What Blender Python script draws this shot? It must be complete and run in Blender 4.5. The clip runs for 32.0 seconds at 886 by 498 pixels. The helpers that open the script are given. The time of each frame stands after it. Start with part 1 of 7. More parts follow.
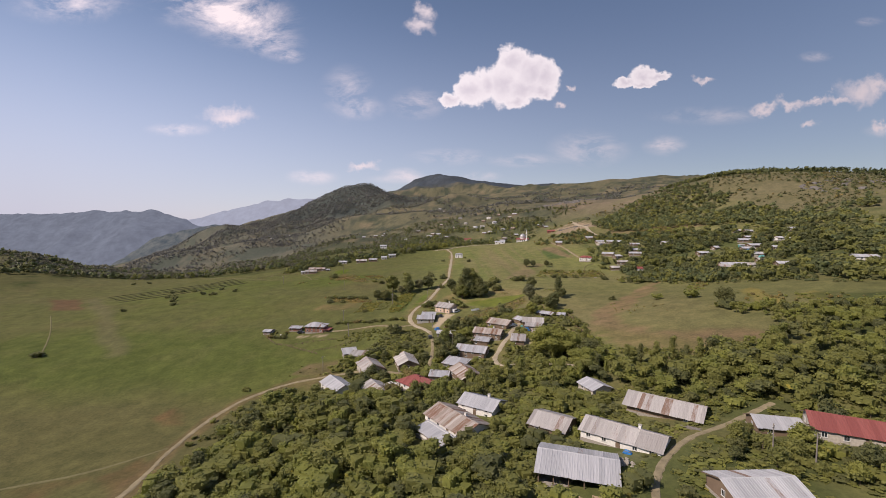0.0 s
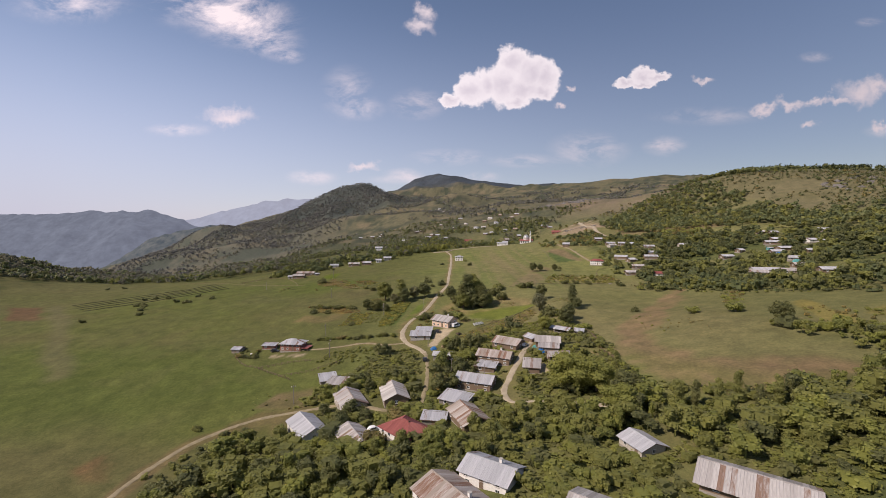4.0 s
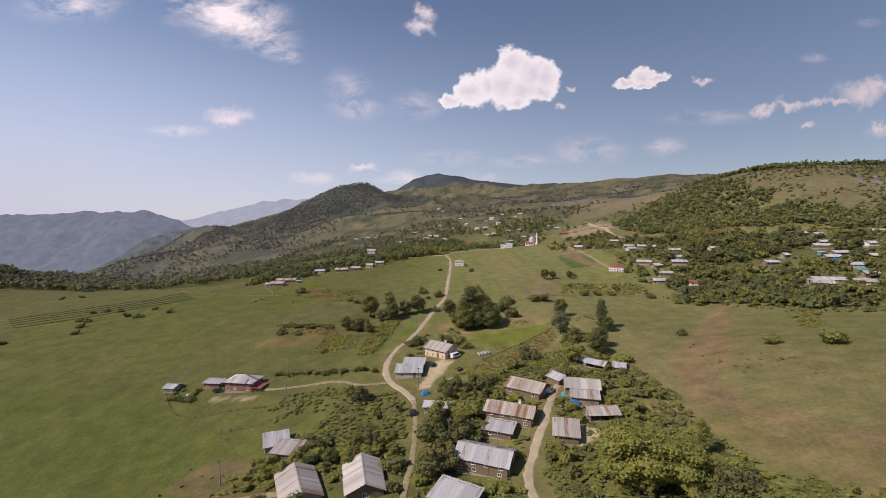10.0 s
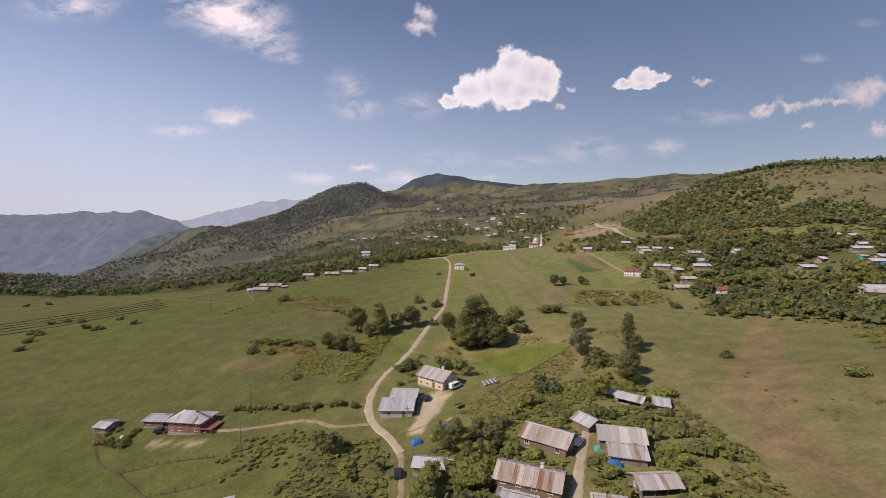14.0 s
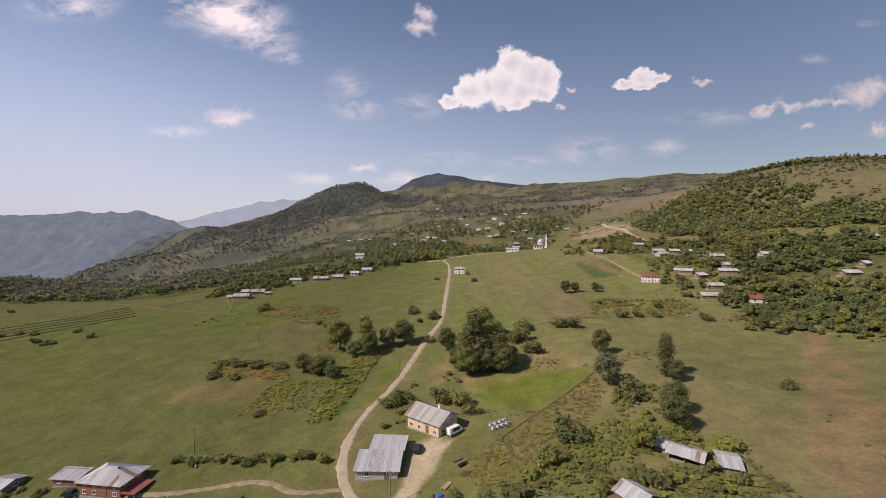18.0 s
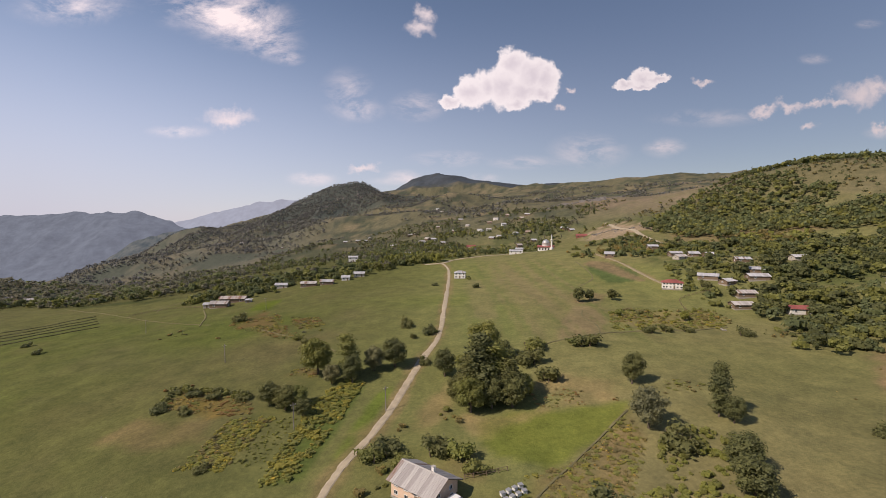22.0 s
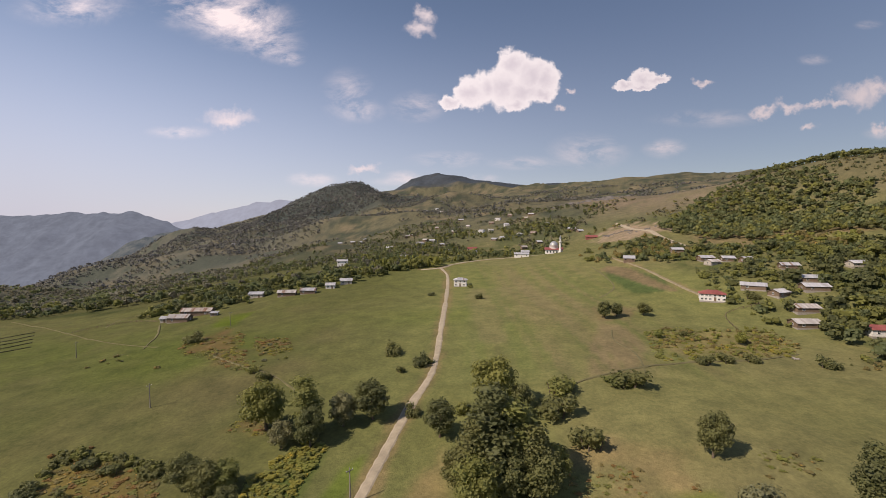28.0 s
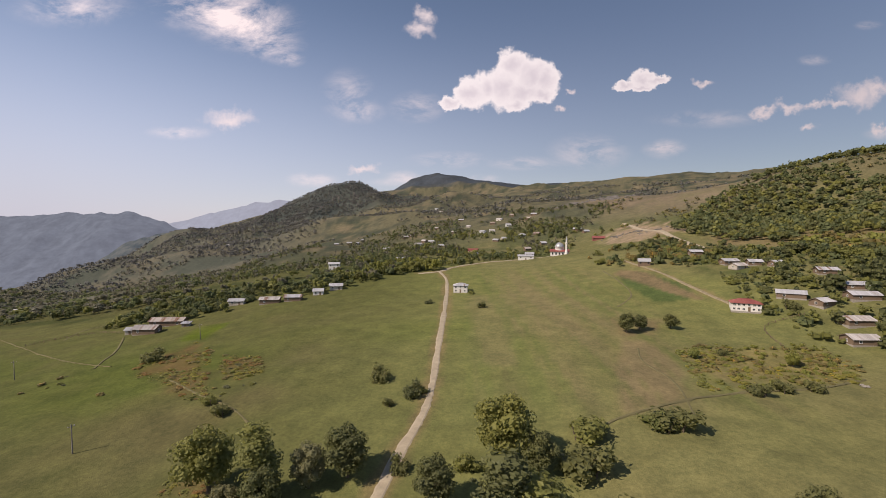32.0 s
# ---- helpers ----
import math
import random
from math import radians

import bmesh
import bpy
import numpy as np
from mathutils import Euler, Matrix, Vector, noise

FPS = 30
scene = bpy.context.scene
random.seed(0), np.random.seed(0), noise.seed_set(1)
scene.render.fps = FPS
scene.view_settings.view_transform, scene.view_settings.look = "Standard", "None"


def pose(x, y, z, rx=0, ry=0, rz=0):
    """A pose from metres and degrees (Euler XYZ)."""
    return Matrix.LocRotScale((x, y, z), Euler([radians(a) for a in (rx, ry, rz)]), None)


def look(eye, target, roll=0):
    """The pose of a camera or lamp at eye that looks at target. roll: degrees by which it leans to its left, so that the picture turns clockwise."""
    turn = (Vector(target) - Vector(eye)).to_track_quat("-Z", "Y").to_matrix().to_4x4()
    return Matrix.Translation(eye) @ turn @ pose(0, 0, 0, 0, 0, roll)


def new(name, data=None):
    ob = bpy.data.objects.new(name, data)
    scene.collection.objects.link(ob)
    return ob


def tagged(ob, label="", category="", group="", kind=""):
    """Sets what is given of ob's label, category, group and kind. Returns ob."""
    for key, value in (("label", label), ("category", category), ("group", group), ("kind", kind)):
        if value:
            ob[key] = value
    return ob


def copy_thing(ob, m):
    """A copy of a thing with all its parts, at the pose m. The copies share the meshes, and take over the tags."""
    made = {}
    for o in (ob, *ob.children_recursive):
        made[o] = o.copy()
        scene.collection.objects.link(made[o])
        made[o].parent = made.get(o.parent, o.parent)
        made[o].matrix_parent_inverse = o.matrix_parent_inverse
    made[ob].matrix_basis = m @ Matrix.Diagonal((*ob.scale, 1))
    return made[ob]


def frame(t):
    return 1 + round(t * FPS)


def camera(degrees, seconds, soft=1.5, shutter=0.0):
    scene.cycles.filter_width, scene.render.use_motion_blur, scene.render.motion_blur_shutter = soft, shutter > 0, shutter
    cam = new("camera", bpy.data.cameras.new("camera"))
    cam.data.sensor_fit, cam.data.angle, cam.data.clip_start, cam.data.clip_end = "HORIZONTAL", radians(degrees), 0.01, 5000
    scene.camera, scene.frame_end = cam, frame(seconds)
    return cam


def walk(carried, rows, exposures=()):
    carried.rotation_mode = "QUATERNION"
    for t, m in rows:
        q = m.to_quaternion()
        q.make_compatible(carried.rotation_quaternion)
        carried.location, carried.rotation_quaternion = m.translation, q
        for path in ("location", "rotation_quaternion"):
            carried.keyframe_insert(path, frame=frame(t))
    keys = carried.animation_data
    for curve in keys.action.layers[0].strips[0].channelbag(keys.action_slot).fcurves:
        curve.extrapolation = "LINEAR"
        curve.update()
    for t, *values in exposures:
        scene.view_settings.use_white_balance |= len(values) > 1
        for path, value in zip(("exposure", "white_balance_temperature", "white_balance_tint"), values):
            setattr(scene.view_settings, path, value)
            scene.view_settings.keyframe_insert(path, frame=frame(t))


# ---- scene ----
# The camera flies level along +y and looks slightly down and to the left of its course.
cam = camera(90.0, 32.0, 0.75)


def station(t):
    return 9.386 * t - 0.04582 * t * t


PATH = [(t, pose(0.0, station(t), 70.0, 90 - 3.307 + 0.0119 * t, 0, 1.81)) for t in range(0, 33)]
walk(cam, PATH, exposures=[(0, 0.38, 7180, 20), (13, 0.38, 7180, 20), (23, 0.38, 7480, 19), (32, 0.38, 7520, 19)])

# ---- light ----
SUN_ELEVATION, SUN_SIDE = radians(43), radians(240)  # compass-like: 0 is +y, 90 is +x
sun_way = Vector((math.sin(SUN_SIDE) * math.cos(SUN_ELEVATION), math.cos(SUN_SIDE) * math.cos(SUN_ELEVATION), math.sin(SUN_ELEVATION)))
sun = new("sun", bpy.data.lights.new("sun", "SUN"))
sun.data.energy, sun.data.angle, sun.data.color = 3.6, radians(0.6), (1.0, 0.95, 0.88)
sun.matrix_world = look(sun_way * 100, (0, 0, 0))
# ---- the lie of the land: rounded heights of the plan, joined by a thin-plate surface ----
NEAR = [
    (-6, 267, 16), (-81, 256, 7), (-228, 357, 7), (-14, 157, 10), (65, 313, 22), (9, 313, 18),
    (-23, 347, 20), (-24, 386, 24), (13, 477, 28), (74, 446, 29), (52, 358, 25), (62, 254, 17),
    (2, 528, 29), (-157, 479, 16), (-110, 510, 24), (-103, 622, 34), (65, 677, 39), (110, 731, 40),
    (132, 459, 31), (159, 467, 37), (168, 405, 26), (209, 337, 36), (44, 140, 16), (-38, 192, 5),
    (-51, 182, 1), (7, 196, 11), (17, 210, 15), (-367, 404, 1), (110, 243, 28), (104, 297, 20),
    (122, 200, 31), (-100, 129, -6),
]
FAR = [
    (90, 92, 24), (24, 86, 18), (-620, 645, 10), (-562, 718, -22), (-350, 572, 0), (-250, 830, 10),
    (200, 682, 65), (330, 682, 80), (420, 738, 140), (560, 756, 154), (650, 553, 118), (480, 996, 130), (300, 461, 59),
    (900, 738, 162), (250, 1074, 118), (494, 1245, 150), (50, 922, 60), (150, 1383, 118), (-300, 1291, 45),
    (-600, 1383, 5), (-800, 922, -70), (-1200, 1383, -150), (0, -277, 15), (-400, -277, -30), (400, -277, 60),
]
OUTER = [
    (-436, 2209, 245), (-590, 2194, 215), (-703, 2148, 165), (-872, 2121, 100), (-1140, 2121, 58), (-1297, 2121, 0), (-1452, 2121, -62), (-1640, 2121, -150),
    (-330, 2231, 215), (-200, 2489, 190), (-420, 1752, 125), (100, 2028, 185), (300, 2582, 255), (674, 2766, 300),
    (1083, 2489, 320), (1500, 2489, 300), (-156, 3596, 455), (96, 3596, 430), (-330, 3596, 430), (-560, 3596, 320),
    (560, 3411, 352), (-1500, 3319, -240), (-2500, 2397, -400), (-3000, 461, -200), (3000, 1383, 250), (2500, 3227, 320),
    (0, 4333, 300), (0, -2766, 0), (-3000, -2305, -100), (3000, -2305, 100),
]
KNOTS = np.array(NEAR + FAR + OUTER, float)


def thin_plate(d2):
    return d2 * np.log(np.maximum(d2, 1e-9))


def solve_land():
    p = KNOTS[:, :2] / 1000
    n = len(p)
    m = np.zeros((n + 3, n + 3))
    m[:n, :n] = thin_plate(((p[:, None] - p[None]) ** 2).sum(2)) + np.eye(n) * 2e-4
    m[:n, n], m[:n, n + 1:] = 1, p
    m[n:, :n] = m[:n, n:].T
    return np.linalg.solve(m, np.concatenate([KNOTS[:, 2], [0, 0, 0]]))


LAND = solve_land()


def lie(x, y):
    """The smooth height of the land at arrays of places."""
    x, y = np.atleast_1d(np.asarray(x, float)), np.atleast_1d(np.asarray(y, float))
    out = np.empty(x.shape)
    p = KNOTS[:, :2] / 1000
    flat_x, flat_y, flat = x.ravel() / 1000, y.ravel() / 1000, np.empty(x.size)
    for i in range(0, x.size, 20000):
        a, b = flat_x[i:i + 20000], flat_y[i:i + 20000]
        d2 = (a[:, None] - p[None, :, 0]) ** 2 + (b[:, None] - p[None, :, 1]) ** 2
        flat[i:i + 20000] = thin_plate(d2) @ LAND[:-3] + LAND[-3] + LAND[-2] * a + LAND[-1] * b
    return flat.reshape(x.shape)


def waves(x, y, size, seed):
    """Smooth value noise, -1 to 1."""
    rng = np.random.RandomState(seed)
    table = rng.rand(256, 256) * 2 - 1
    u, v = np.asarray(x) / size + 1000.3, np.asarray(y) / size + 1000.7
    i, j = np.floor(u).astype(int), np.floor(v).astype(int)
    a, b = u - i, v - j
    a, b = a * a * (3 - 2 * a), b * b * (3 - 2 * b)
    i0, i1, j0, j1 = i % 256, (i + 1) % 256, j % 256, (j + 1) % 256
    return (table[i0, j0] * (1 - a) + table[i1, j0] * a) * (1 - b) + (table[i0, j1] * (1 - a) + table[i1, j1] * a) * b


HILLOCKS = [(-725, 655, 115, 20), (-470, 650, 85, -13), (-700, 860, 110, 30), (-260, 980, 80, 16), (-620, 1230, 130, 42), (-330, 1420, 130, 34), (-860, 1250, 150, 50), (-120, 1300, 110, 22), (120, 1250, 90, 18), (-30, 1700, 150, 30), (-465, 2215, 120, 22), (-850, 1600, 130, 45), (-1050, 1850, 120, 40), (-640, 1500, 90, 30)]


def ground_height(x, y):
    """Land with its bumps, which grow with the distance."""
    x, y = np.atleast_1d(np.asarray(x, float)), np.atleast_1d(np.asarray(y, float))
    r = np.hypot(x, y - 100)
    far = np.clip((r - 650) / 900, 0, 1)
    z = lie(x, y) + 0.25 * waves(x, y, 9, 1) + 0.5 * waves(x, y, 31, 2)
    for hx, hy, size, high in HILLOCKS:
        z = z + high * np.exp(-((x - hx) ** 2 + (y - hy) ** 2) / (size * size))
    gully = np.abs(waves(x + 0.3 * y, y - 0.2 * x, 210, 6))
    wide = np.clip((r - 1000) / 900, 0, 1)
    z = z + wide * 34 * (0.3 - gully)
    return z + far * (9 * waves(x, y, 110, 3) + 18 * waves(x, y, 260, 4) + 4.5 * waves(x, y, 45, 5)) * (0.4 + 0.6 * np.clip(r / 3000, 0, 1))


def up(x, y):
    return float(ground_height(x, y)[0])

# ---- sky: clear blue with thin cloud ----
world = bpy.data.worlds.new("world")
scene.world = world
world.use_nodes = True
wn, wl = world.node_tree.nodes, world.node_tree.links
wn.clear()


def wnode(kind, **values):
    n = wn.new(kind)
    for key, value in values.items():
        if key == "op":
            n.operation = value
        else:
            n.inputs[int(key[1:])].default_value = value
    return n


sky = wn.new("ShaderNodeTexSky")
sky.sky_type, sky.sun_disc = "NISHITA", False
sky.sun_elevation, sky.sun_rotation = SUN_ELEVATION, -SUN_SIDE
sky.altitude, sky.air_density, sky.dust_density, sky.ozone_density = 1200, 1.0, 0.6, 2.0
way = wn.new("ShaderNodeTexCoord").outputs["Generated"]
split = wn.new("ShaderNodeSeparateXYZ")
wl.new(way, split.inputs[0])
ahead = wnode("ShaderNodeMath", op="MAXIMUM", i1=0.08)
wl.new(split.outputs[1], ahead.inputs[0])
side, rise = wnode("ShaderNodeMath", op="DIVIDE"), wnode("ShaderNodeMath", op="DIVIDE")
for node, out in ((side, 0), (rise, 2)):
    wl.new(split.outputs[out], node.inputs[0])
    wl.new(ahead.outputs[0], node.inputs[1])
spot = wn.new("ShaderNodeCombineXYZ")
wl.new(side.outputs[0], spot.inputs[0])
wl.new(rise.outputs[0], spot.inputs[1])
# breath of the thin cloud: stretched, twisted noise
fibre = wnode("ShaderNodeTexNoise")
fibre.inputs["Scale"].default_value, fibre.inputs["Detail"].default_value = 10.0, 12.0
fibre.inputs["Roughness"].default_value, fibre.inputs["Distortion"].default_value = 0.66, 0.35
lean = wn.new("ShaderNodeMapping")
lean.inputs["Rotation"].default_value, lean.inputs["Scale"].default_value = (0, 0, radians(28)), (0.7, 1.5, 1)
wl.new(spot.outputs[0], lean.inputs[0])
wl.new(lean.outputs[0], fibre.inputs["Vector"])
total = None
# where thin cloud hangs: tangent to the side, tangent of the rise, half width, half height, strength
for cx, cy, rx, ry, much in ((-0.56, 0.49, 0.13, 0.06, 1.0), (-0.47, 0.45, 0.12, 0.06, 1.1), (-0.41, 0.40, 0.07, 0.035, 0.8), (-0.375, 0.372, 0.035, 0.016, 0.9),
                             (-0.63, 0.213, 0.075, 0.016, 0.75),
                             (-0.09, 0.265, 0.06, 0.035, 0.8), (0.46, 0.17, 0.05, 0.022, 0.8), (-0.245, 0.29, 0.06, 0.06, 0.55), (-0.21, 0.255, 0.05, 0.025, 0.6), 
                             (-0.33, 0.105, 0.06, 0.018, 0.8), (-0.12, 0.112, 0.045, 0.014, 0.8), (-0.02, 0.148, 0.09, 0.02, 0.55), (0.15, 0.14, 0.08, 0.016, 0.6),
                             (0.29, 0.165, 0.085, 0.04, 0.7),
                             (0.55, 0.235, 0.12, 0.02, 0.5), (0.77, 0.358, 0.035, 0.012, 0.6), (0.88, 0.43, 0.03, 0.01, 0.5), (0.93, 0.20, 0.05, 0.016, 0.6),
                             (-0.87, 0.49, 0.14, 0.04, 0.7), (-0.10, 0.10, 0.10, 0.012, 0.6), (0.05, 0.105, 0.05, 0.012, 0.6)):
    away = wnode("ShaderNodeVectorMath", op="SUBTRACT", i1=(cx, cy, 0))
    wl.new(spot.outputs[0], away.inputs[0])
    shape = wnode("ShaderNodeVectorMath", op="DIVIDE", i1=(rx, ry, 1))
    wl.new(away.outputs[0], shape.inputs[0])
    far_off = wnode("ShaderNodeVectorMath", op="LENGTH")
    wl.new(shape.outputs[0], far_off.inputs[0])
    fade = wn.new("ShaderNodeMapRange")
    fade.interpolation_type = "SMOOTHSTEP"
    for i, v in enumerate((1.25, 0.0, 0.0, much)):
        fade.inputs[i + 1].default_value = v
    wl.new(far_off.outputs["Value"], fade.inputs[0])
    if total is None:
        total = fade
    else:
        both = wnode("ShaderNodeMath", op="ADD")
        wl.new(total.outputs[0], both.inputs[0])
        wl.new(fade.outputs[0], both.inputs[1])
        total = both
thick = wn.new("ShaderNodeMapRange")
for i, v in enumerate((0.42, 0.64, 0.0, 1.0)):
    thick.inputs[i + 1].default_value = v
wl.new(fibre.outputs[0], thick.inputs[0])
veil = wnode("ShaderNodeMath", op="MULTIPLY")
veil.use_clamp = True
wl.new(total.outputs[0], veil.inputs[0])
wl.new(thick.outputs[0], veil.inputs[1])
mixed = wn.new("ShaderNodeMix")
mixed.data_type = "RGBA"
wl.new(veil.outputs[0], mixed.inputs[0])
# heaped clouds: tangent to the side, tangent of the rise, half width, half height of each billow
HEAPED = (
          (-0.014, 0.2741, 0.0338, 0.0185), (0.0285, 0.2921, 0.0412, 0.0405), (0.0659, 0.3065, 0.0373, 0.0391), (0.1007, 0.3062, 0.0472, 0.0513), (0.1226, 0.3548, 0.0408, 0.0401),
          (0.1624, 0.3324, 0.0518, 0.0462), (0.1922, 0.3199, 0.0395, 0.0414), (0.1504, 0.2959, 0.0619, 0.0366), (0.1321, 0.2691, 0.0323, 0.0233), (0.1876, 0.2894, 0.0371, 0.022),
          (0.3692, 0.3109, 0.0293, 0.0145), (0.4079, 0.3238, 0.0353, 0.0254), (0.4384, 0.3186, 0.0316, 0.0157), (0.4022, 0.3057, 0.0365, 0.0109))
LOOSE = (
          (-0.0714, 0.4568, 0.0324, 0.0242), (-0.0802, 0.4266, 0.0374, 0.0218), (0.8655, 0.282, 0.0591, 0.0299), (0.9005, 0.2913, 0.0401, 0.0274), (0.8165, 0.2669, 0.0404, 0.0132),
          (0.7238, 0.2592, 0.0502, 0.0133), (0.6642, 0.2501, 0.036, 0.0121), (0.7714, 0.2636, 0.0357, 0.0108), (0.7676, 0.2142, 0.0287, 0.0121), (0.9105, 0.2144, 0.0237, 0.0108),
          (-0.2149, 0.1306, 0.0435, 0.0126), (0.2252, 0.2585, 0.0173, 0.0098), (0.2517, 0.295, 0.0123, 0.0073), (0.5416, 0.3103, 0.029, 0.0096), (-0.5156, 0.2458, 0.0712, 0.0301))


def billows(places, curl, reach):
    """How deep a direction lies inside a cloud of billows whose rims are curled by noise."""
    swirl = wnode("ShaderNodeTexNoise")
    swirl.inputs["Scale"].default_value, swirl.inputs["Detail"].default_value, swirl.inputs["Roughness"].default_value = curl, 7.0, 0.62
    wl.new(spot.outputs[0], swirl.inputs["Vector"])
    centred = wnode("ShaderNodeVectorMath", op="SUBTRACT", i1=(0.5, 0.5, 0.5))
    wl.new(swirl.outputs["Color"], centred.inputs[0])
    scaled = wnode("ShaderNodeVectorMath", op="MULTIPLY", i1=(reach, reach, 0))
    wl.new(centred.outputs[0], scaled.inputs[0])
    moved = wnode("ShaderNodeVectorMath", op="ADD")
    wl.new(spot.outputs[0], moved.inputs[0])
    wl.new(scaled.outputs[0], moved.inputs[1])
    deep = None
    for cx, cy, rx, ry in places:
        away = wnode("ShaderNodeVectorMath", op="SUBTRACT", i1=(cx, cy, 0))
        wl.new(moved.outputs[0], away.inputs[0])
        shape = wnode("ShaderNodeVectorMath", op="MULTIPLY", i1=(1 / rx, 1 / ry, 0))
        wl.new(away.outputs[0], shape.inputs[0])
        far_off = wnode("ShaderNodeVectorMath", op="LENGTH")
        wl.new(shape.outputs[0], far_off.inputs[0])
        depth = wnode("ShaderNodeMath", op="SUBTRACT", i0=1.0)
        wl.new(far_off.outputs["Value"], depth.inputs[1])
        if deep is not None:
            most = wnode("ShaderNodeMath", op="SMOOTH_MAX", i2=0.12)
            wl.new(deep.outputs[0], most.inputs[0])
            wl.new(depth.outputs[0], most.inputs[1])
            depth = most
        deep = depth
    return deep


def stretch(source, low, high, to_low=0.0, to_high=1.0):
    n = wn.new("ShaderNodeMapRange")
    n.interpolation_type = "SMOOTHSTEP"
    for i, v in enumerate((low, high, to_low, to_high)):
        n.inputs[i + 1].default_value = v
    wl.new(source, n.inputs[0])
    return n


heap_depth = billows(HEAPED, 26.0, 0.060)
loose_depth = billows(LOOSE, 20.0, 0.085)
heap_cover = stretch(heap_depth.outputs[0], -0.02, 0.30)
loose_cover = stretch(loose_depth.outputs[0], -0.05, 1.0, 0.0, 0.85)
# the undersides and the thick middles are greyer
belly = stretch(heap_depth.outputs[0], 0.15, 1.05)
# the pale lilac haze of a warm noon thickens towards the horizon and the sun's side
flat_len = wnode("ShaderNodeMapRange")
flat_len.interpolation_type = "SMOOTHSTEP"
for i, v in enumerate((0.46, -0.02, 0.0, 0.88)):
    flat_len.inputs[i + 1].default_value = v
wl.new(split.outputs[2], flat_len.inputs[0])
hazy = wn.new("ShaderNodeMix")
hazy.data_type = "RGBA"
sunward = wnode("ShaderNodeMapRange")
for i, v in enumerate((-0.7, 0.55, 1.05, 0.26)):
    sunward.inputs[i + 1].default_value = v
wl.new(split.outputs[0], sunward.inputs[0])
haze_part = wnode("ShaderNodeMath", op="MULTIPLY")
wl.new(flat_len.outputs[0], haze_part.inputs[0])
wl.new(sunward.outputs[0], haze_part.inputs[1])
wl.new(haze_part.outputs[0], hazy.inputs[0])
wl.new(sky.outputs[0], hazy.inputs[6])
hazy.inputs[7].default_value = (3.85, 4.25, 5.6, 1)
wl.new(hazy.outputs[2], mixed.inputs[6])
mixed.inputs[7].default_value = (7.6, 7.2, 7.9, 1)
background = wn.new("ShaderNodeBackground")
background.inputs[1].default_value = 0.081
with_loose = wn.new("ShaderNodeMix")
with_loose.data_type = "RGBA"
wl.new(loose_cover.outputs[0], with_loose.inputs[0])
wl.new(mixed.outputs[2], with_loose.inputs[6])
with_loose.inputs[7].default_value = (7.0, 6.6, 7.3, 1)
cloud_tone = wn.new("ShaderNodeMix")
cloud_tone.data_type = "RGBA"
wl.new(belly.outputs[0], cloud_tone.inputs[0])
cloud_tone.inputs[6].default_value, cloud_tone.inputs[7].default_value = (7.9, 7.95, 8.8, 1), (6.0, 5.95, 7.0, 1)
with_heaps = wn.new("ShaderNodeMix")
with_heaps.data_type = "RGBA"
wl.new(heap_cover.outputs[0], with_heaps.inputs[0])
wl.new(with_loose.outputs[2], with_heaps.inputs[6])
wl.new(cloud_tone.outputs[2], with_heaps.inputs[7])
wl.new(with_heaps.outputs[2], background.inputs[0])
# the sky pales towards the sun's side
paling = wn.new("ShaderNodeMapRange")
for i, v in enumerate((-0.65, 0.65, 0.099, 0.071)):
    paling.inputs[i + 1].default_value = v
wl.new(split.outputs[0], paling.inputs[0])
wl.new(paling.outputs[0], background.inputs[1])
wl.new(background.outputs[0], wn.new("ShaderNodeOutputWorld").inputs[0])


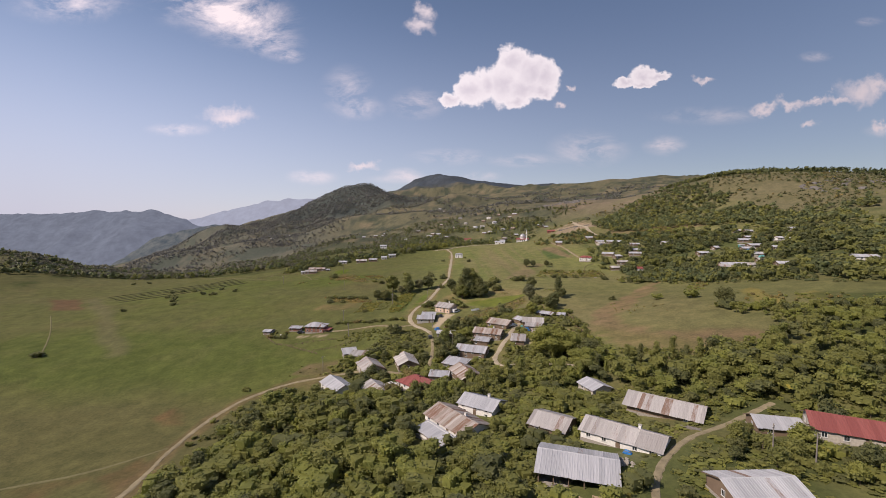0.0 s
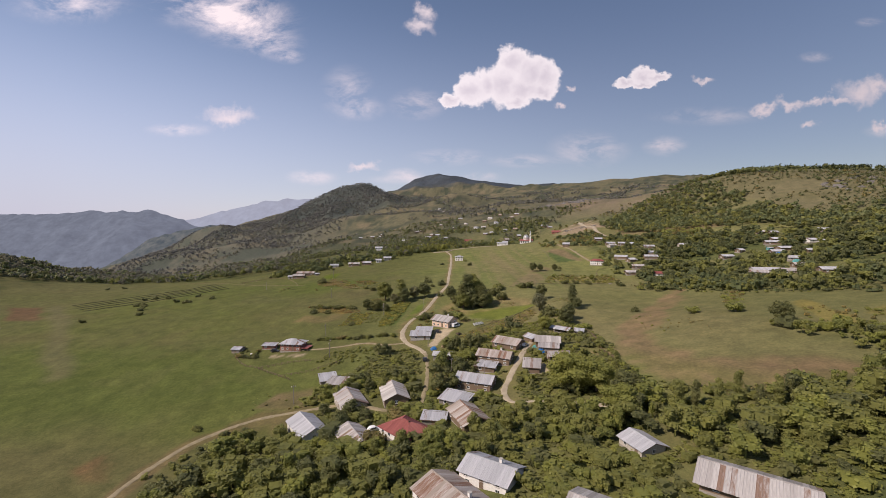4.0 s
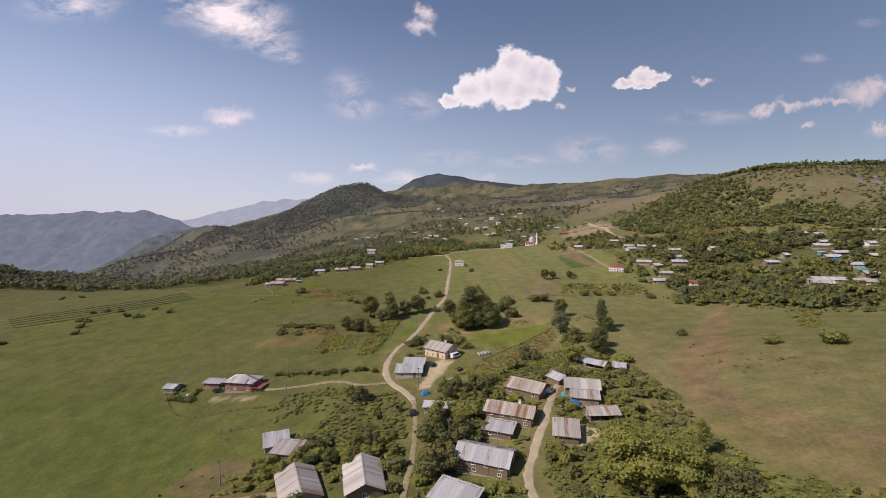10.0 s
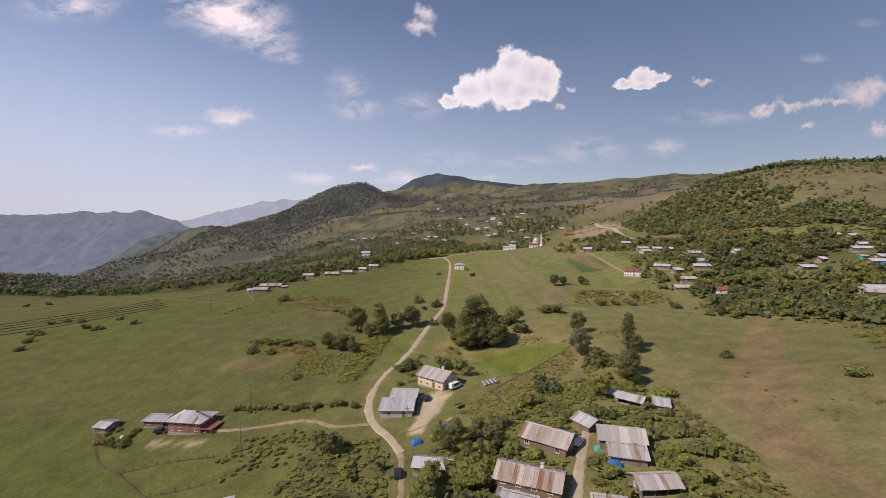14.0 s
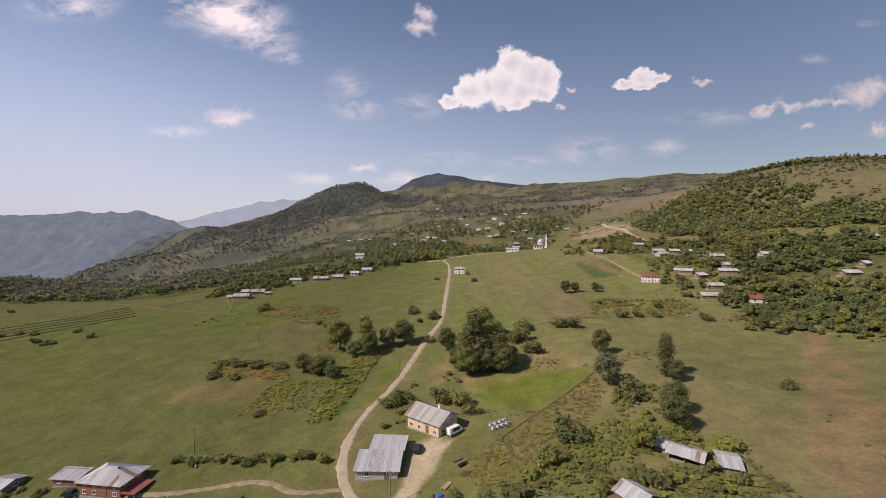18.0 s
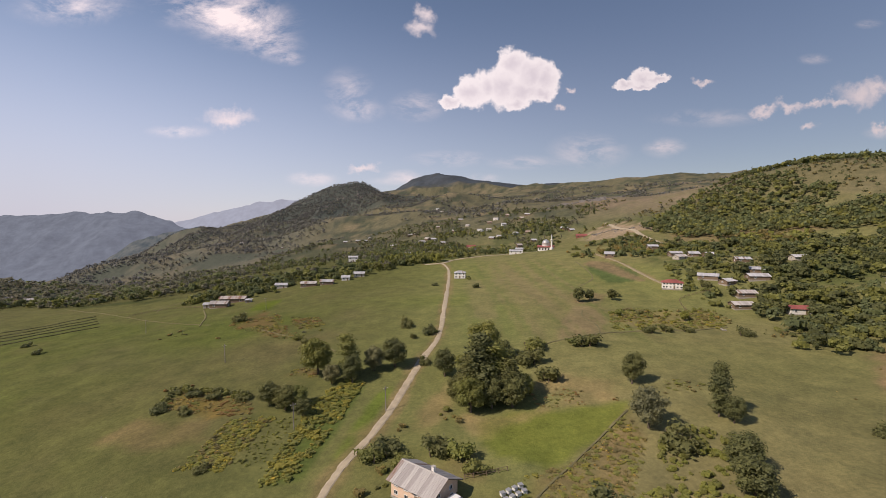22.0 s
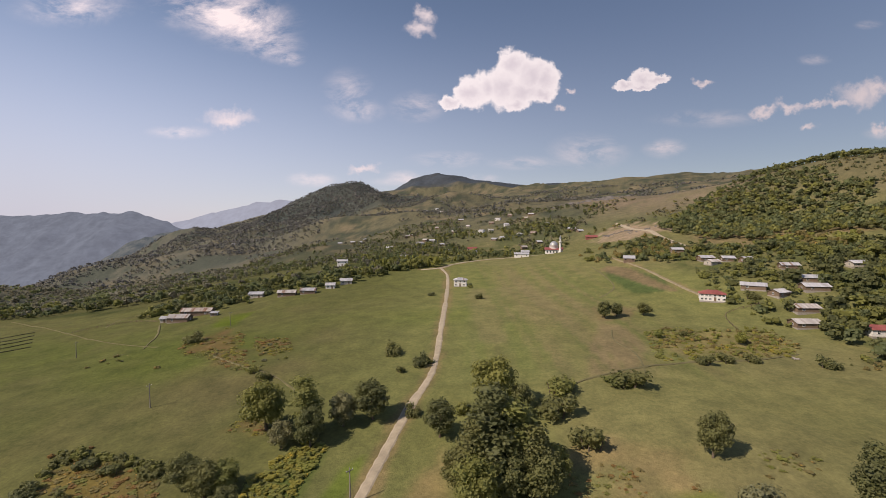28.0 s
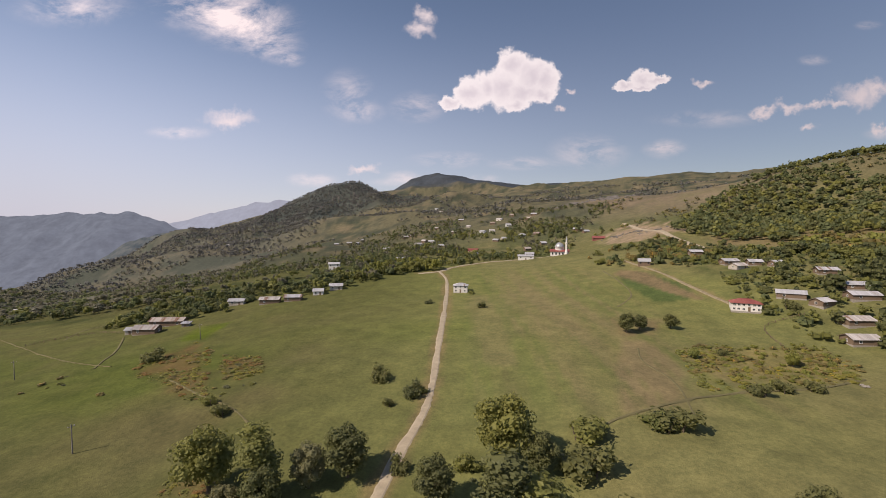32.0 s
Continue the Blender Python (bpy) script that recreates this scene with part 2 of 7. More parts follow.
# ---- materials ----
class Mat:
    """A node material under construction."""

    def __init__(self, name, rough=0.9, metal=0.0):
        self.mat = bpy.data.materials.new(name)
        self.mat.use_nodes = True
        self.n, self.l = self.mat.node_tree.nodes, self.mat.node_tree.links
        self.out = self.n["Principled BSDF"]
        self.set("Roughness", rough)
        self.set("Metallic", metal)
        self.set("Specular IOR Level", 0.25)
        self.place = self.n.new("ShaderNodeTexCoord").outputs["Object"]

    def set(self, key, value):
        if isinstance(value, bpy.types.NodeSocket):
            self.l.new(value, self.out.inputs[key])
        else:
            self.out.inputs[key].default_value = value

    def noise(self, scale, detail=4, rough=0.6, stretch=None, vector=None):
        n = self.n.new("ShaderNodeTexNoise")
        n.inputs["Scale"].default_value, n.inputs["Detail"].default_value, n.inputs["Roughness"].default_value = scale, detail, rough
        source = vector or self.place
        if stretch:
            m = self.n.new("ShaderNodeMapping")
            m.inputs["Scale"].default_value = stretch
            self.l.new(source, m.inputs[0])
            source = m.outputs[0]
        self.l.new(source, n.inputs["Vector"])
        return n.outputs[0]

    def ramp(self, value, low, high, to_low=0.0, to_high=1.0):
        n = self.n.new("ShaderNodeMapRange")
        self.l.new(value, n.inputs[0])
        for i, v in enumerate((low, high, to_low, to_high)):
            n.inputs[i + 1].default_value = v
        return n.outputs[0]

    def mix(self, factor, a, b, how="MIX"):
        n = self.n.new("ShaderNodeMix")
        n.data_type, n.blend_type = "RGBA", how
        for i, v in ((0, factor), (6, a), (7, b)):
            if isinstance(v, bpy.types.NodeSocket):
                self.l.new(v, n.inputs[i])
            else:
                n.inputs[i].default_value = v if i == 0 else (*v, 1)
        return n.outputs[2]

    def maths(self, op, a, b):
        n = self.n.new("ShaderNodeMath")
        n.operation = op
        for i, v in enumerate((a, b)):
            if isinstance(v, bpy.types.NodeSocket):
                self.l.new(v, n.inputs[i])
            else:
                n.inputs[i].default_value = v
        return n.outputs[0]

    def chance(self):
        return self.n.new("ShaderNodeObjectInfo").outputs["Random"]

    def island(self):
        return self.n.new("ShaderNodeNewGeometry").outputs["Random Per Island"]

    def world_place(self):
        return self.n.new("ShaderNodeNewGeometry").outputs["Position"]

    def bump(self, value, strength, distance=0.05):
        n = self.n.new("ShaderNodeBump")
        n.inputs["Strength"].default_value, n.inputs["Distance"].default_value = strength, distance
        self.l.new(value, n.inputs["Height"])
        self.set("Normal", n.outputs[0])

    def done(self, colour):
        if isinstance(colour, tuple):
            colour = (*colour, 1)
        self.set("Base Color", colour)
        return self.mat


def sheet_metal(name, light, dark, rust, rusty, rough=0.5):
    m = Mat(name, rough, 0.12)
    c = m.mix(m.chance(), dark, light)
    c = m.mix(m.ramp(m.noise(0.9, 5, 0.65, (3.0, 0.5, 1)), 0.35, 0.7, 0, 0.45), c, tuple(v * 0.62 for v in dark))
    luck = m.maths("FRACT", m.maths("MULTIPLY", m.chance(), 7.31), 0.0)
    stain = m.maths("ADD", m.noise(0.7, 6, 0.7, (2.2, 0.55, 1)), m.ramp(luck, 1.0 - rusty, 1.0, -0.22, 0.34))
    c = m.mix(m.ramp(stain, 0.55, 0.78, 0, 0.9), c, m.mix(m.noise(9, 3), rust, tuple(v * 0.55 for v in rust)))
    m.bump(m.noise(14, 3), 0.25, 0.01)
    return m.done(c)


SHEET_GREY = sheet_metal("galvanised_sheet", (0.53, 0.53, 0.545), (0.37, 0.375, 0.39), (0.24, 0.13, 0.075), 0.12)
SHEET_PATCHY = sheet_metal("weathered_sheet", (0.54, 0.51, 0.485), (0.35, 0.325, 0.305), (0.28, 0.165, 0.11), 0.38)
SHEET_RUSTY = sheet_metal("rusty_sheet", (0.50, 0.455, 0.42), (0.31, 0.26, 0.22), (0.25, 0.12, 0.07), 0.7, 0.7)
SHEET_RED = sheet_metal("red_sheet", (0.33, 0.11, 0.095), (0.26, 0.08, 0.07), (0.2, 0.06, 0.04), 0.05)


def plain(name, colour, rough=0.85, spread=0.25, scale=2.0, metal=0.0, bump=0.2):
    m = Mat(name, rough, metal)
    c = m.mix(m.ramp(m.noise(scale, 6, 0.65), 0.3, 0.7), tuple(v * (1 - spread) for v in colour), tuple(min(1, v * (1 + spread * 0.5)) for v in colour))
    c = m.mix(m.ramp(m.noise(scale * 9, 3), 0.35, 0.75, 0, 0.25), c, tuple(v * 0.55 for v in colour))
    m.bump(m.noise(scale * 12, 3), bump, 0.02)
    return m.done(c)


def boards(name, colour):
    m = Mat(name, 0.9)
    c = m.mix(m.noise(1.2, 5, 0.7, (9, 9, 0.4)), tuple(v * 0.55 for v in colour), tuple(v * 1.25 for v in colour))
    c = m.mix(m.ramp(m.noise(0.5, 3), 0.35, 0.7, 0, 0.5), c, tuple(v * 0.6 for v in colour))
    m.bump(m.noise(3, 3, 0.6, (12, 12, 0.5)), 0.4, 0.02)
    return m.done(c)


def leaves(name, dark, light, yellow=0.04):
    dark, light = tuple(v * f for v, f in zip(dark, (1.74, 1.58, 1.62))), tuple(v * f for v, f in zip(light, (1.52, 1.40, 1.45)))
    m = Mat(name, 0.62)
    m.set("Specular IOR Level", 0.3)
    mid = tuple(0.5 * (a + b) for a, b in zip(dark, light))
    c = m.mix(m.island(), tuple(0.45 * a + 0.55 * b for a, b in zip(dark, mid)), tuple(0.45 * a + 0.55 * b for a, b in zip(light, mid)))
    c = m.mix(1.0, c, m.mix(m.ramp(m.noise(0.16, 3, 0.6), 0.33, 0.67), (0.72, 0.74, 0.8), (1.30, 1.24, 1.1)), "MULTIPLY")
    c = m.mix(m.ramp(m.chance(), 0, 1, 0, 0.5), c, tuple(v * f for v, f in zip(light, (1.25, 1.12, 0.9))))
    c = m.mix(m.ramp(m.island(), 1 - yellow, 1 - yellow + 0.01), c, (light[0] * 2.0, light[1] * 1.5, light[2]))
    m.set("Subsurface Weight", 0.0)
    see = m.n.new("ShaderNodeBsdfTranslucent")
    m.l.new(c, see.inputs[0])
    both = m.n.new("ShaderNodeMixShader")
    both.inputs[0].default_value = 0.44
    m.l.new(m.out.outputs[0], both.inputs[1])
    m.l.new(see.outputs[0], both.inputs[2])
    m.l.new(both.outputs[0], m.n["Material Output"].inputs[0])
    return m.done(c)


LEAF = leaves("leaves", (0.078, 0.104, 0.032), (0.158, 0.180, 0.060), 0.005)
LEAF_LIGHT = leaves("light_leaves", (0.104, 0.134, 0.036), (0.178, 0.206, 0.060), 0.01)
LEAF_DARK = leaves("dark_leaves", (0.058, 0.076, 0.033), (0.122, 0.140, 0.056), 0.0)
LEAF_GREY = leaves("grey_leaves", (0.085, 0.098, 0.052), (0.160, 0.178, 0.098), 0.0)
# the next two have distance haze painted into the leaf colour: paler, less green
LEAF_FAR_HAZE = leaves("far_haze_leaves", (0.082, 0.094, 0.072), (0.138, 0.150, 0.108), 0.0)
LEAF_HAZE = leaves("distant_haze_leaves", (0.088, 0.102, 0.098), (0.136, 0.150, 0.138), 0.0)
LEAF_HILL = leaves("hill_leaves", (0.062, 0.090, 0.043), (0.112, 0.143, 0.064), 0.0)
# bluish leaf colour that stands in for haze on the farthest slopes
LEAF_DIM_HAZE = leaves("dim_haze_leaves", (0.062, 0.074, 0.078), (0.100, 0.113, 0.114), 0.0)
LEAF_CROP = leaves("crop_leaves", (0.125, 0.145, 0.036), (0.195, 0.205, 0.055), 0.03)
LEAF_RUST = leaves("rusty_leaves", (0.11, 0.075, 0.03), (0.20, 0.145, 0.06), 0.0)
LEAF_DRY = leaves("dry_leaves", (0.115, 0.110, 0.045), (0.19, 0.175, 0.070))
PINE = leaves("pine_needles", (0.018, 0.032, 0.016), (0.042, 0.062, 0.028), 0.0)
BARK = boards("bark", (0.14, 0.11, 0.08))
PLASTER = plain("white_plaster", (0.72, 0.70, 0.66), 0.9, 0.15)
PLASTER_PINK = plain("pink_plaster", (0.66, 0.48, 0.36), 0.9, 0.15)
PLASTER_OLD = plain("old_plaster", (0.46, 0.42, 0.36), 0.95, 0.3)
BRICKWORK = plain("red_brickwork", (0.27, 0.12, 0.09), 0.9, 0.3, 5.0)
WOOD_OLD = boards("weathered_boards", (0.21, 0.15, 0.105))
WOOD_PALE = boards("sawn_wood", (0.46, 0.34, 0.22))
WOOD_GREY = boards("grey_wood", (0.24, 0.215, 0.19))
STONE = plain("rubble_stone", (0.33, 0.30, 0.26), 0.95, 0.35, 3.0, 0.0, 0.6)
CONCRETE = plain("concrete", (0.42, 0.40, 0.37), 0.9, 0.2)
FRAME_WHITE = plain("white_paint", (0.7, 0.7, 0.68), 0.5, 0.08)
TARP_BLUE = plain("blue_tarpaulin", (0.02, 0.16, 0.42), 0.45, 0.25)
TEAL = plain("teal_paint", (0.08, 0.34, 0.33), 0.6, 0.2)
CAR_WHITE = plain("car_white", (0.75, 0.75, 0.74), 0.3, 0.03)
CAR_DARK = plain("car_dark", (0.03, 0.032, 0.036), 0.3, 0.1)
RUBBER = plain("rubber", (0.025, 0.025, 0.025), 0.8, 0.1)
STEEL = plain("dull_steel", (0.4, 0.41, 0.42), 0.45, 0.15, 2, 0.4)
m = Mat("window_glass", 0.08)
m.set("Specular IOR Level", 0.6)
GLASS = m.done((0.03, 0.035, 0.04))
BANK = plain("dark_bank_grass", (0.08, 0.08, 0.038), 1.0, 0.4, 0.5)
FAINT = plain("thin_dry_grass", (0.155, 0.14, 0.068), 1.0, 0.3, 0.3)
DIRT_ROAD = plain("pale_dirt", (0.38, 0.322, 0.232), 0.98, 0.25, 0.35, 0.0, 0.5)
TRACK_DIRT = plain("track_dirt", (0.27, 0.225, 0.14), 0.98, 0.35, 0.5, 0.0, 0.5)

# ---- ground: one sheet to the horizon ----
def inside(x, y, polygon):
    """How far inside a polygon points lie, in metres; negative outside."""
    p = np.array(polygon, float)
    q = np.roll(p, -1, 0)
    best, odd = np.full(np.shape(x), 1e9), np.zeros(np.shape(x), bool)
    for (ax, ay), (bx, by) in zip(p, q):
        dx, dy = bx - ax, by - ay
        s = np.clip(((x - ax) * dx + (y - ay) * dy) / (dx * dx + dy * dy), 0, 1)
        best = np.minimum(best, np.hypot(x - ax - s * dx, y - ay - s * dy))
        if ay != by:
            odd ^= ((ay > y) != (by > y)) & (x < (bx - ax) * (y - ay) / (by - ay) + ax)
    return np.where(odd, best, -best)


def along(x, y, line):
    """Distance of points to a polyline."""
    best = np.full(np.shape(x), 1e9)
    for (ax, ay), (bx, by) in zip(line, line[1:]):
        dx, dy = bx - ax, by - ay
        s = np.clip(((x - ax) * dx + (y - ay) * dy) / (dx * dx + dy * dy), 0, 1)
        best = np.minimum(best, np.hypot(x - ax - s * dx, y - ay - s * dy))
    return best


def smooth(v, low, high):
    s = np.clip((v - low) / (high - low), 0, 1)
    return s * s * (3 - 2 * s)


LANE = [(-12, 184), (-11.4, 200), (-12, 215), (-14, 231)]
ROAD = [(-14, 231), (-19, 240), (-25, 249), (-28, 262), (-27, 276), (-21, 299), (-16, 328), (-12.5, 347),
        (-8.5, 363), (-7, 385), (-6.5, 436), (-6.3, 500), (-6.4, 540), (-8, 572), (-14, 599)]
CROSS_ROAD = [(-30, 592), (-14, 599), (-2, 622), (27, 655), (74, 680), (92, 700)]
TRACK = [(-90, 84), (-91, 116), (-95, 140), (-95, 163), (-88, 180), (-72, 191), (-58, 193), (-40, 192), (-21, 181), (-9, 178)]
FARM_PATH = [(-90, 253), (-67, 251), (-50, 252), (-43, 251), (-35, 247), (-25, 247)]
VILLAGE_ROAD = [(34, 236), (30, 226), (25, 212), (20, 199), (16.5, 188), (18, 177), (30, 174), (46, 166)]
YARD_ROAD = [(84, 118), (68, 110), (52, 101), (40, 87), (34, 72)]
HOTEL_ROAD = [(123, 588), (127, 541), (128, 503), (129, 480), (131, 467)]
QUARRY_ROAD = [(205, 806), (201, 709), (188, 636), (184, 586)]

GREEN_FIELD = [(3, 300), (16, 309), (48, 307), (44, 296), (20, 276), (8, 283)]
DRY_SLOPE = [(150, 352), (162, 350), (140, 310), (116, 274), (96, 244), (88, 232), (74, 220), (74, 240), (77, 257), (96, 276), (120, 312)]
WEEDS = [(0, 250), (10, 262), (14, 276), (26, 281), (46, 303), (45, 288), (34, 268), (26, 256), (24, 245), (5, 242)]
SCRUB_LEFT = [[(-118, 410), (-124, 430), (-116, 445), (-99, 428), (-82, 394), (-72, 377), (-79, 378), (-92, 390), (-111, 402)], [(-93, 421), (-74, 415), (-63, 396), (-70, 390), (-82, 400)], [(-62, 337), (-58, 345), (-49, 341), (-47, 335)]]
YELLOW_SCRUB = [(78, 412), (95, 421), (135, 418), (133, 401), (121, 388), (82, 378), (68, 374), (70, 388)]
BROWN_FIELD = [(61, 420), (47, 386), (38, 358), (57, 363), (71, 387), (75, 421)]
DRY_RIGHT = [(78, 246), (82, 226), (81, 212), (84, 190), (103, 182), (112, 176), (118, 166), (93, 159), (78, 165), (66, 178), (68, 200), (70, 222)]
YELLOW_FIELDS = [[(150, 244), (169, 256), (148, 198), (134, 196)], [(157, 211), (174, 221), (173, 206), (160, 197)]]
LUSH_BAND = [(-330, 262), (-291, 276), (-200, 276), (-128, 264), (-100, 248), (-80, 226), (-82, 205), (-131, 192), (-187, 193), (-240, 196), (-320, 205)]
RED_SPOTS = [[(-122, 168), (-117, 174), (-107, 170), (-103, 160), (-114, 160)], [(-106, 126), (-102, 136), (-91, 126), (-96, 119)], [(-139, 122), (-126, 128), (-112, 126), (-120, 116)]]
WORN_WIDE = [(-330, 388), (-258, 314), (-225, 275), (-189, 239)]
YELLOW_PATCH = [(-91, 316), (-95, 329), (-81, 326), (-66, 320), (-60, 310), (-72, 309)]
MAIZE = [(-67, 284), (-65, 307), (-52, 308), (-54, 282)]
CROP_STRIP = [(-42, 276), (-38, 328), (-29, 328), (-33, 276)]
VERGE = [(-30, 285), (-26, 322), (-19, 326), (-23, 296), (-28, 278)]
TILLED = [(-376, 392), (-338, 390), (-292, 335), (-326, 340)]
BRIGHT_LEFT = [(-128, 442), (-112, 447), (-116, 480), (-134, 472)]
STUBBLE = [(2, 392), (20, 388), (40, 520), (5, 520)]
PLOUGHED = [(62, 424), (80, 424), (90, 450), (70, 456)]
DARK_FIELD = [(104, 548), (120, 540), (130, 500), (118, 478), (99, 474), (98, 516)]
YARDS = [[(-14, 238), (-13, 246), (-12, 263), (-5, 265), (-1, 262), (-5, 251), (-9, 238)], [(30, 98), (36, 92), (46, 96), (44, 100)], [(-92, 246), (-92, 250), (-72, 247), (-74, 244)], [(26, 198), (33, 206), (40, 204), (30, 194)]]
BARE_BROW = [(405, 760), (475, 722), (560, 690), (600, 640), (560, 570), (437, 520), (392, 530), (400, 580), (380, 560), (405, 640), (392, 712)]
HILL_HEM = [(214, 560), (257, 592), (322, 545), (340, 500), (278, 468), (236, 500)]
YARD_BARE = [(-76, 200), (-72, 210), (-58, 213), (-50, 206), (-52, 197), (-62, 196)]
DRY_GROUND = [[(-15, 296), (-9, 318), (-4, 330), (2, 322), (0, 306), (-6, 290)], [(-2, 300), (1, 308), (9, 305), (22, 308), (30, 314), (44, 312), (30, 305), (14, 300), (5, 294)], [(18, 318), (34, 328), (52, 322), (40, 314)], [(-100, 300), (-96, 312), (-72, 306), (-66, 296), (-84, 292)], [(-8, 270), (-4, 290), (6, 286), (10, 272)]]
LEAS = [(-420, 60), (-70, 70), (-60, 180), (-30, 260), (40, 200), (64, 165), (112, 150), (142, 186), (190, 240), (150, 400), (130, 600), (70, 690), (-60, 590), (-200, 505), (-440, 540)]


def cover(x, y):
    """The colour of what grows or lies on the ground: grass, dry slopes, crops, far woods and rock; haze is painted
    into the far slopes.
    """
    r = np.hypot(x, y - 100)
    n1, n2, n3, n4 = waves(x, y, 60, 11), waves(x, y, 17, 12), waves(x, y, 5, 13), waves(x, y, 160, 14)
    grain = waves(x, y, 2.2, 15)
    grass, lush, dull = np.array((0.136, 0.144, 0.056)), np.array((0.112, 0.152, 0.032)), np.array((0.168, 0.150, 0.076))
    dry, earth, scrub = np.array((0.212, 0.150, 0.086)), np.array((0.165, 0.118, 0.07)), np.array((0.055, 0.075, 0.026))
    c = grass + np.zeros((*np.shape(x), 3))

    def lay(amount, colour):
        nonlocal c
        a = np.clip(amount, 0, 1)[..., None]
        c = c * (1 - a) + np.asarray(colour) * a

    wobble = 3 * n2 + 1.2 * n3
    lay(smooth(n1 + 0.35 * n2, -0.1, 0.9) * 0.6, dull)
    lay(smooth(n4 + 0.4 * n1, 0.0, 0.8) * 0.55, lush)
    # the wide left meadow is greenest in its middle, tired at the far edge
    lay(smooth(190 - y + wobble, 0, 20) * smooth(-x, 60, 90) * 0.5, (0.150, 0.132, 0.068))
    lay(smooth(1 - np.hypot((x + 110) / 60, (y - 400) / 45), 0, 0.7) * 0.6, lush)
    lay(smooth(y - 420 + wobble, 0, 60) * smooth(-x, -140, 10) * 0.35, dull)
    lay(smooth(x - 12 + 6 * n2, 0, 30) * smooth(y, 180, 260) * (0.5 + 0.3 * n1), (0.168, 0.150, 0.075))
    lay(smooth(inside(x, y, STUBBLE) + wobble, 0, 6) * 0.55, dull)
    lay(smooth(inside(x, y, PLOUGHED) + wobble, 0, 3) * 0.6, earth * 1.1)
    lay(smooth(inside(x, y, DARK_FIELD) + wobble * 0.3, 0, 2) * 0.75, (0.05, 0.085, 0.03))
    lay(smooth(inside(x, y, GREEN_FIELD) + wobble * 0.6, 0, 3) * 0.9, (0.118, 0.140, 0.030))
    lay(smooth(inside(x, y, VERGE) + wobble * 0.3, 0, 2) * 0.9, lush)
    lay(smooth(inside(x, y, BRIGHT_LEFT) + wobble, 0, 4) * 0.8, (0.12, 0.17, 0.02))
    lay(smooth(inside(x, y, DRY_SLOPE) + 1.4 * wobble, -1, 4) * (0.72 + 0.3 * n3), dry)
    lay(smooth(inside(x, y, WEEDS) + wobble * 0.6, -1, 3) * (0.6 + 0.4 * n3), (0.17, 0.125, 0.062))
    for patch in SCRUB_LEFT:
        lay(smooth(inside(x, y, patch) + wobble, -1, 4) * (0.6 + 0.45 * n3), (0.19, 0.128, 0.06))
    lay(smooth(inside(x, y, YELLOW_SCRUB) + wobble, -1, 5) * (0.55 + 0.4 * n3), (0.20, 0.165, 0.07))
    lay(smooth(inside(x, y, BROWN_FIELD) + wobble * 0.4, -1, 3) * 0.7, (0.185, 0.142, 0.085))
    lay(smooth(inside(x, y, DRY_RIGHT) + 1.2 * wobble, -5, 2) * (0.85 + 0.25 * n3), (0.172, 0.126, 0.073))
    lay(smooth(inside(x, y, YELLOW_PATCH) + wobble * 0.5, 0, 2) * (0.75 + 0.4 * n3), (0.23, 0.165, 0.05))
    lay(smooth(inside(x, y, MAIZE) + wobble * 0.3, 0, 2) * 0.8, (0.13, 0.14, 0.045))
    lay(smooth(inside(x, y, CROP_STRIP) + wobble * 0.3, 0, 2) * 0.8, (0.08, 0.115, 0.03))
    lay(smooth(inside(x, y, TILLED) + wobble, 0, 6) * 0.95, (0.165, 0.105, 0.062))
    for patch in YELLOW_FIELDS:
        lay(smooth(inside(x, y, patch) + wobble * 0.5, 0, 3) * (0.8 + 0.3 * n3), (0.22, 0.185, 0.06))
    lay(smooth(inside(x, y, LUSH_BAND) + 2 * wobble, -12, 16) * 0.75, (0.106, 0.137, 0.038))
    lay(smooth(inside(x, y, YARD_BARE) + wobble * 0.5, -1, 2) * (0.8 + 0.2 * n3), (0.20, 0.155, 0.088))
    lay(smooth(9 - along(x, y, WORN_WIDE) + 2 * n2 + n3, 0, 8) * 0.55, (0.180, 0.160, 0.095))
    for patch in RED_SPOTS:
        lay(smooth(inside(x, y, patch) + wobble, -2, 3) * (0.55 + 0.4 * n3), (0.18, 0.12, 0.062))
    for patch in DRY_GROUND:
        lay(smooth(inside(x, y, patch) + 1.2 * wobble, -1, 3) * (0.65 + 0.3 * n3), (0.205, 0.162, 0.080))
    # ribbed mowing lines along the slope right of the road
    mown = smooth(x, 0, 6) * smooth(100 - x, 0, 25) * smooth(y, 352, 375) * smooth(620 - y, 0, 60)
    lay(mown * smooth(waves(x + 0.04 * y, y * 0.02, 4.5, 31), -0.05, 0.4) * 0.4, (0.180, 0.145, 0.082))
    lay(mown * smooth(waves(x + 0.04 * y, y * 0.02, 3.1, 32), 0.15, 0.5) * 0.4, (0.10, 0.132, 0.04))
    # faint swaths along the left meadow
    lay(smooth(-x - 30, 0, 30) * smooth(y, 190, 240) * smooth(560 - y, 0, 40) * smooth(waves(x * 0.05 + y, y * 0.1 + x, 9, 33), 0.1, 0.7) * 0.16, dull)
    lay(smooth(-x - 30, 0, 30) * smooth(waves(x, y, 26, 34) + 0.4 * n2, 0.35, 0.8) * 0.25, (0.165, 0.14, 0.07))
    for line, width in ((ROAD, 2.4), (CROSS_ROAD, 3), (TRACK, 3), (FARM_PATH, 0.4), (VILLAGE_ROAD, 3.5), (YARD_ROAD, 6), (HOTEL_ROAD, 1.5)):
        lay(smooth(width + 1.6 - along(x, y, line) + 1.3 * n3 + n2, 0, 2.5) * 0.6, dry)
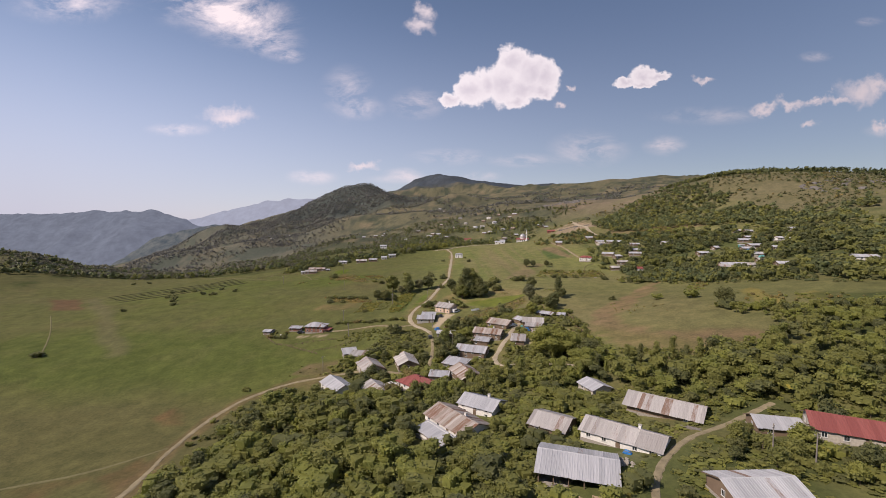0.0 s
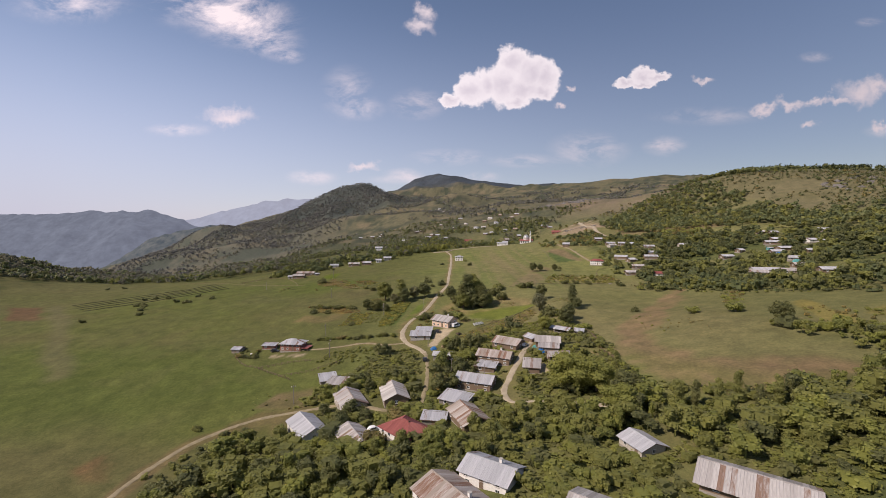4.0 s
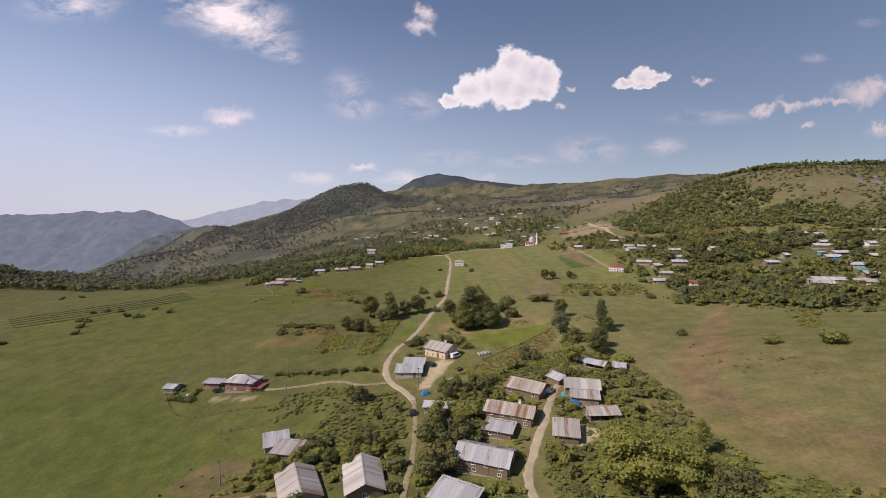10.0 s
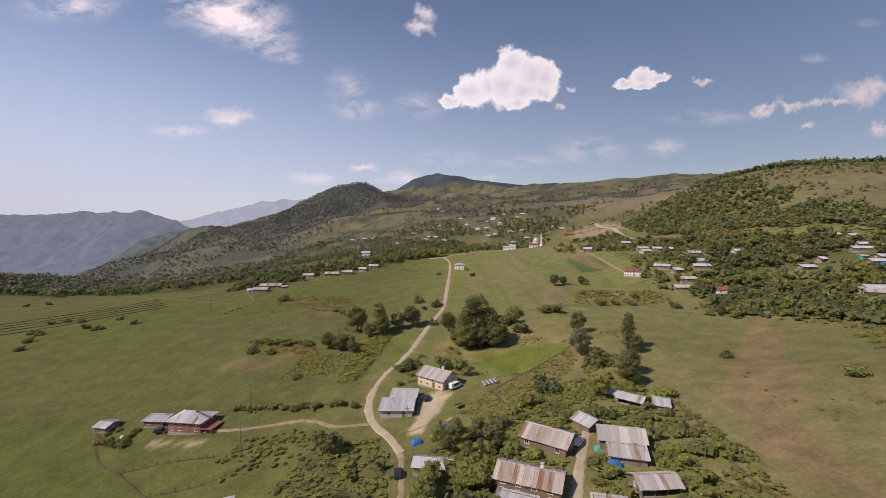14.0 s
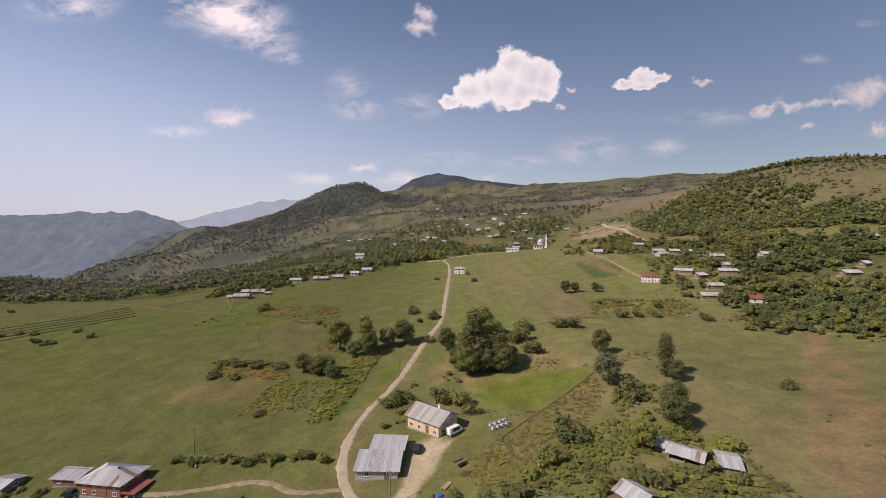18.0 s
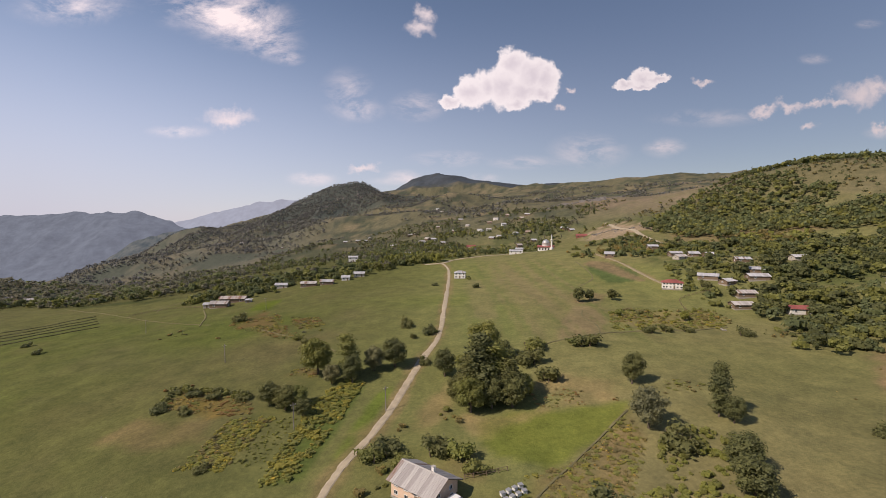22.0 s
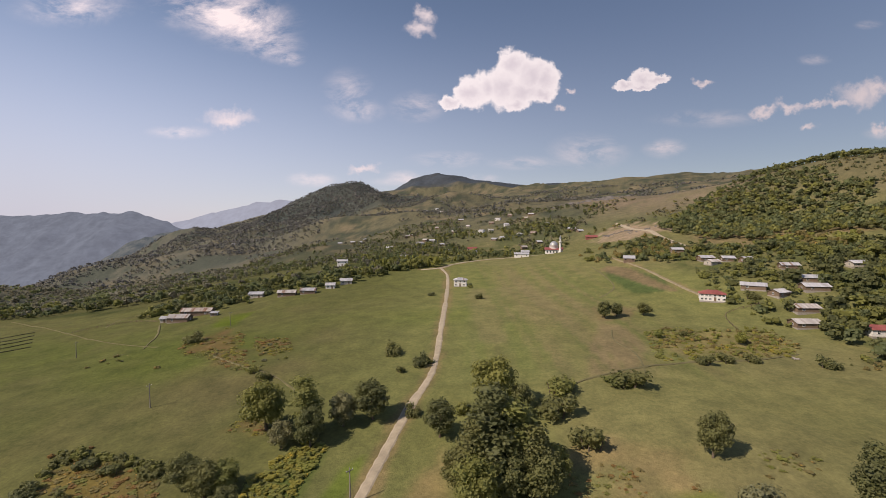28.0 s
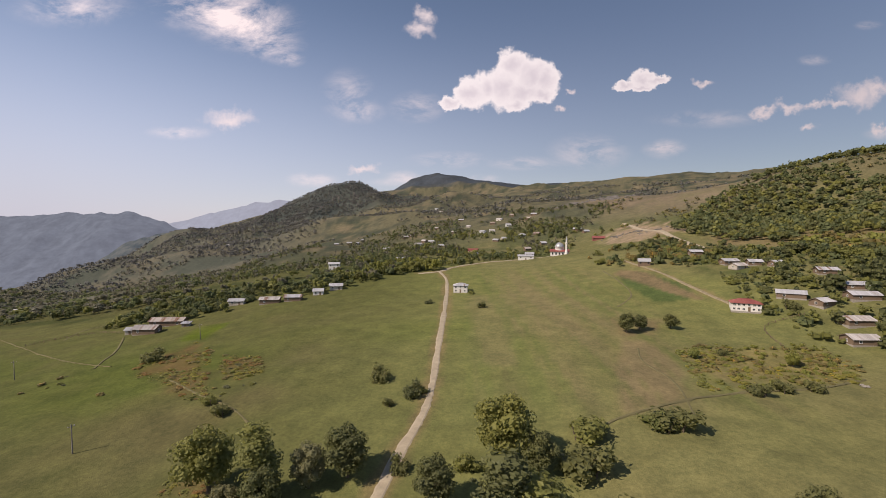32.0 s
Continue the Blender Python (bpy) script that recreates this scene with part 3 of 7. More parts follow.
    # the village floor: trodden grass and weeds under the orchards
    orchard = smooth(inside(x, y, [(-80, 60), (-78, 135), (-82, 178), (-62, 200), (-40, 232), (-30, 300), (5, 285), (60, 262), (66, 220), (100, 175), (150, 150), (140, 60)]) + wobble, 0, 12)
    lay(orchard * (0.6 + 0.3 * n2), (0.130, 0.128, 0.050))
    lay(orchard * smooth(n2 + n3, 0.1, 0.9) * 0.55, (0.20, 0.15, 0.085))
    for yard in YARDS:
        lay(smooth(inside(x, y, yard) + 0.8 * n3, 0, 1.2) * 0.9, (0.40, 0.33, 0.24))
    # beyond the meadows: scrub, woods, bare and stony slopes
    wild = smooth(-inside(x, y, LEAS) + 3 * wobble, 0, 18)
    lay(wild * (0.45 + 0.25 * n2), (0.105, 0.105, 0.046))
    lay(wild * smooth(n2 + n1 + 0.6 * n3, 0.0, 0.8) * 0.7, scrub)
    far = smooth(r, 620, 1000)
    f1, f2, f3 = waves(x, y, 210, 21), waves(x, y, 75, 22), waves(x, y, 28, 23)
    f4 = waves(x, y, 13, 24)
    # far slopes and left flank: colours paled and greyed to paint in haze
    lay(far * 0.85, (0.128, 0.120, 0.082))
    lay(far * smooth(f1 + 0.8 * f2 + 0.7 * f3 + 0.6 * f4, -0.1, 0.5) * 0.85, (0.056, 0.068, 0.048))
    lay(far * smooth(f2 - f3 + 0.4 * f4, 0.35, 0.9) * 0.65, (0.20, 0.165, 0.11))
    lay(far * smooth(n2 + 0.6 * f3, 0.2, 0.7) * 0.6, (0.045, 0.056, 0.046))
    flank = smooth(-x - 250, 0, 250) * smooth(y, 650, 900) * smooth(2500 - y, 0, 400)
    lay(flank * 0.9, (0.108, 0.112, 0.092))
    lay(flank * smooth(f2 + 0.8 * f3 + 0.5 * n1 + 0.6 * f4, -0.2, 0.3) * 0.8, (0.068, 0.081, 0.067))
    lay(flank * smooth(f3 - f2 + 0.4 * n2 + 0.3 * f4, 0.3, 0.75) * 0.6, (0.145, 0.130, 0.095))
    # wooded hill and last ridge: blue of the haze mixed into the ground colour
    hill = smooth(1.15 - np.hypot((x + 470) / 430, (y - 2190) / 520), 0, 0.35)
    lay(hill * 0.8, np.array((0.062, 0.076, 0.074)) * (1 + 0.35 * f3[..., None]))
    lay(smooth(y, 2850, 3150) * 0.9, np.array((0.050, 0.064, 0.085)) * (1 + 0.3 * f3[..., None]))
    # bare flank and cutting above the upper village
    bare = smooth(1 - np.hypot((x - 330) / 150, (y - 1010) / 330), 0, 0.5)
    lay(bare * (0.65 + 0.3 * f3 + 0.3 * n2), (0.195, 0.155, 0.11))
    cutting = smooth(1 - np.hypot((x - 192 - 8 * n1) / 40, (y - 725) / 66) + 0.35 * n2 + 0.25 * n3, 0, 0.35)
    lay(cutting * (0.75 + 0.25 * n3), (0.27, 0.205, 0.15))
    lay(smooth(1 - np.hypot((x - 255) / 75, (y - 600) / 60) + 0.3 * n2, 0, 0.4) * (0.6 + 0.3 * n3), (0.20, 0.145, 0.085))
    lay(smooth(inside(x, y, [(100, 545), (116, 480), (126, 470), (122, 540), (112, 560)]) + wobble * 0.4, 0, 3) * 0.7, (0.19, 0.13, 0.085))
    lay(smooth(inside(x, y, BARE_BROW) + 14 * f4 + 8 * n2, -8, 10) * (0.75 + 0.25 * n3), (0.122, 0.108, 0.062))
    lay(smooth(inside(x, y, HILL_HEM) + 8 * n2, -6, 8) * (0.7 + 0.3 * n3), (0.165, 0.160, 0.066))
    crest = smooth(x - 330 + 40 * f3, 0, 120) * smooth(y, 380, 480) * smooth(950 - y, 0, 100)
    lay(crest * (0.55 + 0.3 * f3), (0.135, 0.122, 0.072))
    field = (0.76 + 0.40 * smooth(x, -70, 10) - 0.20 * smooth(x, 55, 110) * smooth(400 - y, 0, 120)) * (1 - far) + far
    return np.clip(c * ((1 + 0.06 * grain + 0.08 * n3) * field)[..., None], 0.01, 1)


def build_ground():
    turn = np.concatenate([np.arange(-54, 54, 0.26), np.arange(54, 306, 3.0)])
    ring = 14 * 1.0085 ** np.arange(0, 480)
    ring = np.concatenate([[0.0], ring, ring[-1] * 1.016 ** np.arange(1, 200)])
    ring = ring[ring < 4850]
    a, r = np.meshgrid(np.radians(turn), ring, indexing="ij")
    x, y = r * np.sin(a), r * np.cos(a)
    z = ground_height(x, y)
    n, m_ = x.shape
    co = np.stack([x, y, z], -1).reshape(-1, 3)
    i, j = np.meshgrid(np.arange(n), np.arange(m_ - 1), indexing="ij")
    k = (i + 1) % n
    quads = np.stack([i * m_ + j, i * m_ + j + 1, k * m_ + j + 1, k * m_ + j], -1).reshape(-1, 4)
    mesh = bpy.data.meshes.new("ground")
    mesh.vertices.add(len(co))
    mesh.vertices.foreach_set("co", co.ravel())
    mesh.loops.add(quads.size)
    mesh.loops.foreach_set("vertex_index", quads.ravel())
    mesh.polygons.add(len(quads))
    mesh.polygons.foreach_set("loop_start", np.arange(0, quads.size, 4))
    mesh.polygons.foreach_set("use_smooth", np.ones(len(quads), bool))
    tint = mesh.color_attributes.new("cover", "FLOAT_COLOR", "POINT")
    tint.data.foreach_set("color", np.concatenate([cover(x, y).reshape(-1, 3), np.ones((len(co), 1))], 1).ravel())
    mesh.update()
    mesh.validate()
    m = Mat("meadow_and_slopes", 1.0)
    m.set("Specular IOR Level", 0.05)
    read = m.n.new("ShaderNodeVertexColor")
    read.layer_name = "cover"
    c = m.mix(m.ramp(m.noise(0.9, 9, 0.82), 0.32, 0.68), (0.66, 0.68, 0.68), (1.28, 1.25, 1.2))
    c = m.mix(1.0, read.outputs[0], c, "MULTIPLY")
    c2 = m.mix(m.ramp(m.noise(0.13, 7, 0.7), 0.35, 0.68), (0.78, 0.80, 0.8), (1.18, 1.14, 1.1))
    c = m.mix(1.0, c, c2, "MULTIPLY")
    m.bump(m.noise(2.2, 6, 0.7), 0.5, 0.30)
    mesh.materials.append(m.done(c))
    return tagged(new("ground", mesh), "rolling green and dry-brown meadow rising to wooded hills", "ground", kind="structure")


ground = build_ground()


def curve_points(line, step=1.5):
    """A smooth line through the given places."""
    p = np.array([line[0], *line, line[-1]], float)
    out = []
    for i in range(1, len(p) - 2):
        a, b, c, d = p[i - 1:i + 3]
        n = max(2, int(np.hypot(*(c - b)) / step))
        for s in np.arange(n) / n:
            out.append(0.5 * (2 * b + (c - a) * s + (2 * a - 5 * b + 4 * c - d) * s * s + (3 * b - a - 3 * c + d) * s ** 3))
    return np.array(out + [p[-1]])


def ribbon(name, line, width, material, label, kind="structure", lift=0.10, seed=1, category="road"):
    """A strip of beaten earth draped on the ground, slightly crowned, with uneven edges."""
    p = curve_points(line)
    t = np.gradient(p, axis=0)
    t /= np.hypot(t[:, 0], t[:, 1])[:, None]
    side_way = np.stack([-t[:, 1], t[:, 0]], 1)
    rng = np.random.RandomState(seed)
    across = np.array([-0.5, -0.32, -0.12, 0.12, 0.32, 0.5])
    rise_ = np.array([-0.12, 0.03, 0.07, 0.07, 0.03, -0.12])
    s = np.arange(len(p))
    wide = width * (1 + 0.15 * waves(s, s * 0, 3, seed + 40) + 0.20 * waves(s, s * 0 + 5, 11, seed + 41))
    verts = []
    for k, w in zip(range(len(p)), wide):
        q = p[k] + side_way[k] * (across[:, None] * w + rng.uniform(-0.26, 0.26, (6, 1)) * np.array([1, 0, 0, 0, 0, 1])[:, None])
        z = ground_height(q[:, 0], q[:, 1])
        z = np.maximum(z, 0.5 * (z + z.mean())) + lift + rise_ - np.array([lift, 0, 0, 0, 0, lift])
        verts += [(*a, b) for a, b in zip(q, z)]
    faces = [(k * 6 + i, k * 6 + i + 1, k * 6 + i + 7, k * 6 + i + 6) for k in range(len(p) - 1) for i in range(5)]
    mesh = bpy.data.meshes.new(name)
    mesh.from_pydata(verts, [], faces)
    mesh.materials.append(material)
    return tagged(new(name, mesh), label, category, kind=kind)


ribbon("road", ROAD, 2.7, DIRT_ROAD, "pale unpaved lane winding between the meadows", seed=2)
ribbon("road", LANE, 1.7, TRACK_DIRT, "narrow earth lane between garden trees", seed=12)
ribbon("road", CROSS_ROAD, 3.4, DIRT_ROAD, "pale unpaved road towards the upper village", seed=3, lift=0.2)
ribbon("road", TRACK, 2.4, TRACK_DIRT, "worn earth track along the edge of the meadow", seed=4)
ribbon("road", FARM_PATH, 1.8, TRACK_DIRT, "narrow farm path to the brick house", seed=5)
ribbon("road", VILLAGE_ROAD, 2.4, DIRT_ROAD, "pale dirt lane between the village houses", seed=6)
ribbon("road", YARD_ROAD, 2.0, TRACK_DIRT, "trodden earth lane through the farmyards", seed=7)
ribbon("road", HOTEL_ROAD, 2.2, TRACK_DIRT, "earth track to the white two-storey house", seed=8, lift=0.2)
ribbon("road", QUARRY_ROAD, 5.0, DIRT_ROAD, "pale cut road on the bare slope", seed=9, lift=0.5)

# ---- building blocks ----
TAKEN = []  # circles kept free of trees: x, y, radius


def part(name, mesh, material, parent, label="", at=None):
    """Links a mesh, or a bmesh, as one part under its thing."""
    if isinstance(mesh, bmesh.types.BMesh):
        data = bpy.data.meshes.new(name)
        mesh.to_mesh(data)
        mesh.free()
        mesh = data
    if not mesh.materials:
        mesh.materials.append(material)
    ob = new(name, mesh)
    ob.parent = parent
    if at is not None:
        ob.matrix_basis = at
    if label:
        ob["label"] = label
    return ob


def thing(name, x, y, z, turn, label, category, group=""):
    ob = new(name)
    ob.empty_display_size = 0.2
    ob.matrix_basis = pose(x, y, z, 0, 0, turn)
    return tagged(ob, label, category, group)


def add_box(bm, x0, y0, z0, x1, y1, z1):
    v = [bm.verts.new(p) for p in ((x0, y0, z0), (x1, y0, z0), (x1, y1, z0), (x0, y1, z0), (x0, y0, z1), (x1, y0, z1), (x1, y1, z1), (x0, y1, z1))]
    for f in ((3, 2, 1, 0), (4, 5, 6, 7), (0, 1, 5, 4), (1, 2, 6, 5), (2, 3, 7, 6), (3, 0, 4, 7)):
        bm.faces.new([v[i] for i in f])


def box(*bounds):
    bm = bmesh.new()
    add_box(bm, *bounds)
    return bm


def prism(outline, depth):
    """A slab: the outline in x and z, pushed along y by depth."""
    bm = bmesh.new()
    a = [bm.verts.new((x, 0, z)) for x, z in outline]
    b = [bm.verts.new((x, depth, z)) for x, z in outline]
    bm.faces.new(a)
    bm.faces.new(b[::-1])
    for i in range(len(a)):
        j = (i + 1) % len(a)
        bm.faces.new((a[j], a[i], b[i], b[j]))
    bmesh.ops.recalc_face_normals(bm, faces=bm.faces)
    return bm


def sheet_mesh(w, foot, head_left, head_right, thick=0.03):
    """One roofing sheet with two folded ribs; foot and heads are heights up the slope."""
    verts, faces = [], []
    xs = [0, 0.06 * w, 0.12 * w, 0.45 * w, 0.5 * w, 0.55 * w, 0.94 * w, 1.02 * w]
    zs = [0.0, 0.06, 0.0, 0.0, 0.05, 0.0, 0.0, 0.02]
    for x, z in zip(xs, zs):
        head = head_left + (head_right - head_left) * min(1, x / w)
        verts += [(x, foot, z), (x, max(foot + 0.02, head), z), (x, foot, z - thick), (x, max(foot + 0.02, head), z - thick)]
    for i in range(len(xs) - 1):
        a, b = 4 * i, 4 * i + 4
        faces += [(a, b, b + 1, a + 1), (a + 2, a + 3, b + 3, b + 2), (a, a + 2, b + 2, b), (a + 1, b + 1, b + 3, a + 3)]
    mesh = bpy.data.meshes.new("sheet")
    mesh.from_pydata(verts, [], faces)
    return mesh


def slope(root, rng, material, length, run, rise_, origin, turn, wide=1.0, hip=0.0):
    """A roof slope of sheets. origin: the middle of its eave; turn: the way it looks up, in degrees about z; hip: how far the ridge draws in at each end."""
    up_length, pitch = math.hypot(run, rise_), math.degrees(math.atan2(rise_, run))
    n = max(2, round(length / wide))
    w = length / n
    shared = None if hip else sheet_mesh(w, 0, up_length, up_length)
    place = pose(*origin, 0, 0, turn) @ pose(0, 0, 0, pitch, 0, 0)
    for k in range(n):
        x = -length / 2 + k * w
        if hip:
            heads = [up_length * min(1, max(0, (length / 2 - abs(v)) / hip)) for v in (x, x + w)]
            mesh = sheet_mesh(w, 0, *heads)
        else:
            mesh = shared
        part("sheet", mesh, material, root, at=place @ pose(x, rng.uniform(-0.10, 0.04) * (not hip), rng.uniform(0, 0.025), rng.uniform(-0.25, 0.25), 0, rng.uniform(-0.2, 0.2)))


def window_part(root, x, y, z, w, h, turn, frame_mat=None):
    """A window set in a wall: frame with sill, and a dark pane; turn points it outwards along -y."""
    at = pose(x, y, z, 0, 0, turn)
    bm = bmesh.new()
    t = 0.09
    for b in ((-w / 2 - t, -0.05, -h / 2 - t, w / 2 + t, 0.04, -h / 2), (-w / 2 - t, -0.05, h / 2, w / 2 + t, 0.04, h / 2 + t),
              (-w / 2 - t, -0.05, -h / 2, -w / 2, 0.04, h / 2), (w / 2, -0.05, -h / 2, w / 2 + t, 0.04, h / 2), (-0.03, -0.04, -h / 2, 0.03, 0.03, h / 2)):
        add_box(bm, *b)
    ob = part("window", bm, frame_mat or FRAME_WHITE, root, at=at)
    part("pane", box(-w / 2, -0.012, -h / 2, w / 2, 0.012, h / 2), GLASS, ob)
    part("sill", box(-w / 2 - 0.14, -0.14, -h / 2 - 0.15, w / 2 + 0.14, 0.02, -h / 2 - 0.09), CONCRETE, ob)


def house(x, y, length, width, turn, wall, roof, rise_, sheets, walls, label, category="house", name="house", over=0.55, openings=3, floors=1,
          lower=None, group="village houses", wide=1.0, open_front=False, chimney=False, seed=0):
    """A house or barn: footing, four walls, windows and door, and a sheet roof. roof: gable, hip or lean."""
    rng = random.Random(seed * 77 + int(x * 13 + y * 7))
    ca, sa = math.cos(radians(turn)), math.sin(radians(turn))
    spots = [(x + ca * a * length / 2 - sa * b * width / 2, y + sa * a * length / 2 + ca * b * width / 2) for a in (-1, 1) for b in (-1, 1)]
    heights = [up(*p) for p in spots]
    base, top = min(heights) - 0.25, up(x, y) * 0.5 + max(heights) * 0.5
    root = thing(name, x, y, base, turn, label, category, group)
    TAKEN.append((x, y, 0.42 * (length + width) * 0.62 + 1.2))
    hl, hw, foot = length / 2, width / 2, max(0.3, (top - base) * 0.7)
    part("footing", box(-hl - 0.08, -hw - 0.08, 0, hl + 0.08, hw + 0.08, foot), STONE, root)
    eave = foot + wall
    thick = 0.25
    half = hw + over
    if roof == "lean":
        profile = [(-hw, foot), (hw, foot), (hw, eave + rise_ * 0.94), (-hw, eave)]
    elif roof == "hip":
        profile = [(-hw, foot), (hw, foot), (hw, eave), (-hw, eave)]
    else:
        profile = [(-hw, foot), (hw, foot), (hw, eave), (0, eave + rise_ * hw / half), (-hw, eave)]
    if not open_front:
        part("wall", box(-hl, -hw, foot, hl, -hw + thick, eave - 0.02), walls, root)
    else:
        for k in range(int(length / 2.6) + 1):
            px = -hl + 0.15 + k * (length - 0.3) / int(length / 2.6)
            part("post", box(px - 0.1, -hw + 0.02, foot, px + 0.1, -hw + 0.22, eave), WOOD_OLD, root)
    part("wall", box(-hl, hw - thick, foot, hl, hw, (eave + rise_ * 0.9) if roof == "lean" else eave - 0.02), lower or walls, root)
    for sx in (-1, 1):
        end = prism(profile, thick)
        at = Matrix.Translation((sx * hl - (thick if sx > 0 else 0), 0, 0)) @ pose(0, 0, 0, 0, 0, 90) @ Matrix.Diagonal((1, -1, 1, 1))
        bmesh.ops.transform(end, matrix=at, verts=end.verts)
        bmesh.ops.scale(end, vec=(1, 0.996, 1), verts=end.verts)
        bmesh.ops.recalc_face_normals(end, faces=end.faces)
        part("wall", end, walls, root)
    storey = wall / floors
    for f in range(floors):
        zc = foot + storey * (f + 0.55)
        if not open_front:
            for k in range(openings):
                px = -hl + (k + 0.5) * length / openings + rng.uniform(-0.2, 0.2)
                if f == 0 and k == openings // 2:
                    door = part("door", box(px - 0.5, -hw - 0.06, foot + 0.02, px + 0.5, -hw + 0.01, foot + min(2.05, wall - 0.08)), WOOD_OLD, root)
                    part("handle", box(px + 0.34, -hw - 0.12, foot + 0.98, px + 0.42, -hw - 0.06, foot + 1.06), STEEL, door)
                else:
                    window_part(root, px, -hw, zc, 0.9, min(1.15, storey * 0.42), 0)
        for sx in (-1, 1):
            for k in range(max(1, openings // 2)):
                py = -hw + (k + 0.5) * width / max(1, openings // 2) + rng.uniform(-0.3, 0.3)
                window_part(root, sx * hl, py, zc, 0.8, min(1.1, storey * 0.4), 90 * sx)
    long = length + 2 * over
    if roof == "gable":
        slope(root, rng, sheets, long, half, rise_, (0, -half, eave - rise_ * over / half * 0.9), 0, wide)
        slope(root, rng, sheets, long, half, rise_, (0, half, eave - rise_ * over / half * 0.9), 180, wide)
        peak = eave + rise_ * (1 - over / half * 0.9)
        cap = prism([(-0.28, -0.09), (0, 0.06), (0.28, -0.09), (0.26, -0.13), (0, 0.0), (-0.26, -0.13)], long)
        bmesh.ops.transform(cap, matrix=Matrix.Translation((long / 2, 0, peak)) @ pose(0, 0, 0, 0, 0, 90), verts=cap.verts)
        part("ridge_cap", cap, sheets, root)
        for sx in (-1, 1):
            for sy in (-1, 1):
                run = math.hypot(half, rise_)
                part("bargeboard", box(-0.03, 0, -0.2, 0.03, run, -0.04), WOOD_OLD, root,
                     at=pose(sx * (long / 2 - 0.05), sy * half, eave - rise_ * over / half * 0.9, 0, 0, 0 if sy < 0 else 180) @ pose(0, 0, 0, math.degrees(math.atan2(rise_, half)), 0, 0))
    elif roof == "lean":
        slope(root, rng, sheets, long, 2 * half, rise_, (0, -half, eave - 0.02), 0, wide)
        part("fascia", box(-long / 2, -half + 0.02, eave - 0.22, long / 2, -half + 0.07, eave - 0.06), WOOD_OLD, root)
        peak = eave + rise_
    else:
        drop = rise_ * over / half * 0.9
        slope(root, rng, sheets, long, half, rise_, (0, -half, eave - drop), 0, wide, half)
        slope(root, rng, sheets, long, half, rise_, (0, half, eave - drop), 180, wide, half)
        slope(root, rng, sheets, 2 * half, half, rise_, (-long / 2, 0, eave - drop), -90, wide, half)
        slope(root, rng, sheets, 2 * half, half, rise_, (long / 2, 0, eave - drop), 90, wide, half)
        peak = eave + rise_ - drop
        part("ridge_cap", box(-max(0.2, long / 2 - half), -0.2, peak - 0.02, max(0.2, long / 2 - half), 0.2, peak + 0.05), sheets, root)
    if chimney:
        stack = part("chimney", box(length * 0.18 - 0.3, 0.3, eave + 0.2, length * 0.18 + 0.3, 0.9, peak + 0.75), PLASTER, root)
        part("cap", box(length * 0.18 - 0.4, 0.2, peak + 0.75, length * 0.18 + 0.4, 1.0, peak + 0.85), CONCRETE, stack)
    return root


# ---- the near farmyards ----
house(25.2, 90.5, 15.0, 11.6, -17, 2.7, "gable", 2.0, SHEET_GREY, WOOD_OLD, "large timber barn with a clean grey sheet roof", "barn", "barn", 0.7, 3, open_front=True)
house(40.1, 104.3, 18.0, 9.2, -37, 2.0, "gable", 2.0, SHEET_PATCHY, PLASTER, "long white farmhouse under a partly rusted sheet roof", openings=5, chimney=True)
house(25.5, 115.3, 9.4, 10.2, -33, 2.2, "gable", 1.9, SHEET_PATCHY, WOOD_OLD, "timber outbuilding with a weathered grey sheet roof", "barn", "barn", openings=2)
house(57.2, 120.5, 17.5, 10.6, -36, 1.8, "gable", 2.3, SHEET_PATCHY, WOOD_OLD, "long wooden barn with a streaked light sheet roof", "barn", "barn", 1.1, 3)
house(44.8, 142.5, 7.6, 7.0, -70, 1.9, "gable", 1.5, SHEET_GREY, PLASTER_OLD, "small pale hut with a bent sheet roof in a clearing", "hut", "hut", 0.6, 2)
house(53.4, 77.9, 12.6, 9.0, 4, 2.5, "gable", 1.7, SHEET_GREY, WOOD_OLD, "open wooden shed with a ribbed grey sheet roof", "shed", "shed", 0.7, 2, open_front=True)
house(86.5, 97.9, 14.5, 10, -27, 2.5, "gable", 2.2, SHEET_RED, PLASTER_OLD, "long farmhouse with a faded red sheet roof", openings=4)
house(74.8, 104.2, 9.2, 7.2, -12, 2.0, "gable", 1.6, SHEET_GREY, WOOD_OLD, "grey sheet-roofed shed beside the red-roofed house", "shed", "shed", openings=2)
house(0.2, 123.8, 17.5, 10.5, -52, 1.8, "gable", 2.2, SHEET_RUSTY, PLASTER, "white farmhouse with a rust-streaked sheet roof", openings=4, chimney=True)
house(-6.0, 116.5, 12, 4.2, -52, 1.5, "lean", 0.9, SHEET_GREY, PLASTER, "lean-to wing with a flat grey sheet roof", "shed", "shed", openings=3)
house(7.8, 133.2, 11.5, 9.0, -32, 2.6, "gable", 1.9, SHEET_GREY, PLASTER, "white two-storey house with a grey sheet roof", floors=2, chimney=True)
# ---- the lower hamlet ----
house(-14.5, 160.0, 12.4, 9.6, -44, 2.1, "hip", 2.5, SHEET_RED, PLASTER, "white house with a bright red hipped roof", openings=4)
house(-29.6, 161.8, 12.8, 8.2, -58, 1.9, "gable", 2.0, SHEET_PATCHY, WOOD_OLD, "wooden house with a weathered striped sheet roof")
house(-49.2, 177.8, 14.5, 8.6, -52, 2.3, "gable", 2.1, SHEET_GREY, PLASTER, "white house with a smooth grey sheet roof at the meadow's edge")
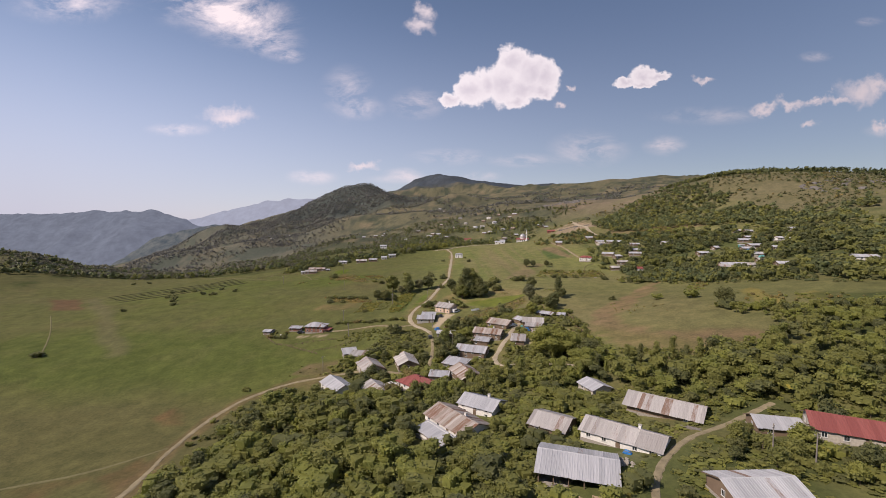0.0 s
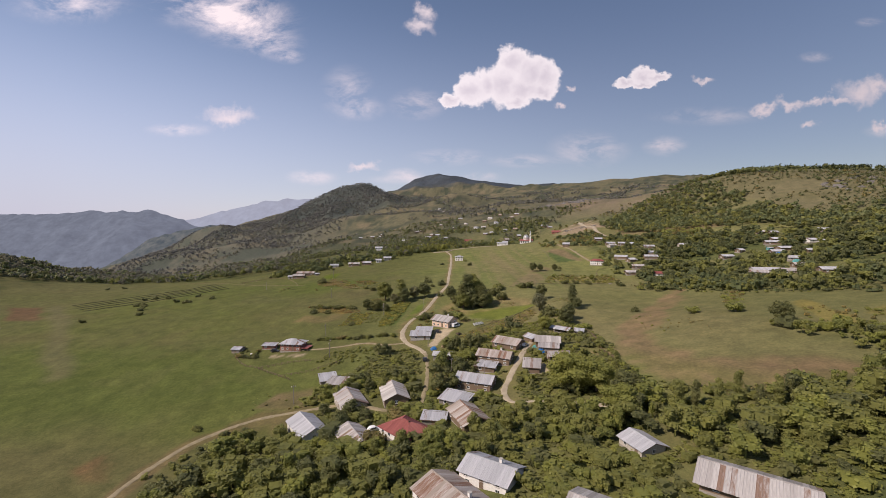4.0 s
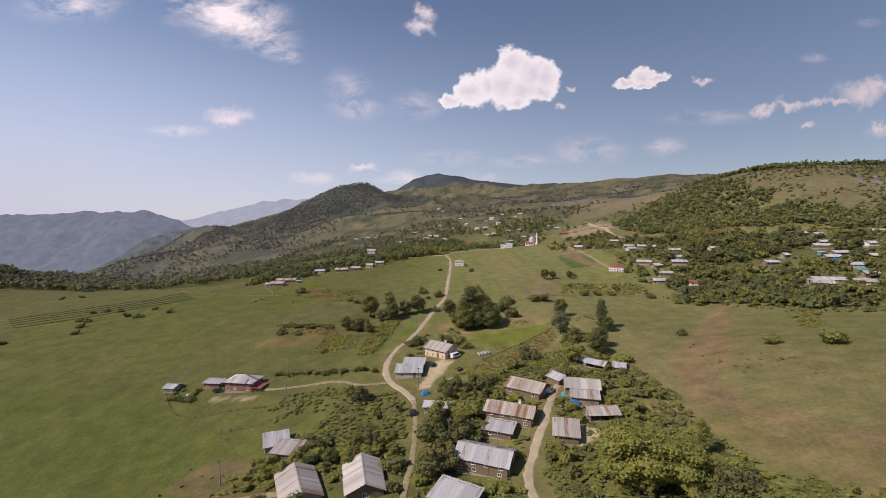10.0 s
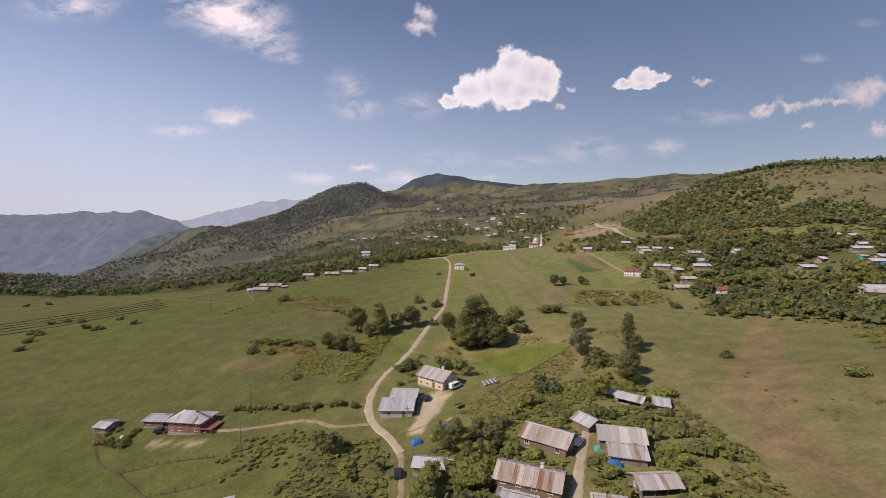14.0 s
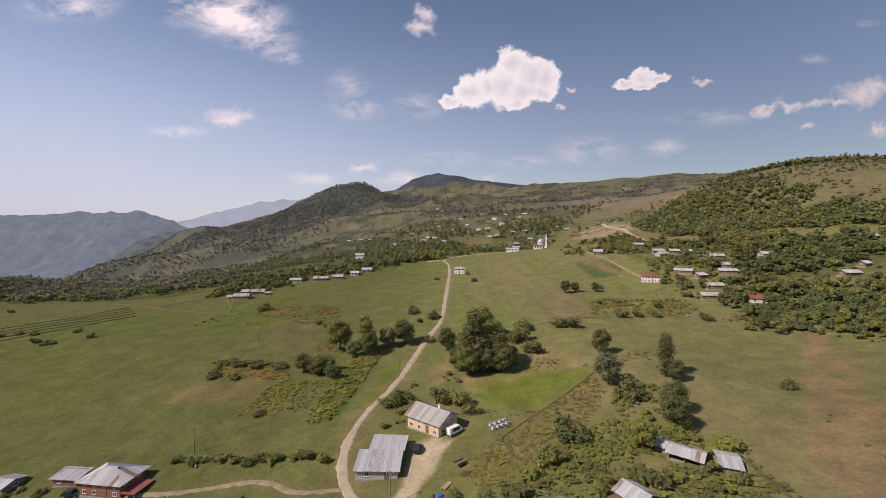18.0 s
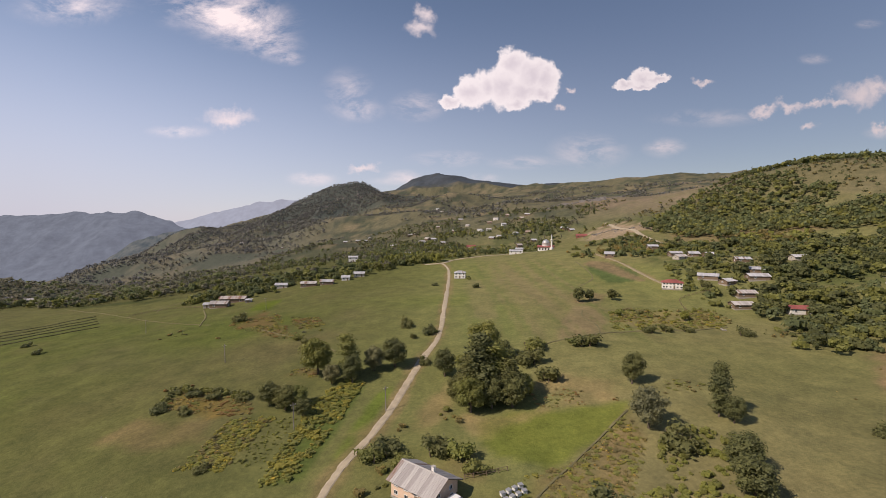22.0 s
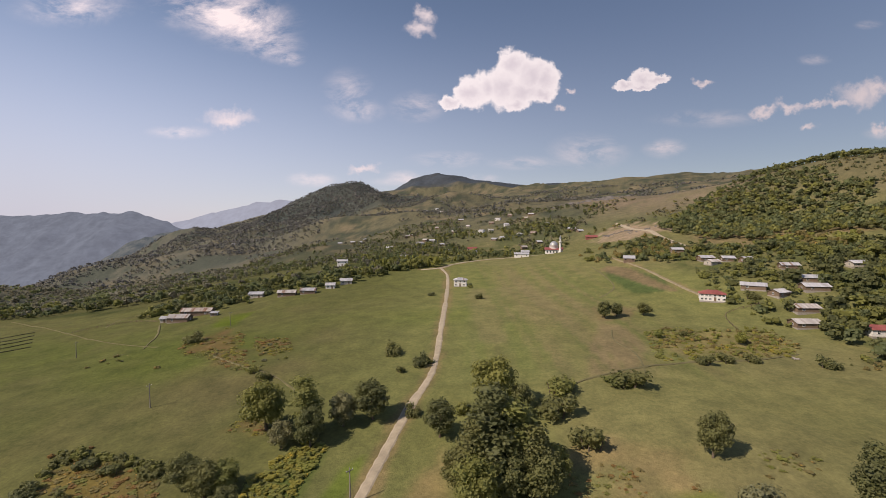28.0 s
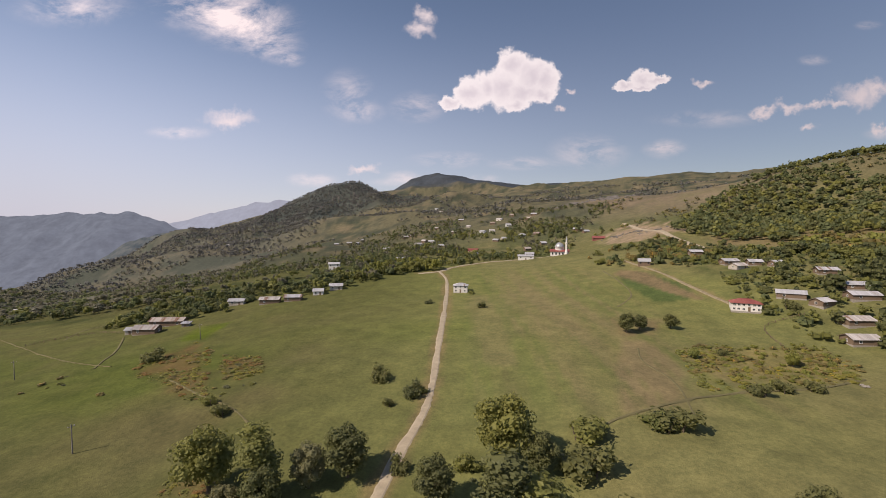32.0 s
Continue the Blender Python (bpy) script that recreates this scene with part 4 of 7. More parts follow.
house(-38.2, 191.7, 13.2, 8.8, -63, 2.5, "gable", 2.2, SHEET_PATCHY, PLASTER_OLD, "pale house with a light brown-streaked sheet roof")
house(-22.4, 191.8, 13.2, 8.4, -74, 2.3, "gable", 2.2, SHEET_PATCHY, WOOD_OLD, "wooden house with a rust-patched light sheet roof")
house(-53.1, 214.8, 6.4, 6.4, 24, 1.9, "lean", 1.2, SHEET_GREY, WOOD_GREY, "open shed with a sloping pale sheet roof", "shed", "shed", openings=1)
house(-47.5, 209.5, 7.2, 5.6, -8, 1.9, "lean", 1.2, SHEET_PATCHY, WOOD_GREY, "shed with a ribbed light sheet roof", "shed", "shed", openings=1)
house(7.0, 194.7, 13, 8.6, -20, 3.1, "gable", 1.9, SHEET_GREY, WOOD_OLD, "tall wooden house with a striped grey sheet roof", floors=2, openings=4)
house(11.5, 206.9, 7.6, 5.0, -20, 2.0, "lean", 0.9, SHEET_GREY, WOOD_OLD, "low wooden store with a pale sheet roof", "shed", "shed", openings=2)
house(15.5, 213.5, 13.2, 7.8, -21, 2.9, "gable", 1.9, SHEET_RUSTY, WOOD_OLD, "two-storey wooden house with a heavily rusted roof", floors=2, openings=4, chimney=True)
house(-0.2, 180.6, 9.4, 6.2, -28, 1.9, "lean", 1.3, SHEET_GREY, WOOD_GREY, "grey sheet-roofed stable below the lane", "stable", "stable", openings=2)
house(3.6, 164.6, 12.4, 8.4, -67, 2.3, "gable", 2.1, SHEET_RUSTY, WOOD_OLD, "wooden house with rust-striped roof sheets")
house(-6.7, 166.3, 6.8, 4.4, -7, 1.7, "lean", 0.8, SHEET_GREY, WOOD_GREY, "small grey shed behind the red-roofed house", "shed", "shed", openings=1)
house(22.7, 229.2, 11.4, 8.8, -33, 2.4, "gable", 2.0, SHEET_RUSTY, WOOD_OLD, "wooden house with a grey and rust-brown roof")
house(34.5, 237.6, 5.6, 5.4, -58, 2.0, "gable", 1.4, SHEET_GREY, WOOD_OLD, "small wooden granary with a grey sheet roof", "granary", "granary", openings=1)
house(39.3, 227.6, 10, 7.8, -11, 2.8, "gable", 1.9, SHEET_PATCHY, WOOD_OLD, "wooden farmhouse with a light striped roof", floors=2)
house(38.3, 220.3, 7.6, 4.6, -13, 1.9, "lean", 0.9, SHEET_PATCHY, WOOD_GREY, "low lean-to with patched pale roof sheets", "shed", "shed", openings=2)
house(39.8, 210.1, 8.0, 5.2, 5, 1.9, "gable", 1.5, SHEET_PATCHY, WOOD_OLD, "wooden barn with a streaked tan roof", "barn", "barn", openings=1, open_front=True)
house(28.2, 201.6, 5.8, 6.6, -12, 2.1, "lean", 1.5, SHEET_PATCHY, WOOD_OLD, "wooden house with a light ribbed roof beside the lane", openings=2)
house(52.4, 253.9, 6.8, 5.6, -38, 1.7, "gable", 1.2, SHEET_GREY, WOOD_GREY, "small shed with a bright grey roof", "shed", "shed", openings=1, open_front=True)
house(59.1, 250.0, 3.8, 6.8, -20, 1.4, "gable", 0.9, SHEET_GREY, WOOD_GREY, "weathered grey hay shed at the field's edge", "shed", "shed", openings=1)
house(49.3, 258.4, 2.6, 4.0, -45, 1.4, "gable", 0.8, SHEET_GREY, WOOD_GREY, "tiny grey wooden shed among bushes", "shed", "shed", openings=1)
house(-5.4, 222.8, 8.5, 4.6, -8, 1.9, "gable", 1.1, SHEET_GREY, WOOD_GREY, "long low shed with a curved grey roof", "shed", "shed", openings=2)
# ---- the house by the bend of the lane ----
house(-16.6, 259.9, 7.6, 5.2, -2, 2.1, "lean", 0.7, SHEET_GREY, CONCRETE, "flat-roofed grey sheet garage", "garage", "garage", openings=2)
house(-17.9, 252.8, 9.4, 7.0, 1, 2.1, "lean", 0.9, SHEET_GREY, CONCRETE, "wide outbuilding with a pale grey sheet roof", "garage", "garage", openings=2)
mid = house(-6.5, 270.8, 10.6, 8.2, -36, 3.4, "gable", 2.3, SHEET_PATCHY, PLASTER_PINK, "two-storey pink house with a grey roof with brown strips", floors=2, openings=4, chimney=True, over=0.8)
# ---- the brick house on the meadow ----
brick = house(-82.3, 254.8, 10.6, 7.6, -6, 3.6, "hip", 1.9, SHEET_GREY, BRICKWORK, "two-storey red-brick house with a grey hipped roof", floors=2, openings=4, over=0.8)
part("awning", box(5.6, -4.4, 2.9, 9.4, 1.8, 3.02), SHEET_RED, brick, "red sheet awning")
for px, py in ((9.2, -4.2), (9.2, 1.6), (5.8, -4.2)):
    part("post", box(px - 0.08, py - 0.08, 0, px + 0.08, py + 0.08, 2.9), WOOD_OLD, brick)
house(-95.8, 258.2, 6.4, 3.8, -3, 1.9, "lean", 0.6, SHEET_GREY, BRICKWORK, "small brick outbuilding with a flat grey roof", "shed", "shed", openings=2)
house(-112.1, 257.9, 4.2, 5.2, -9, 1.7, "gable", 0.9, SHEET_GREY, WOOD_GREY, "little grey hut at the end of the garden", "hut", "hut", openings=1)

# ---- farms and houses farther up ----
def far_house(x, y, length, width, turn, wall, rise_, roof_mat, wall_mat, label, group="houses of the upper village"):
    """A house seen from afar: walls with gables, a roof with eaves, windows and a door."""
    base = min(up(x + a, y + b) for a in (-width / 2, width / 2) for b in (-width / 2, width / 2)) - 0.5
    root = thing("house", x, y, base, turn, label, "house", group)
    TAKEN.append((x, y, 0.3 * (length + width) - 1))
    hl, hw = length / 2, width / 2
    wall += 0.7
    body = prism([(-hw, 0), (hw, 0), (hw, wall), (0, wall + rise_), (-hw, wall)], length)
    bmesh.ops.transform(body, matrix=Matrix.Translation((hl, 0, 0)) @ pose(0, 0, 0, 0, 0, 90), verts=body.verts)
    part("wall", body, wall_mat, root)
    o = 0.5
    drop = rise_ * o / hw
    for s in (-1, 1):
        roof = prism([(0, wall + rise_ + 0.16), (s * (hw + o), wall - drop + 0.16), (s * (hw + o), wall - drop + 0.04), (0, wall + rise_ + 0.04)], length + 2 * o)
        bmesh.ops.transform(roof, matrix=Matrix.Translation((hl + o, 0, 0)) @ pose(0, 0, 0, 0, 0, 90), verts=roof.verts)
        part("roof", roof, roof_mat, root)
    for k in range(3):
        px = -hl + (k + 0.5) * length / 3
        if k == 1:
            part("door", box(px - 0.5, -hw - 0.06, 0.5, px + 0.5, -hw + 0.02, 2.6), WOOD_OLD, root)
        else:
            part("window", box(px - 0.5, -hw - 0.05, wall - 1.6, px + 0.5, -hw + 0.02, wall - 0.5), GLASS, root)
    return root


house(2.4, 530, 8.6, 6.8, -4, 4.4, "hip", 1.6, SHEET_GREY, PLASTER, "pale two-storey house standing alone beside the lane", floors=2, openings=3, group="upper farms")
house(132.6, 460, 11.5, 7, -24, 3.8, "hip", 1.8, SHEET_RED, PLASTER, "white two-storey house with a red hipped roof", floors=2, openings=6, group="upper farms")
house(-157, 471, 11, 6.5, 4, 2.8, "gable", 1.7, SHEET_PATCHY, WOOD_OLD, "farm barn with a pale streaked roof", "barn", "barn", openings=2, group="upper farms")
house(-166, 472.5, 4.5, 5, 10, 2.4, "gable", 1.2, SHEET_GREY, PLASTER_OLD, "small white outbuilding beside the barn", "shed", "shed", openings=1, group="upper farms")
house(-155, 485, 17, 6.5, 6, 2.8, "gable", 1.6, SHEET_RUSTY, WOOD_OLD, "long farm building with a rusty roof", "barn", "barn", openings=3, group="upper farms")
house(-141, 478, 3.6, 3, 6, 1.8, "lean", 0.6, SHEET_GREY, WOOD_GREY, "tiny pale-roofed shed beside the farm", "shed", "shed", openings=1, group="upper farms")
house(-135, 520, 9, 5.5, 6, 2.6, "gable", 1.4, SHEET_GREY, PLASTER_OLD, "low farmhouse half hidden by trees", openings=2, group="upper farms")
house(-111.5, 513, 11, 6, 8, 2.6, "gable", 1.5, SHEET_PATCHY, WOOD_OLD, "long farm shed with a brown-streaked roof", "barn", "barn", openings=2, group="upper farms")
house(-98.5, 516, 9.5, 6, 6, 2.6, "gable", 1.4, SHEET_GREY, WOOD_OLD, "farm shed with a bright grey roof", "barn", "barn", openings=2, group="upper farms")
house(-88, 531, 6, 6, 10, 2.6, "gable", 1.5, SHEET_GREY, PLASTER, "small white house with a bright roof", openings=2, group="upper farms")
house(-80, 543, 8, 6, 14, 2.8, "gable", 1.5, SHEET_GREY, PLASTER_OLD, "grey-roofed house on the meadow's edge", openings=2, group="upper farms")
for k, (x, y, l, w, t, mat, wm) in enumerate(((158, 467, 11, 7, -14, SHEET_GREY, WOOD_OLD), (163, 455, 8, 6, 12, SHEET_GREY, WOOD_OLD), (181, 456, 11, 7, -8, SHEET_GREY, WOOD_OLD),
                                              (161, 436, 10, 7, 8, SHEET_PATCHY, WOOD_OLD), (150, 421, 10, 6.5, -18, SHEET_PATCHY, WOOD_OLD), (171, 537, 9, 7, -6, SHEET_GREY, WOOD_OLD),
                                              (168, 523, 8, 6, 20, SHEET_PATCHY, PLASTER_OLD), (180, 527, 7, 6, 0, SHEET_GREY, WOOD_OLD), (169, 573, 8, 6, -20, SHEET_GREY, WOOD_OLD),
                                              (186, 517, 7, 5, 10, SHEET_GREY, WOOD_OLD), (195, 493, 9, 6, -8, SHEET_GREY, WOOD_OLD), (277, 434, 12, 7, -5, SHEET_GREY, WOOD_OLD),
                                              (296, 414, 12, 7, -10, SHEET_GREY, PLASTER), (215, 352, 14, 8, -14, SHEET_GREY, PLASTER_OLD), (260, 291, 13, 8, -8, SHEET_GREY, PLASTER),
                                              (226, 313, 9, 7, 5, SHEET_GREY, WOOD_OLD), (268, 408, 12, 7, -5, SHEET_GREY, WOOD_OLD), (224, 481, 10, 6, 0, SHEET_GREY, PLASTER_OLD),
                                              (188, 468, 8, 6, -10, SHEET_GREY, WOOD_OLD), (207, 346, 10, 6, -10, SHEET_PATCHY, WOOD_OLD), (228, 418, 10, 6, -4, SHEET_GREY, WOOD_OLD),
                                              (258, 402, 10, 6, -4, SHEET_GREY, WOOD_OLD), (286, 444, 9, 6, 10, SHEET_GREY, WOOD_OLD), (331, 447, 9, 6, -10, SHEET_GREY, WOOD_OLD),
                                              (250, 373, 10, 6, -20, SHEET_GREY, PLASTER_OLD), (235, 348, 8, 5, 0, SHEET_PATCHY, WOOD_OLD), (272, 386, 7, 5, 10, SHEET_GREY, WOOD_OLD), (245, 428, 6, 5, 5, SHEET_GREY, WOOD_OLD),
                                              (304, 473, 7, 5, -6, SHEET_GREY, WOOD_OLD), (300, 484, 7, 5, 12, SHEET_PATCHY, WOOD_OLD), (216, 330, 9, 5, -10, SHEET_PATCHY, PLASTER_OLD))):
    house(x, y, l * (1.2 if k == 13 else 1.0), w, t + ((k * 37 % 50) - 25) * 0.7, 2.2, "gable", 1.5, mat, wm, ("grey-roofed wooden farmhouse among trees", "weathered sheet-roofed farmhouse on the wooded slope")[k % 2], openings=2, group="upper farms")
house(168.5, 407, 9, 6, -6, 2.8, "gable", 1.5, SHEET_RED, PLASTER, "small white house with a red roof", openings=2, group="upper farms")
teal_shed = house(262, 415, 5, 4, 0, 2.4, "lean", 0.6, SHEET_GREY, TEAL, "small shed with blue-green walls", "shed", "shed", openings=1, group="upper farms")

village = random.Random(12)
for x, y in ((-234, 1106), (-189, 1026), (-174, 1025), (-175, 1072), (-88, 1010), (-82, 1027), (-56, 895), (-49, 919), (-38, 906), (-35, 1061), (-4, 969), (39, 928), (53, 925), (53, 853), (64, 856),
             (-55, 671), (-12, 782), (25, 764), (108, 857), (89, 862), (135, 895), (156, 835)):
    far_house(x, y, village.uniform(6, 10), village.uniform(5, 7), village.uniform(-50, 50), village.uniform(2.0, 3.6), 1.7, village.choice([SHEET_GREY, SHEET_GREY, SHEET_PATCHY]),
              village.choice([PLASTER, PLASTER_OLD, WOOD_OLD, WOOD_OLD, WOOD_OLD]), "light sheet-roofed house among village trees")
for x, y in ((-518, 1367), (-408, 1207), (-547, 1293), (-86, 1478), (-57, 1490), (-41, 1408), (115, 981), (80, 945), (162, 817), (83, 779), (106, 802), (128, 560), (-94, 763), (8, 1119),
             (-560, 716), (-540, 722), (-575, 705), (-500, 735), (-470, 690), (-520, 690), (60, 1000), (75, 1040), (100, 1060), (130, 1010), (20, 1010), (-20, 860), (-100, 880)):
    far_house(x, y, village.uniform(6, 10), village.uniform(5, 7), village.uniform(-50, 50), village.uniform(2.0, 3.6), 1.7, village.choice([SHEET_GREY, SHEET_GREY, SHEET_PATCHY, SHEET_RUSTY]),
              village.choice([PLASTER, PLASTER_OLD, WOOD_OLD, WOOD_OLD, WOOD_OLD]), "small pale house on the far slope")
far_house(19, 782, 12, 8, -10, 4.5, 2.0, SHEET_RED, PLASTER_PINK, "pink house with a red roof")
far_house(160, 760, 13, 8, -10, 3.0, 2.0, SHEET_RED, BRICKWORK, "red-roofed building under the cutting")
far_house(-105, 629, 9, 7, 10, 4.6, 1.2, SHEET_GREY, PLASTER, "white two-storey house above the meadow")
far_house(64, 668, 14, 8, -6, 3.6, 1.2, SHEET_GREY, PLASTER, "long white building beside the road")
far_house(70, 684, 8, 7, -6, 5.0, 1.2, SHEET_GREY, PLASTER, "white two-storey house behind the long building")


def lathe(profile, sides=16):
    """A turned body: radius and height pairs spun round the z axis."""
    verts = [(r * math.cos(2 * math.pi * i / sides), r * math.sin(2 * math.pi * i / sides), z) for r, z in profile for i in range(sides)]
    faces = [(k * sides + i, k * sides + (i + 1) % sides, (k + 1) * sides + (i + 1) % sides, (k + 1) * sides + i) for k in range(len(profile) - 1) for i in range(sides)]
    mesh = bpy.data.meshes.new("turned")
    mesh.from_pydata(verts, [], faces)
    mesh.polygons.foreach_set("use_smooth", [True] * len(faces))
    return mesh


mx, my = 104, 706
mosque = thing("mosque", mx, my, up(mx, my) - 0.6, -12, "white village mosque with a red lower roof and minaret", "mosque")
part("wall", box(-9, -7, 0, 9, 7, 5), PLASTER, mosque)
for s in (-1, 1):
    half_roof = prism([(0, 7.0), (s * 7.8, 4.8), (s * 7.8, 4.6), (0, 6.8)], 19.4)
    bmesh.ops.transform(half_roof, matrix=Matrix.Translation((9.7, 0, 0)) @ pose(0, 0, 0, 0, 0, 90), verts=half_roof.verts)
    part("roof", half_roof, SHEET_RED, mosque)
part("drum", lathe([(4.6, 5.5), (4.6, 9.0), (4.8, 9.1), (4.8, 9.4)]), PLASTER, mosque)
part("dome", lathe([(4.5, 9.3), (4.3, 10.4), (3.5, 11.8), (2.2, 12.9), (0.9, 13.5), (0.02, 13.8)]), STEEL, mosque, "grey metal dome")
minaret = part("minaret", lathe([(1.3, 0), (1.3, 5), (0.95, 5.6), (0.9, 12.6)]), PLASTER, mosque, at=pose(6.5, -8.2, 0))
part("balcony", lathe([(0.9, 12.2), (1.6, 12.9), (1.6, 13.7), (1.45, 13.7), (1.45, 13.0), (0.8, 13.0)]), PLASTER, minaret)
part("upper_shaft", lathe([(0.75, 13.0), (0.75, 16.5)]), PLASTER, minaret)
part("spire", lathe([(1.0, 16.4), (0.5, 18.4), (0.02, 20.4)]), STEEL, minaret)
for k in range(5):
    part("window", box(-7.4 + 3.3 * k, -7.06, 1.6, -6.0 + 3.3 * k, -6.95, 3.8), GLASS, mosque)

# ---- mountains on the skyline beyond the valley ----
# distance haze is painted in: bluish base colours and an emission over every slope
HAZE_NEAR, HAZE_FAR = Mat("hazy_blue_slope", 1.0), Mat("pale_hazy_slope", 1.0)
for m, base_, haze_glow in ((HAZE_NEAR, (0.032, 0.040, 0.050), (0.130, 0.155, 0.212)), (HAZE_FAR, (0.03, 0.038, 0.05), (0.31, 0.35, 0.46))):
    m.set("Emission Color", (*haze_glow, 1))
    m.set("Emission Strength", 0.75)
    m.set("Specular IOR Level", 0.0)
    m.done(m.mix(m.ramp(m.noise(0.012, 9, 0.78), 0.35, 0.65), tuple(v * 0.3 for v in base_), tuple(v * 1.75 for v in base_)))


def skyline(name, distance, knots, foot, depth, material, label, seed):
    """A mountain range: crest heights along a line across the view, with spurs that run down its face."""
    xs = np.linspace(knots[0][0], knots[-1][0], 220)
    crest = np.interp(xs, [k[0] for k in knots], [k[1] for k in knots]) + 14 * waves(xs, xs * 0, 120, seed) + 7 * waves(xs, xs * 0, 45, seed + 1)
    rows = 26
    verts, faces = [], []
    for j in range(rows):
        s = j / (rows - 1)
        y = distance - depth * (1 - s)
        spur = waves(xs, xs * 0 + y * 0.6, 260, seed + 2) + 0.5 * waves(xs, xs * 0 + y, 110, seed + 3)
        z = foot + (crest - foot) * s ** 0.9 + 70 * spur * math.sin(math.pi * s)
        verts += list(zip(xs.tolist(), (y + 90 * spur * (1 - s)).tolist(), z.tolist()))
    n = len(xs)
    faces = [(j * n + i, j * n + i + 1, (j + 1) * n + i + 1, (j + 1) * n + i) for j in range(rows - 1) for i in range(n - 1)]
    mesh = bpy.data.meshes.new(name)
    mesh.from_pydata(verts, [], faces)
    mesh.materials.append(material)
    mesh.polygons.foreach_set("use_smooth", [True] * len(faces))
    return tagged(new(name, mesh), label, "mountains", kind="structure")


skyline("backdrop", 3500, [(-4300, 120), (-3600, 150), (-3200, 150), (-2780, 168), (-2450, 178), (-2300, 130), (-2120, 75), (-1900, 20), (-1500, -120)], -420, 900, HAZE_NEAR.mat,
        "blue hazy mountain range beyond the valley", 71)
# haze again put into base colour and emission, dimmer and greener
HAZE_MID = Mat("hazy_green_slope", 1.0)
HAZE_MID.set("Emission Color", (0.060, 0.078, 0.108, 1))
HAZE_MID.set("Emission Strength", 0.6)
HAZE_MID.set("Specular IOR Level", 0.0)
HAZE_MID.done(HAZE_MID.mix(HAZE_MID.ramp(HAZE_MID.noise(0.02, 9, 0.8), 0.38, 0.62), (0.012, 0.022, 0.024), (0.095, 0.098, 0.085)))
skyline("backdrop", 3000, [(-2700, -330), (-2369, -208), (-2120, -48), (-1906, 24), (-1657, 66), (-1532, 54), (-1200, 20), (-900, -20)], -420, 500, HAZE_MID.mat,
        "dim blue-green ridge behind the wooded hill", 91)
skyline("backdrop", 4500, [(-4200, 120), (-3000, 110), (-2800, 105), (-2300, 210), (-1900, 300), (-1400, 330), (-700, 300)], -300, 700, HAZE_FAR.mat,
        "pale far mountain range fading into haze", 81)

# ---- grey rock faces below the far ridge ----
def outcrop(x, y, count, size, long, label, seed):
    """A broken rock face: many angular blocks, each a part."""
    rng = random.Random(seed)
    root = thing("rock_outcrop", x, y, up(x, y), 0, label, "rock", "rock outcrops")
    shapes = []
    for k in range(4):
        bm = bmesh.new()
        bmesh.ops.create_icosphere(bm, subdivisions=1, radius=1)
        for v in bm.verts:
            v.co = Vector((round(v.co.x * 1.6) / 1.6, round(v.co.y * 1.6) / 1.6, v.co.z)) * rng.uniform(0.8, 1.15)
        data = bpy.data.meshes.new("rock")
        bm.to_mesh(data)
        bm.free()
        data.materials.append(CLIFF)
        shapes.append(data)
    for k in range(count):
        a, b = rng.uniform(-long, long), rng.gauss(0, long * 0.28)
        s = size * rng.uniform(0.5, 1.2)
        part("rock", shapes[k % 4], CLIFF, root, at=pose(a, b, up(x + a, y + b) - up(x, y) - s * 0.18, rng.uniform(-15, 15), rng.uniform(-15, 15), rng.uniform(0, 360)) @ Matrix.Diagonal((s * rng.uniform(1.0, 1.8), s * 0.9, s * rng.uniform(0.5, 0.9), 1)))


CLIFF = plain("grey_cliff", (0.17, 0.158, 0.145), 0.95, 0.35, 0.15, 0.0, 0.6)
outcrop(235, 1060, 46, 6, 60, "grey broken cliffs above the upper village", 1)
outcrop(300, 1130, 34, 5.5, 50, "grey cliffs below the bare ridge", 2)
outcrop(180, 742, 26, 2.0, 20, "pale broken rock of the cutting", 3)
outcrop(205, 716, 22, 1.9, 18, "pale rock beside the cut road", 4)
outcrop(395, 360, 26, 5, 26, "grey rock face on the hillside", 5)
outcrop(520, 620, 30, 5, 50, "scattered pale rocks below the crest", 6)
outcrop(-560, 1830, 30, 7, 80, "grey rocks on the wooded hill", 7)
outcrop(-420, 1960, 30, 7, 60, "grey crags near the hilltop", 8)

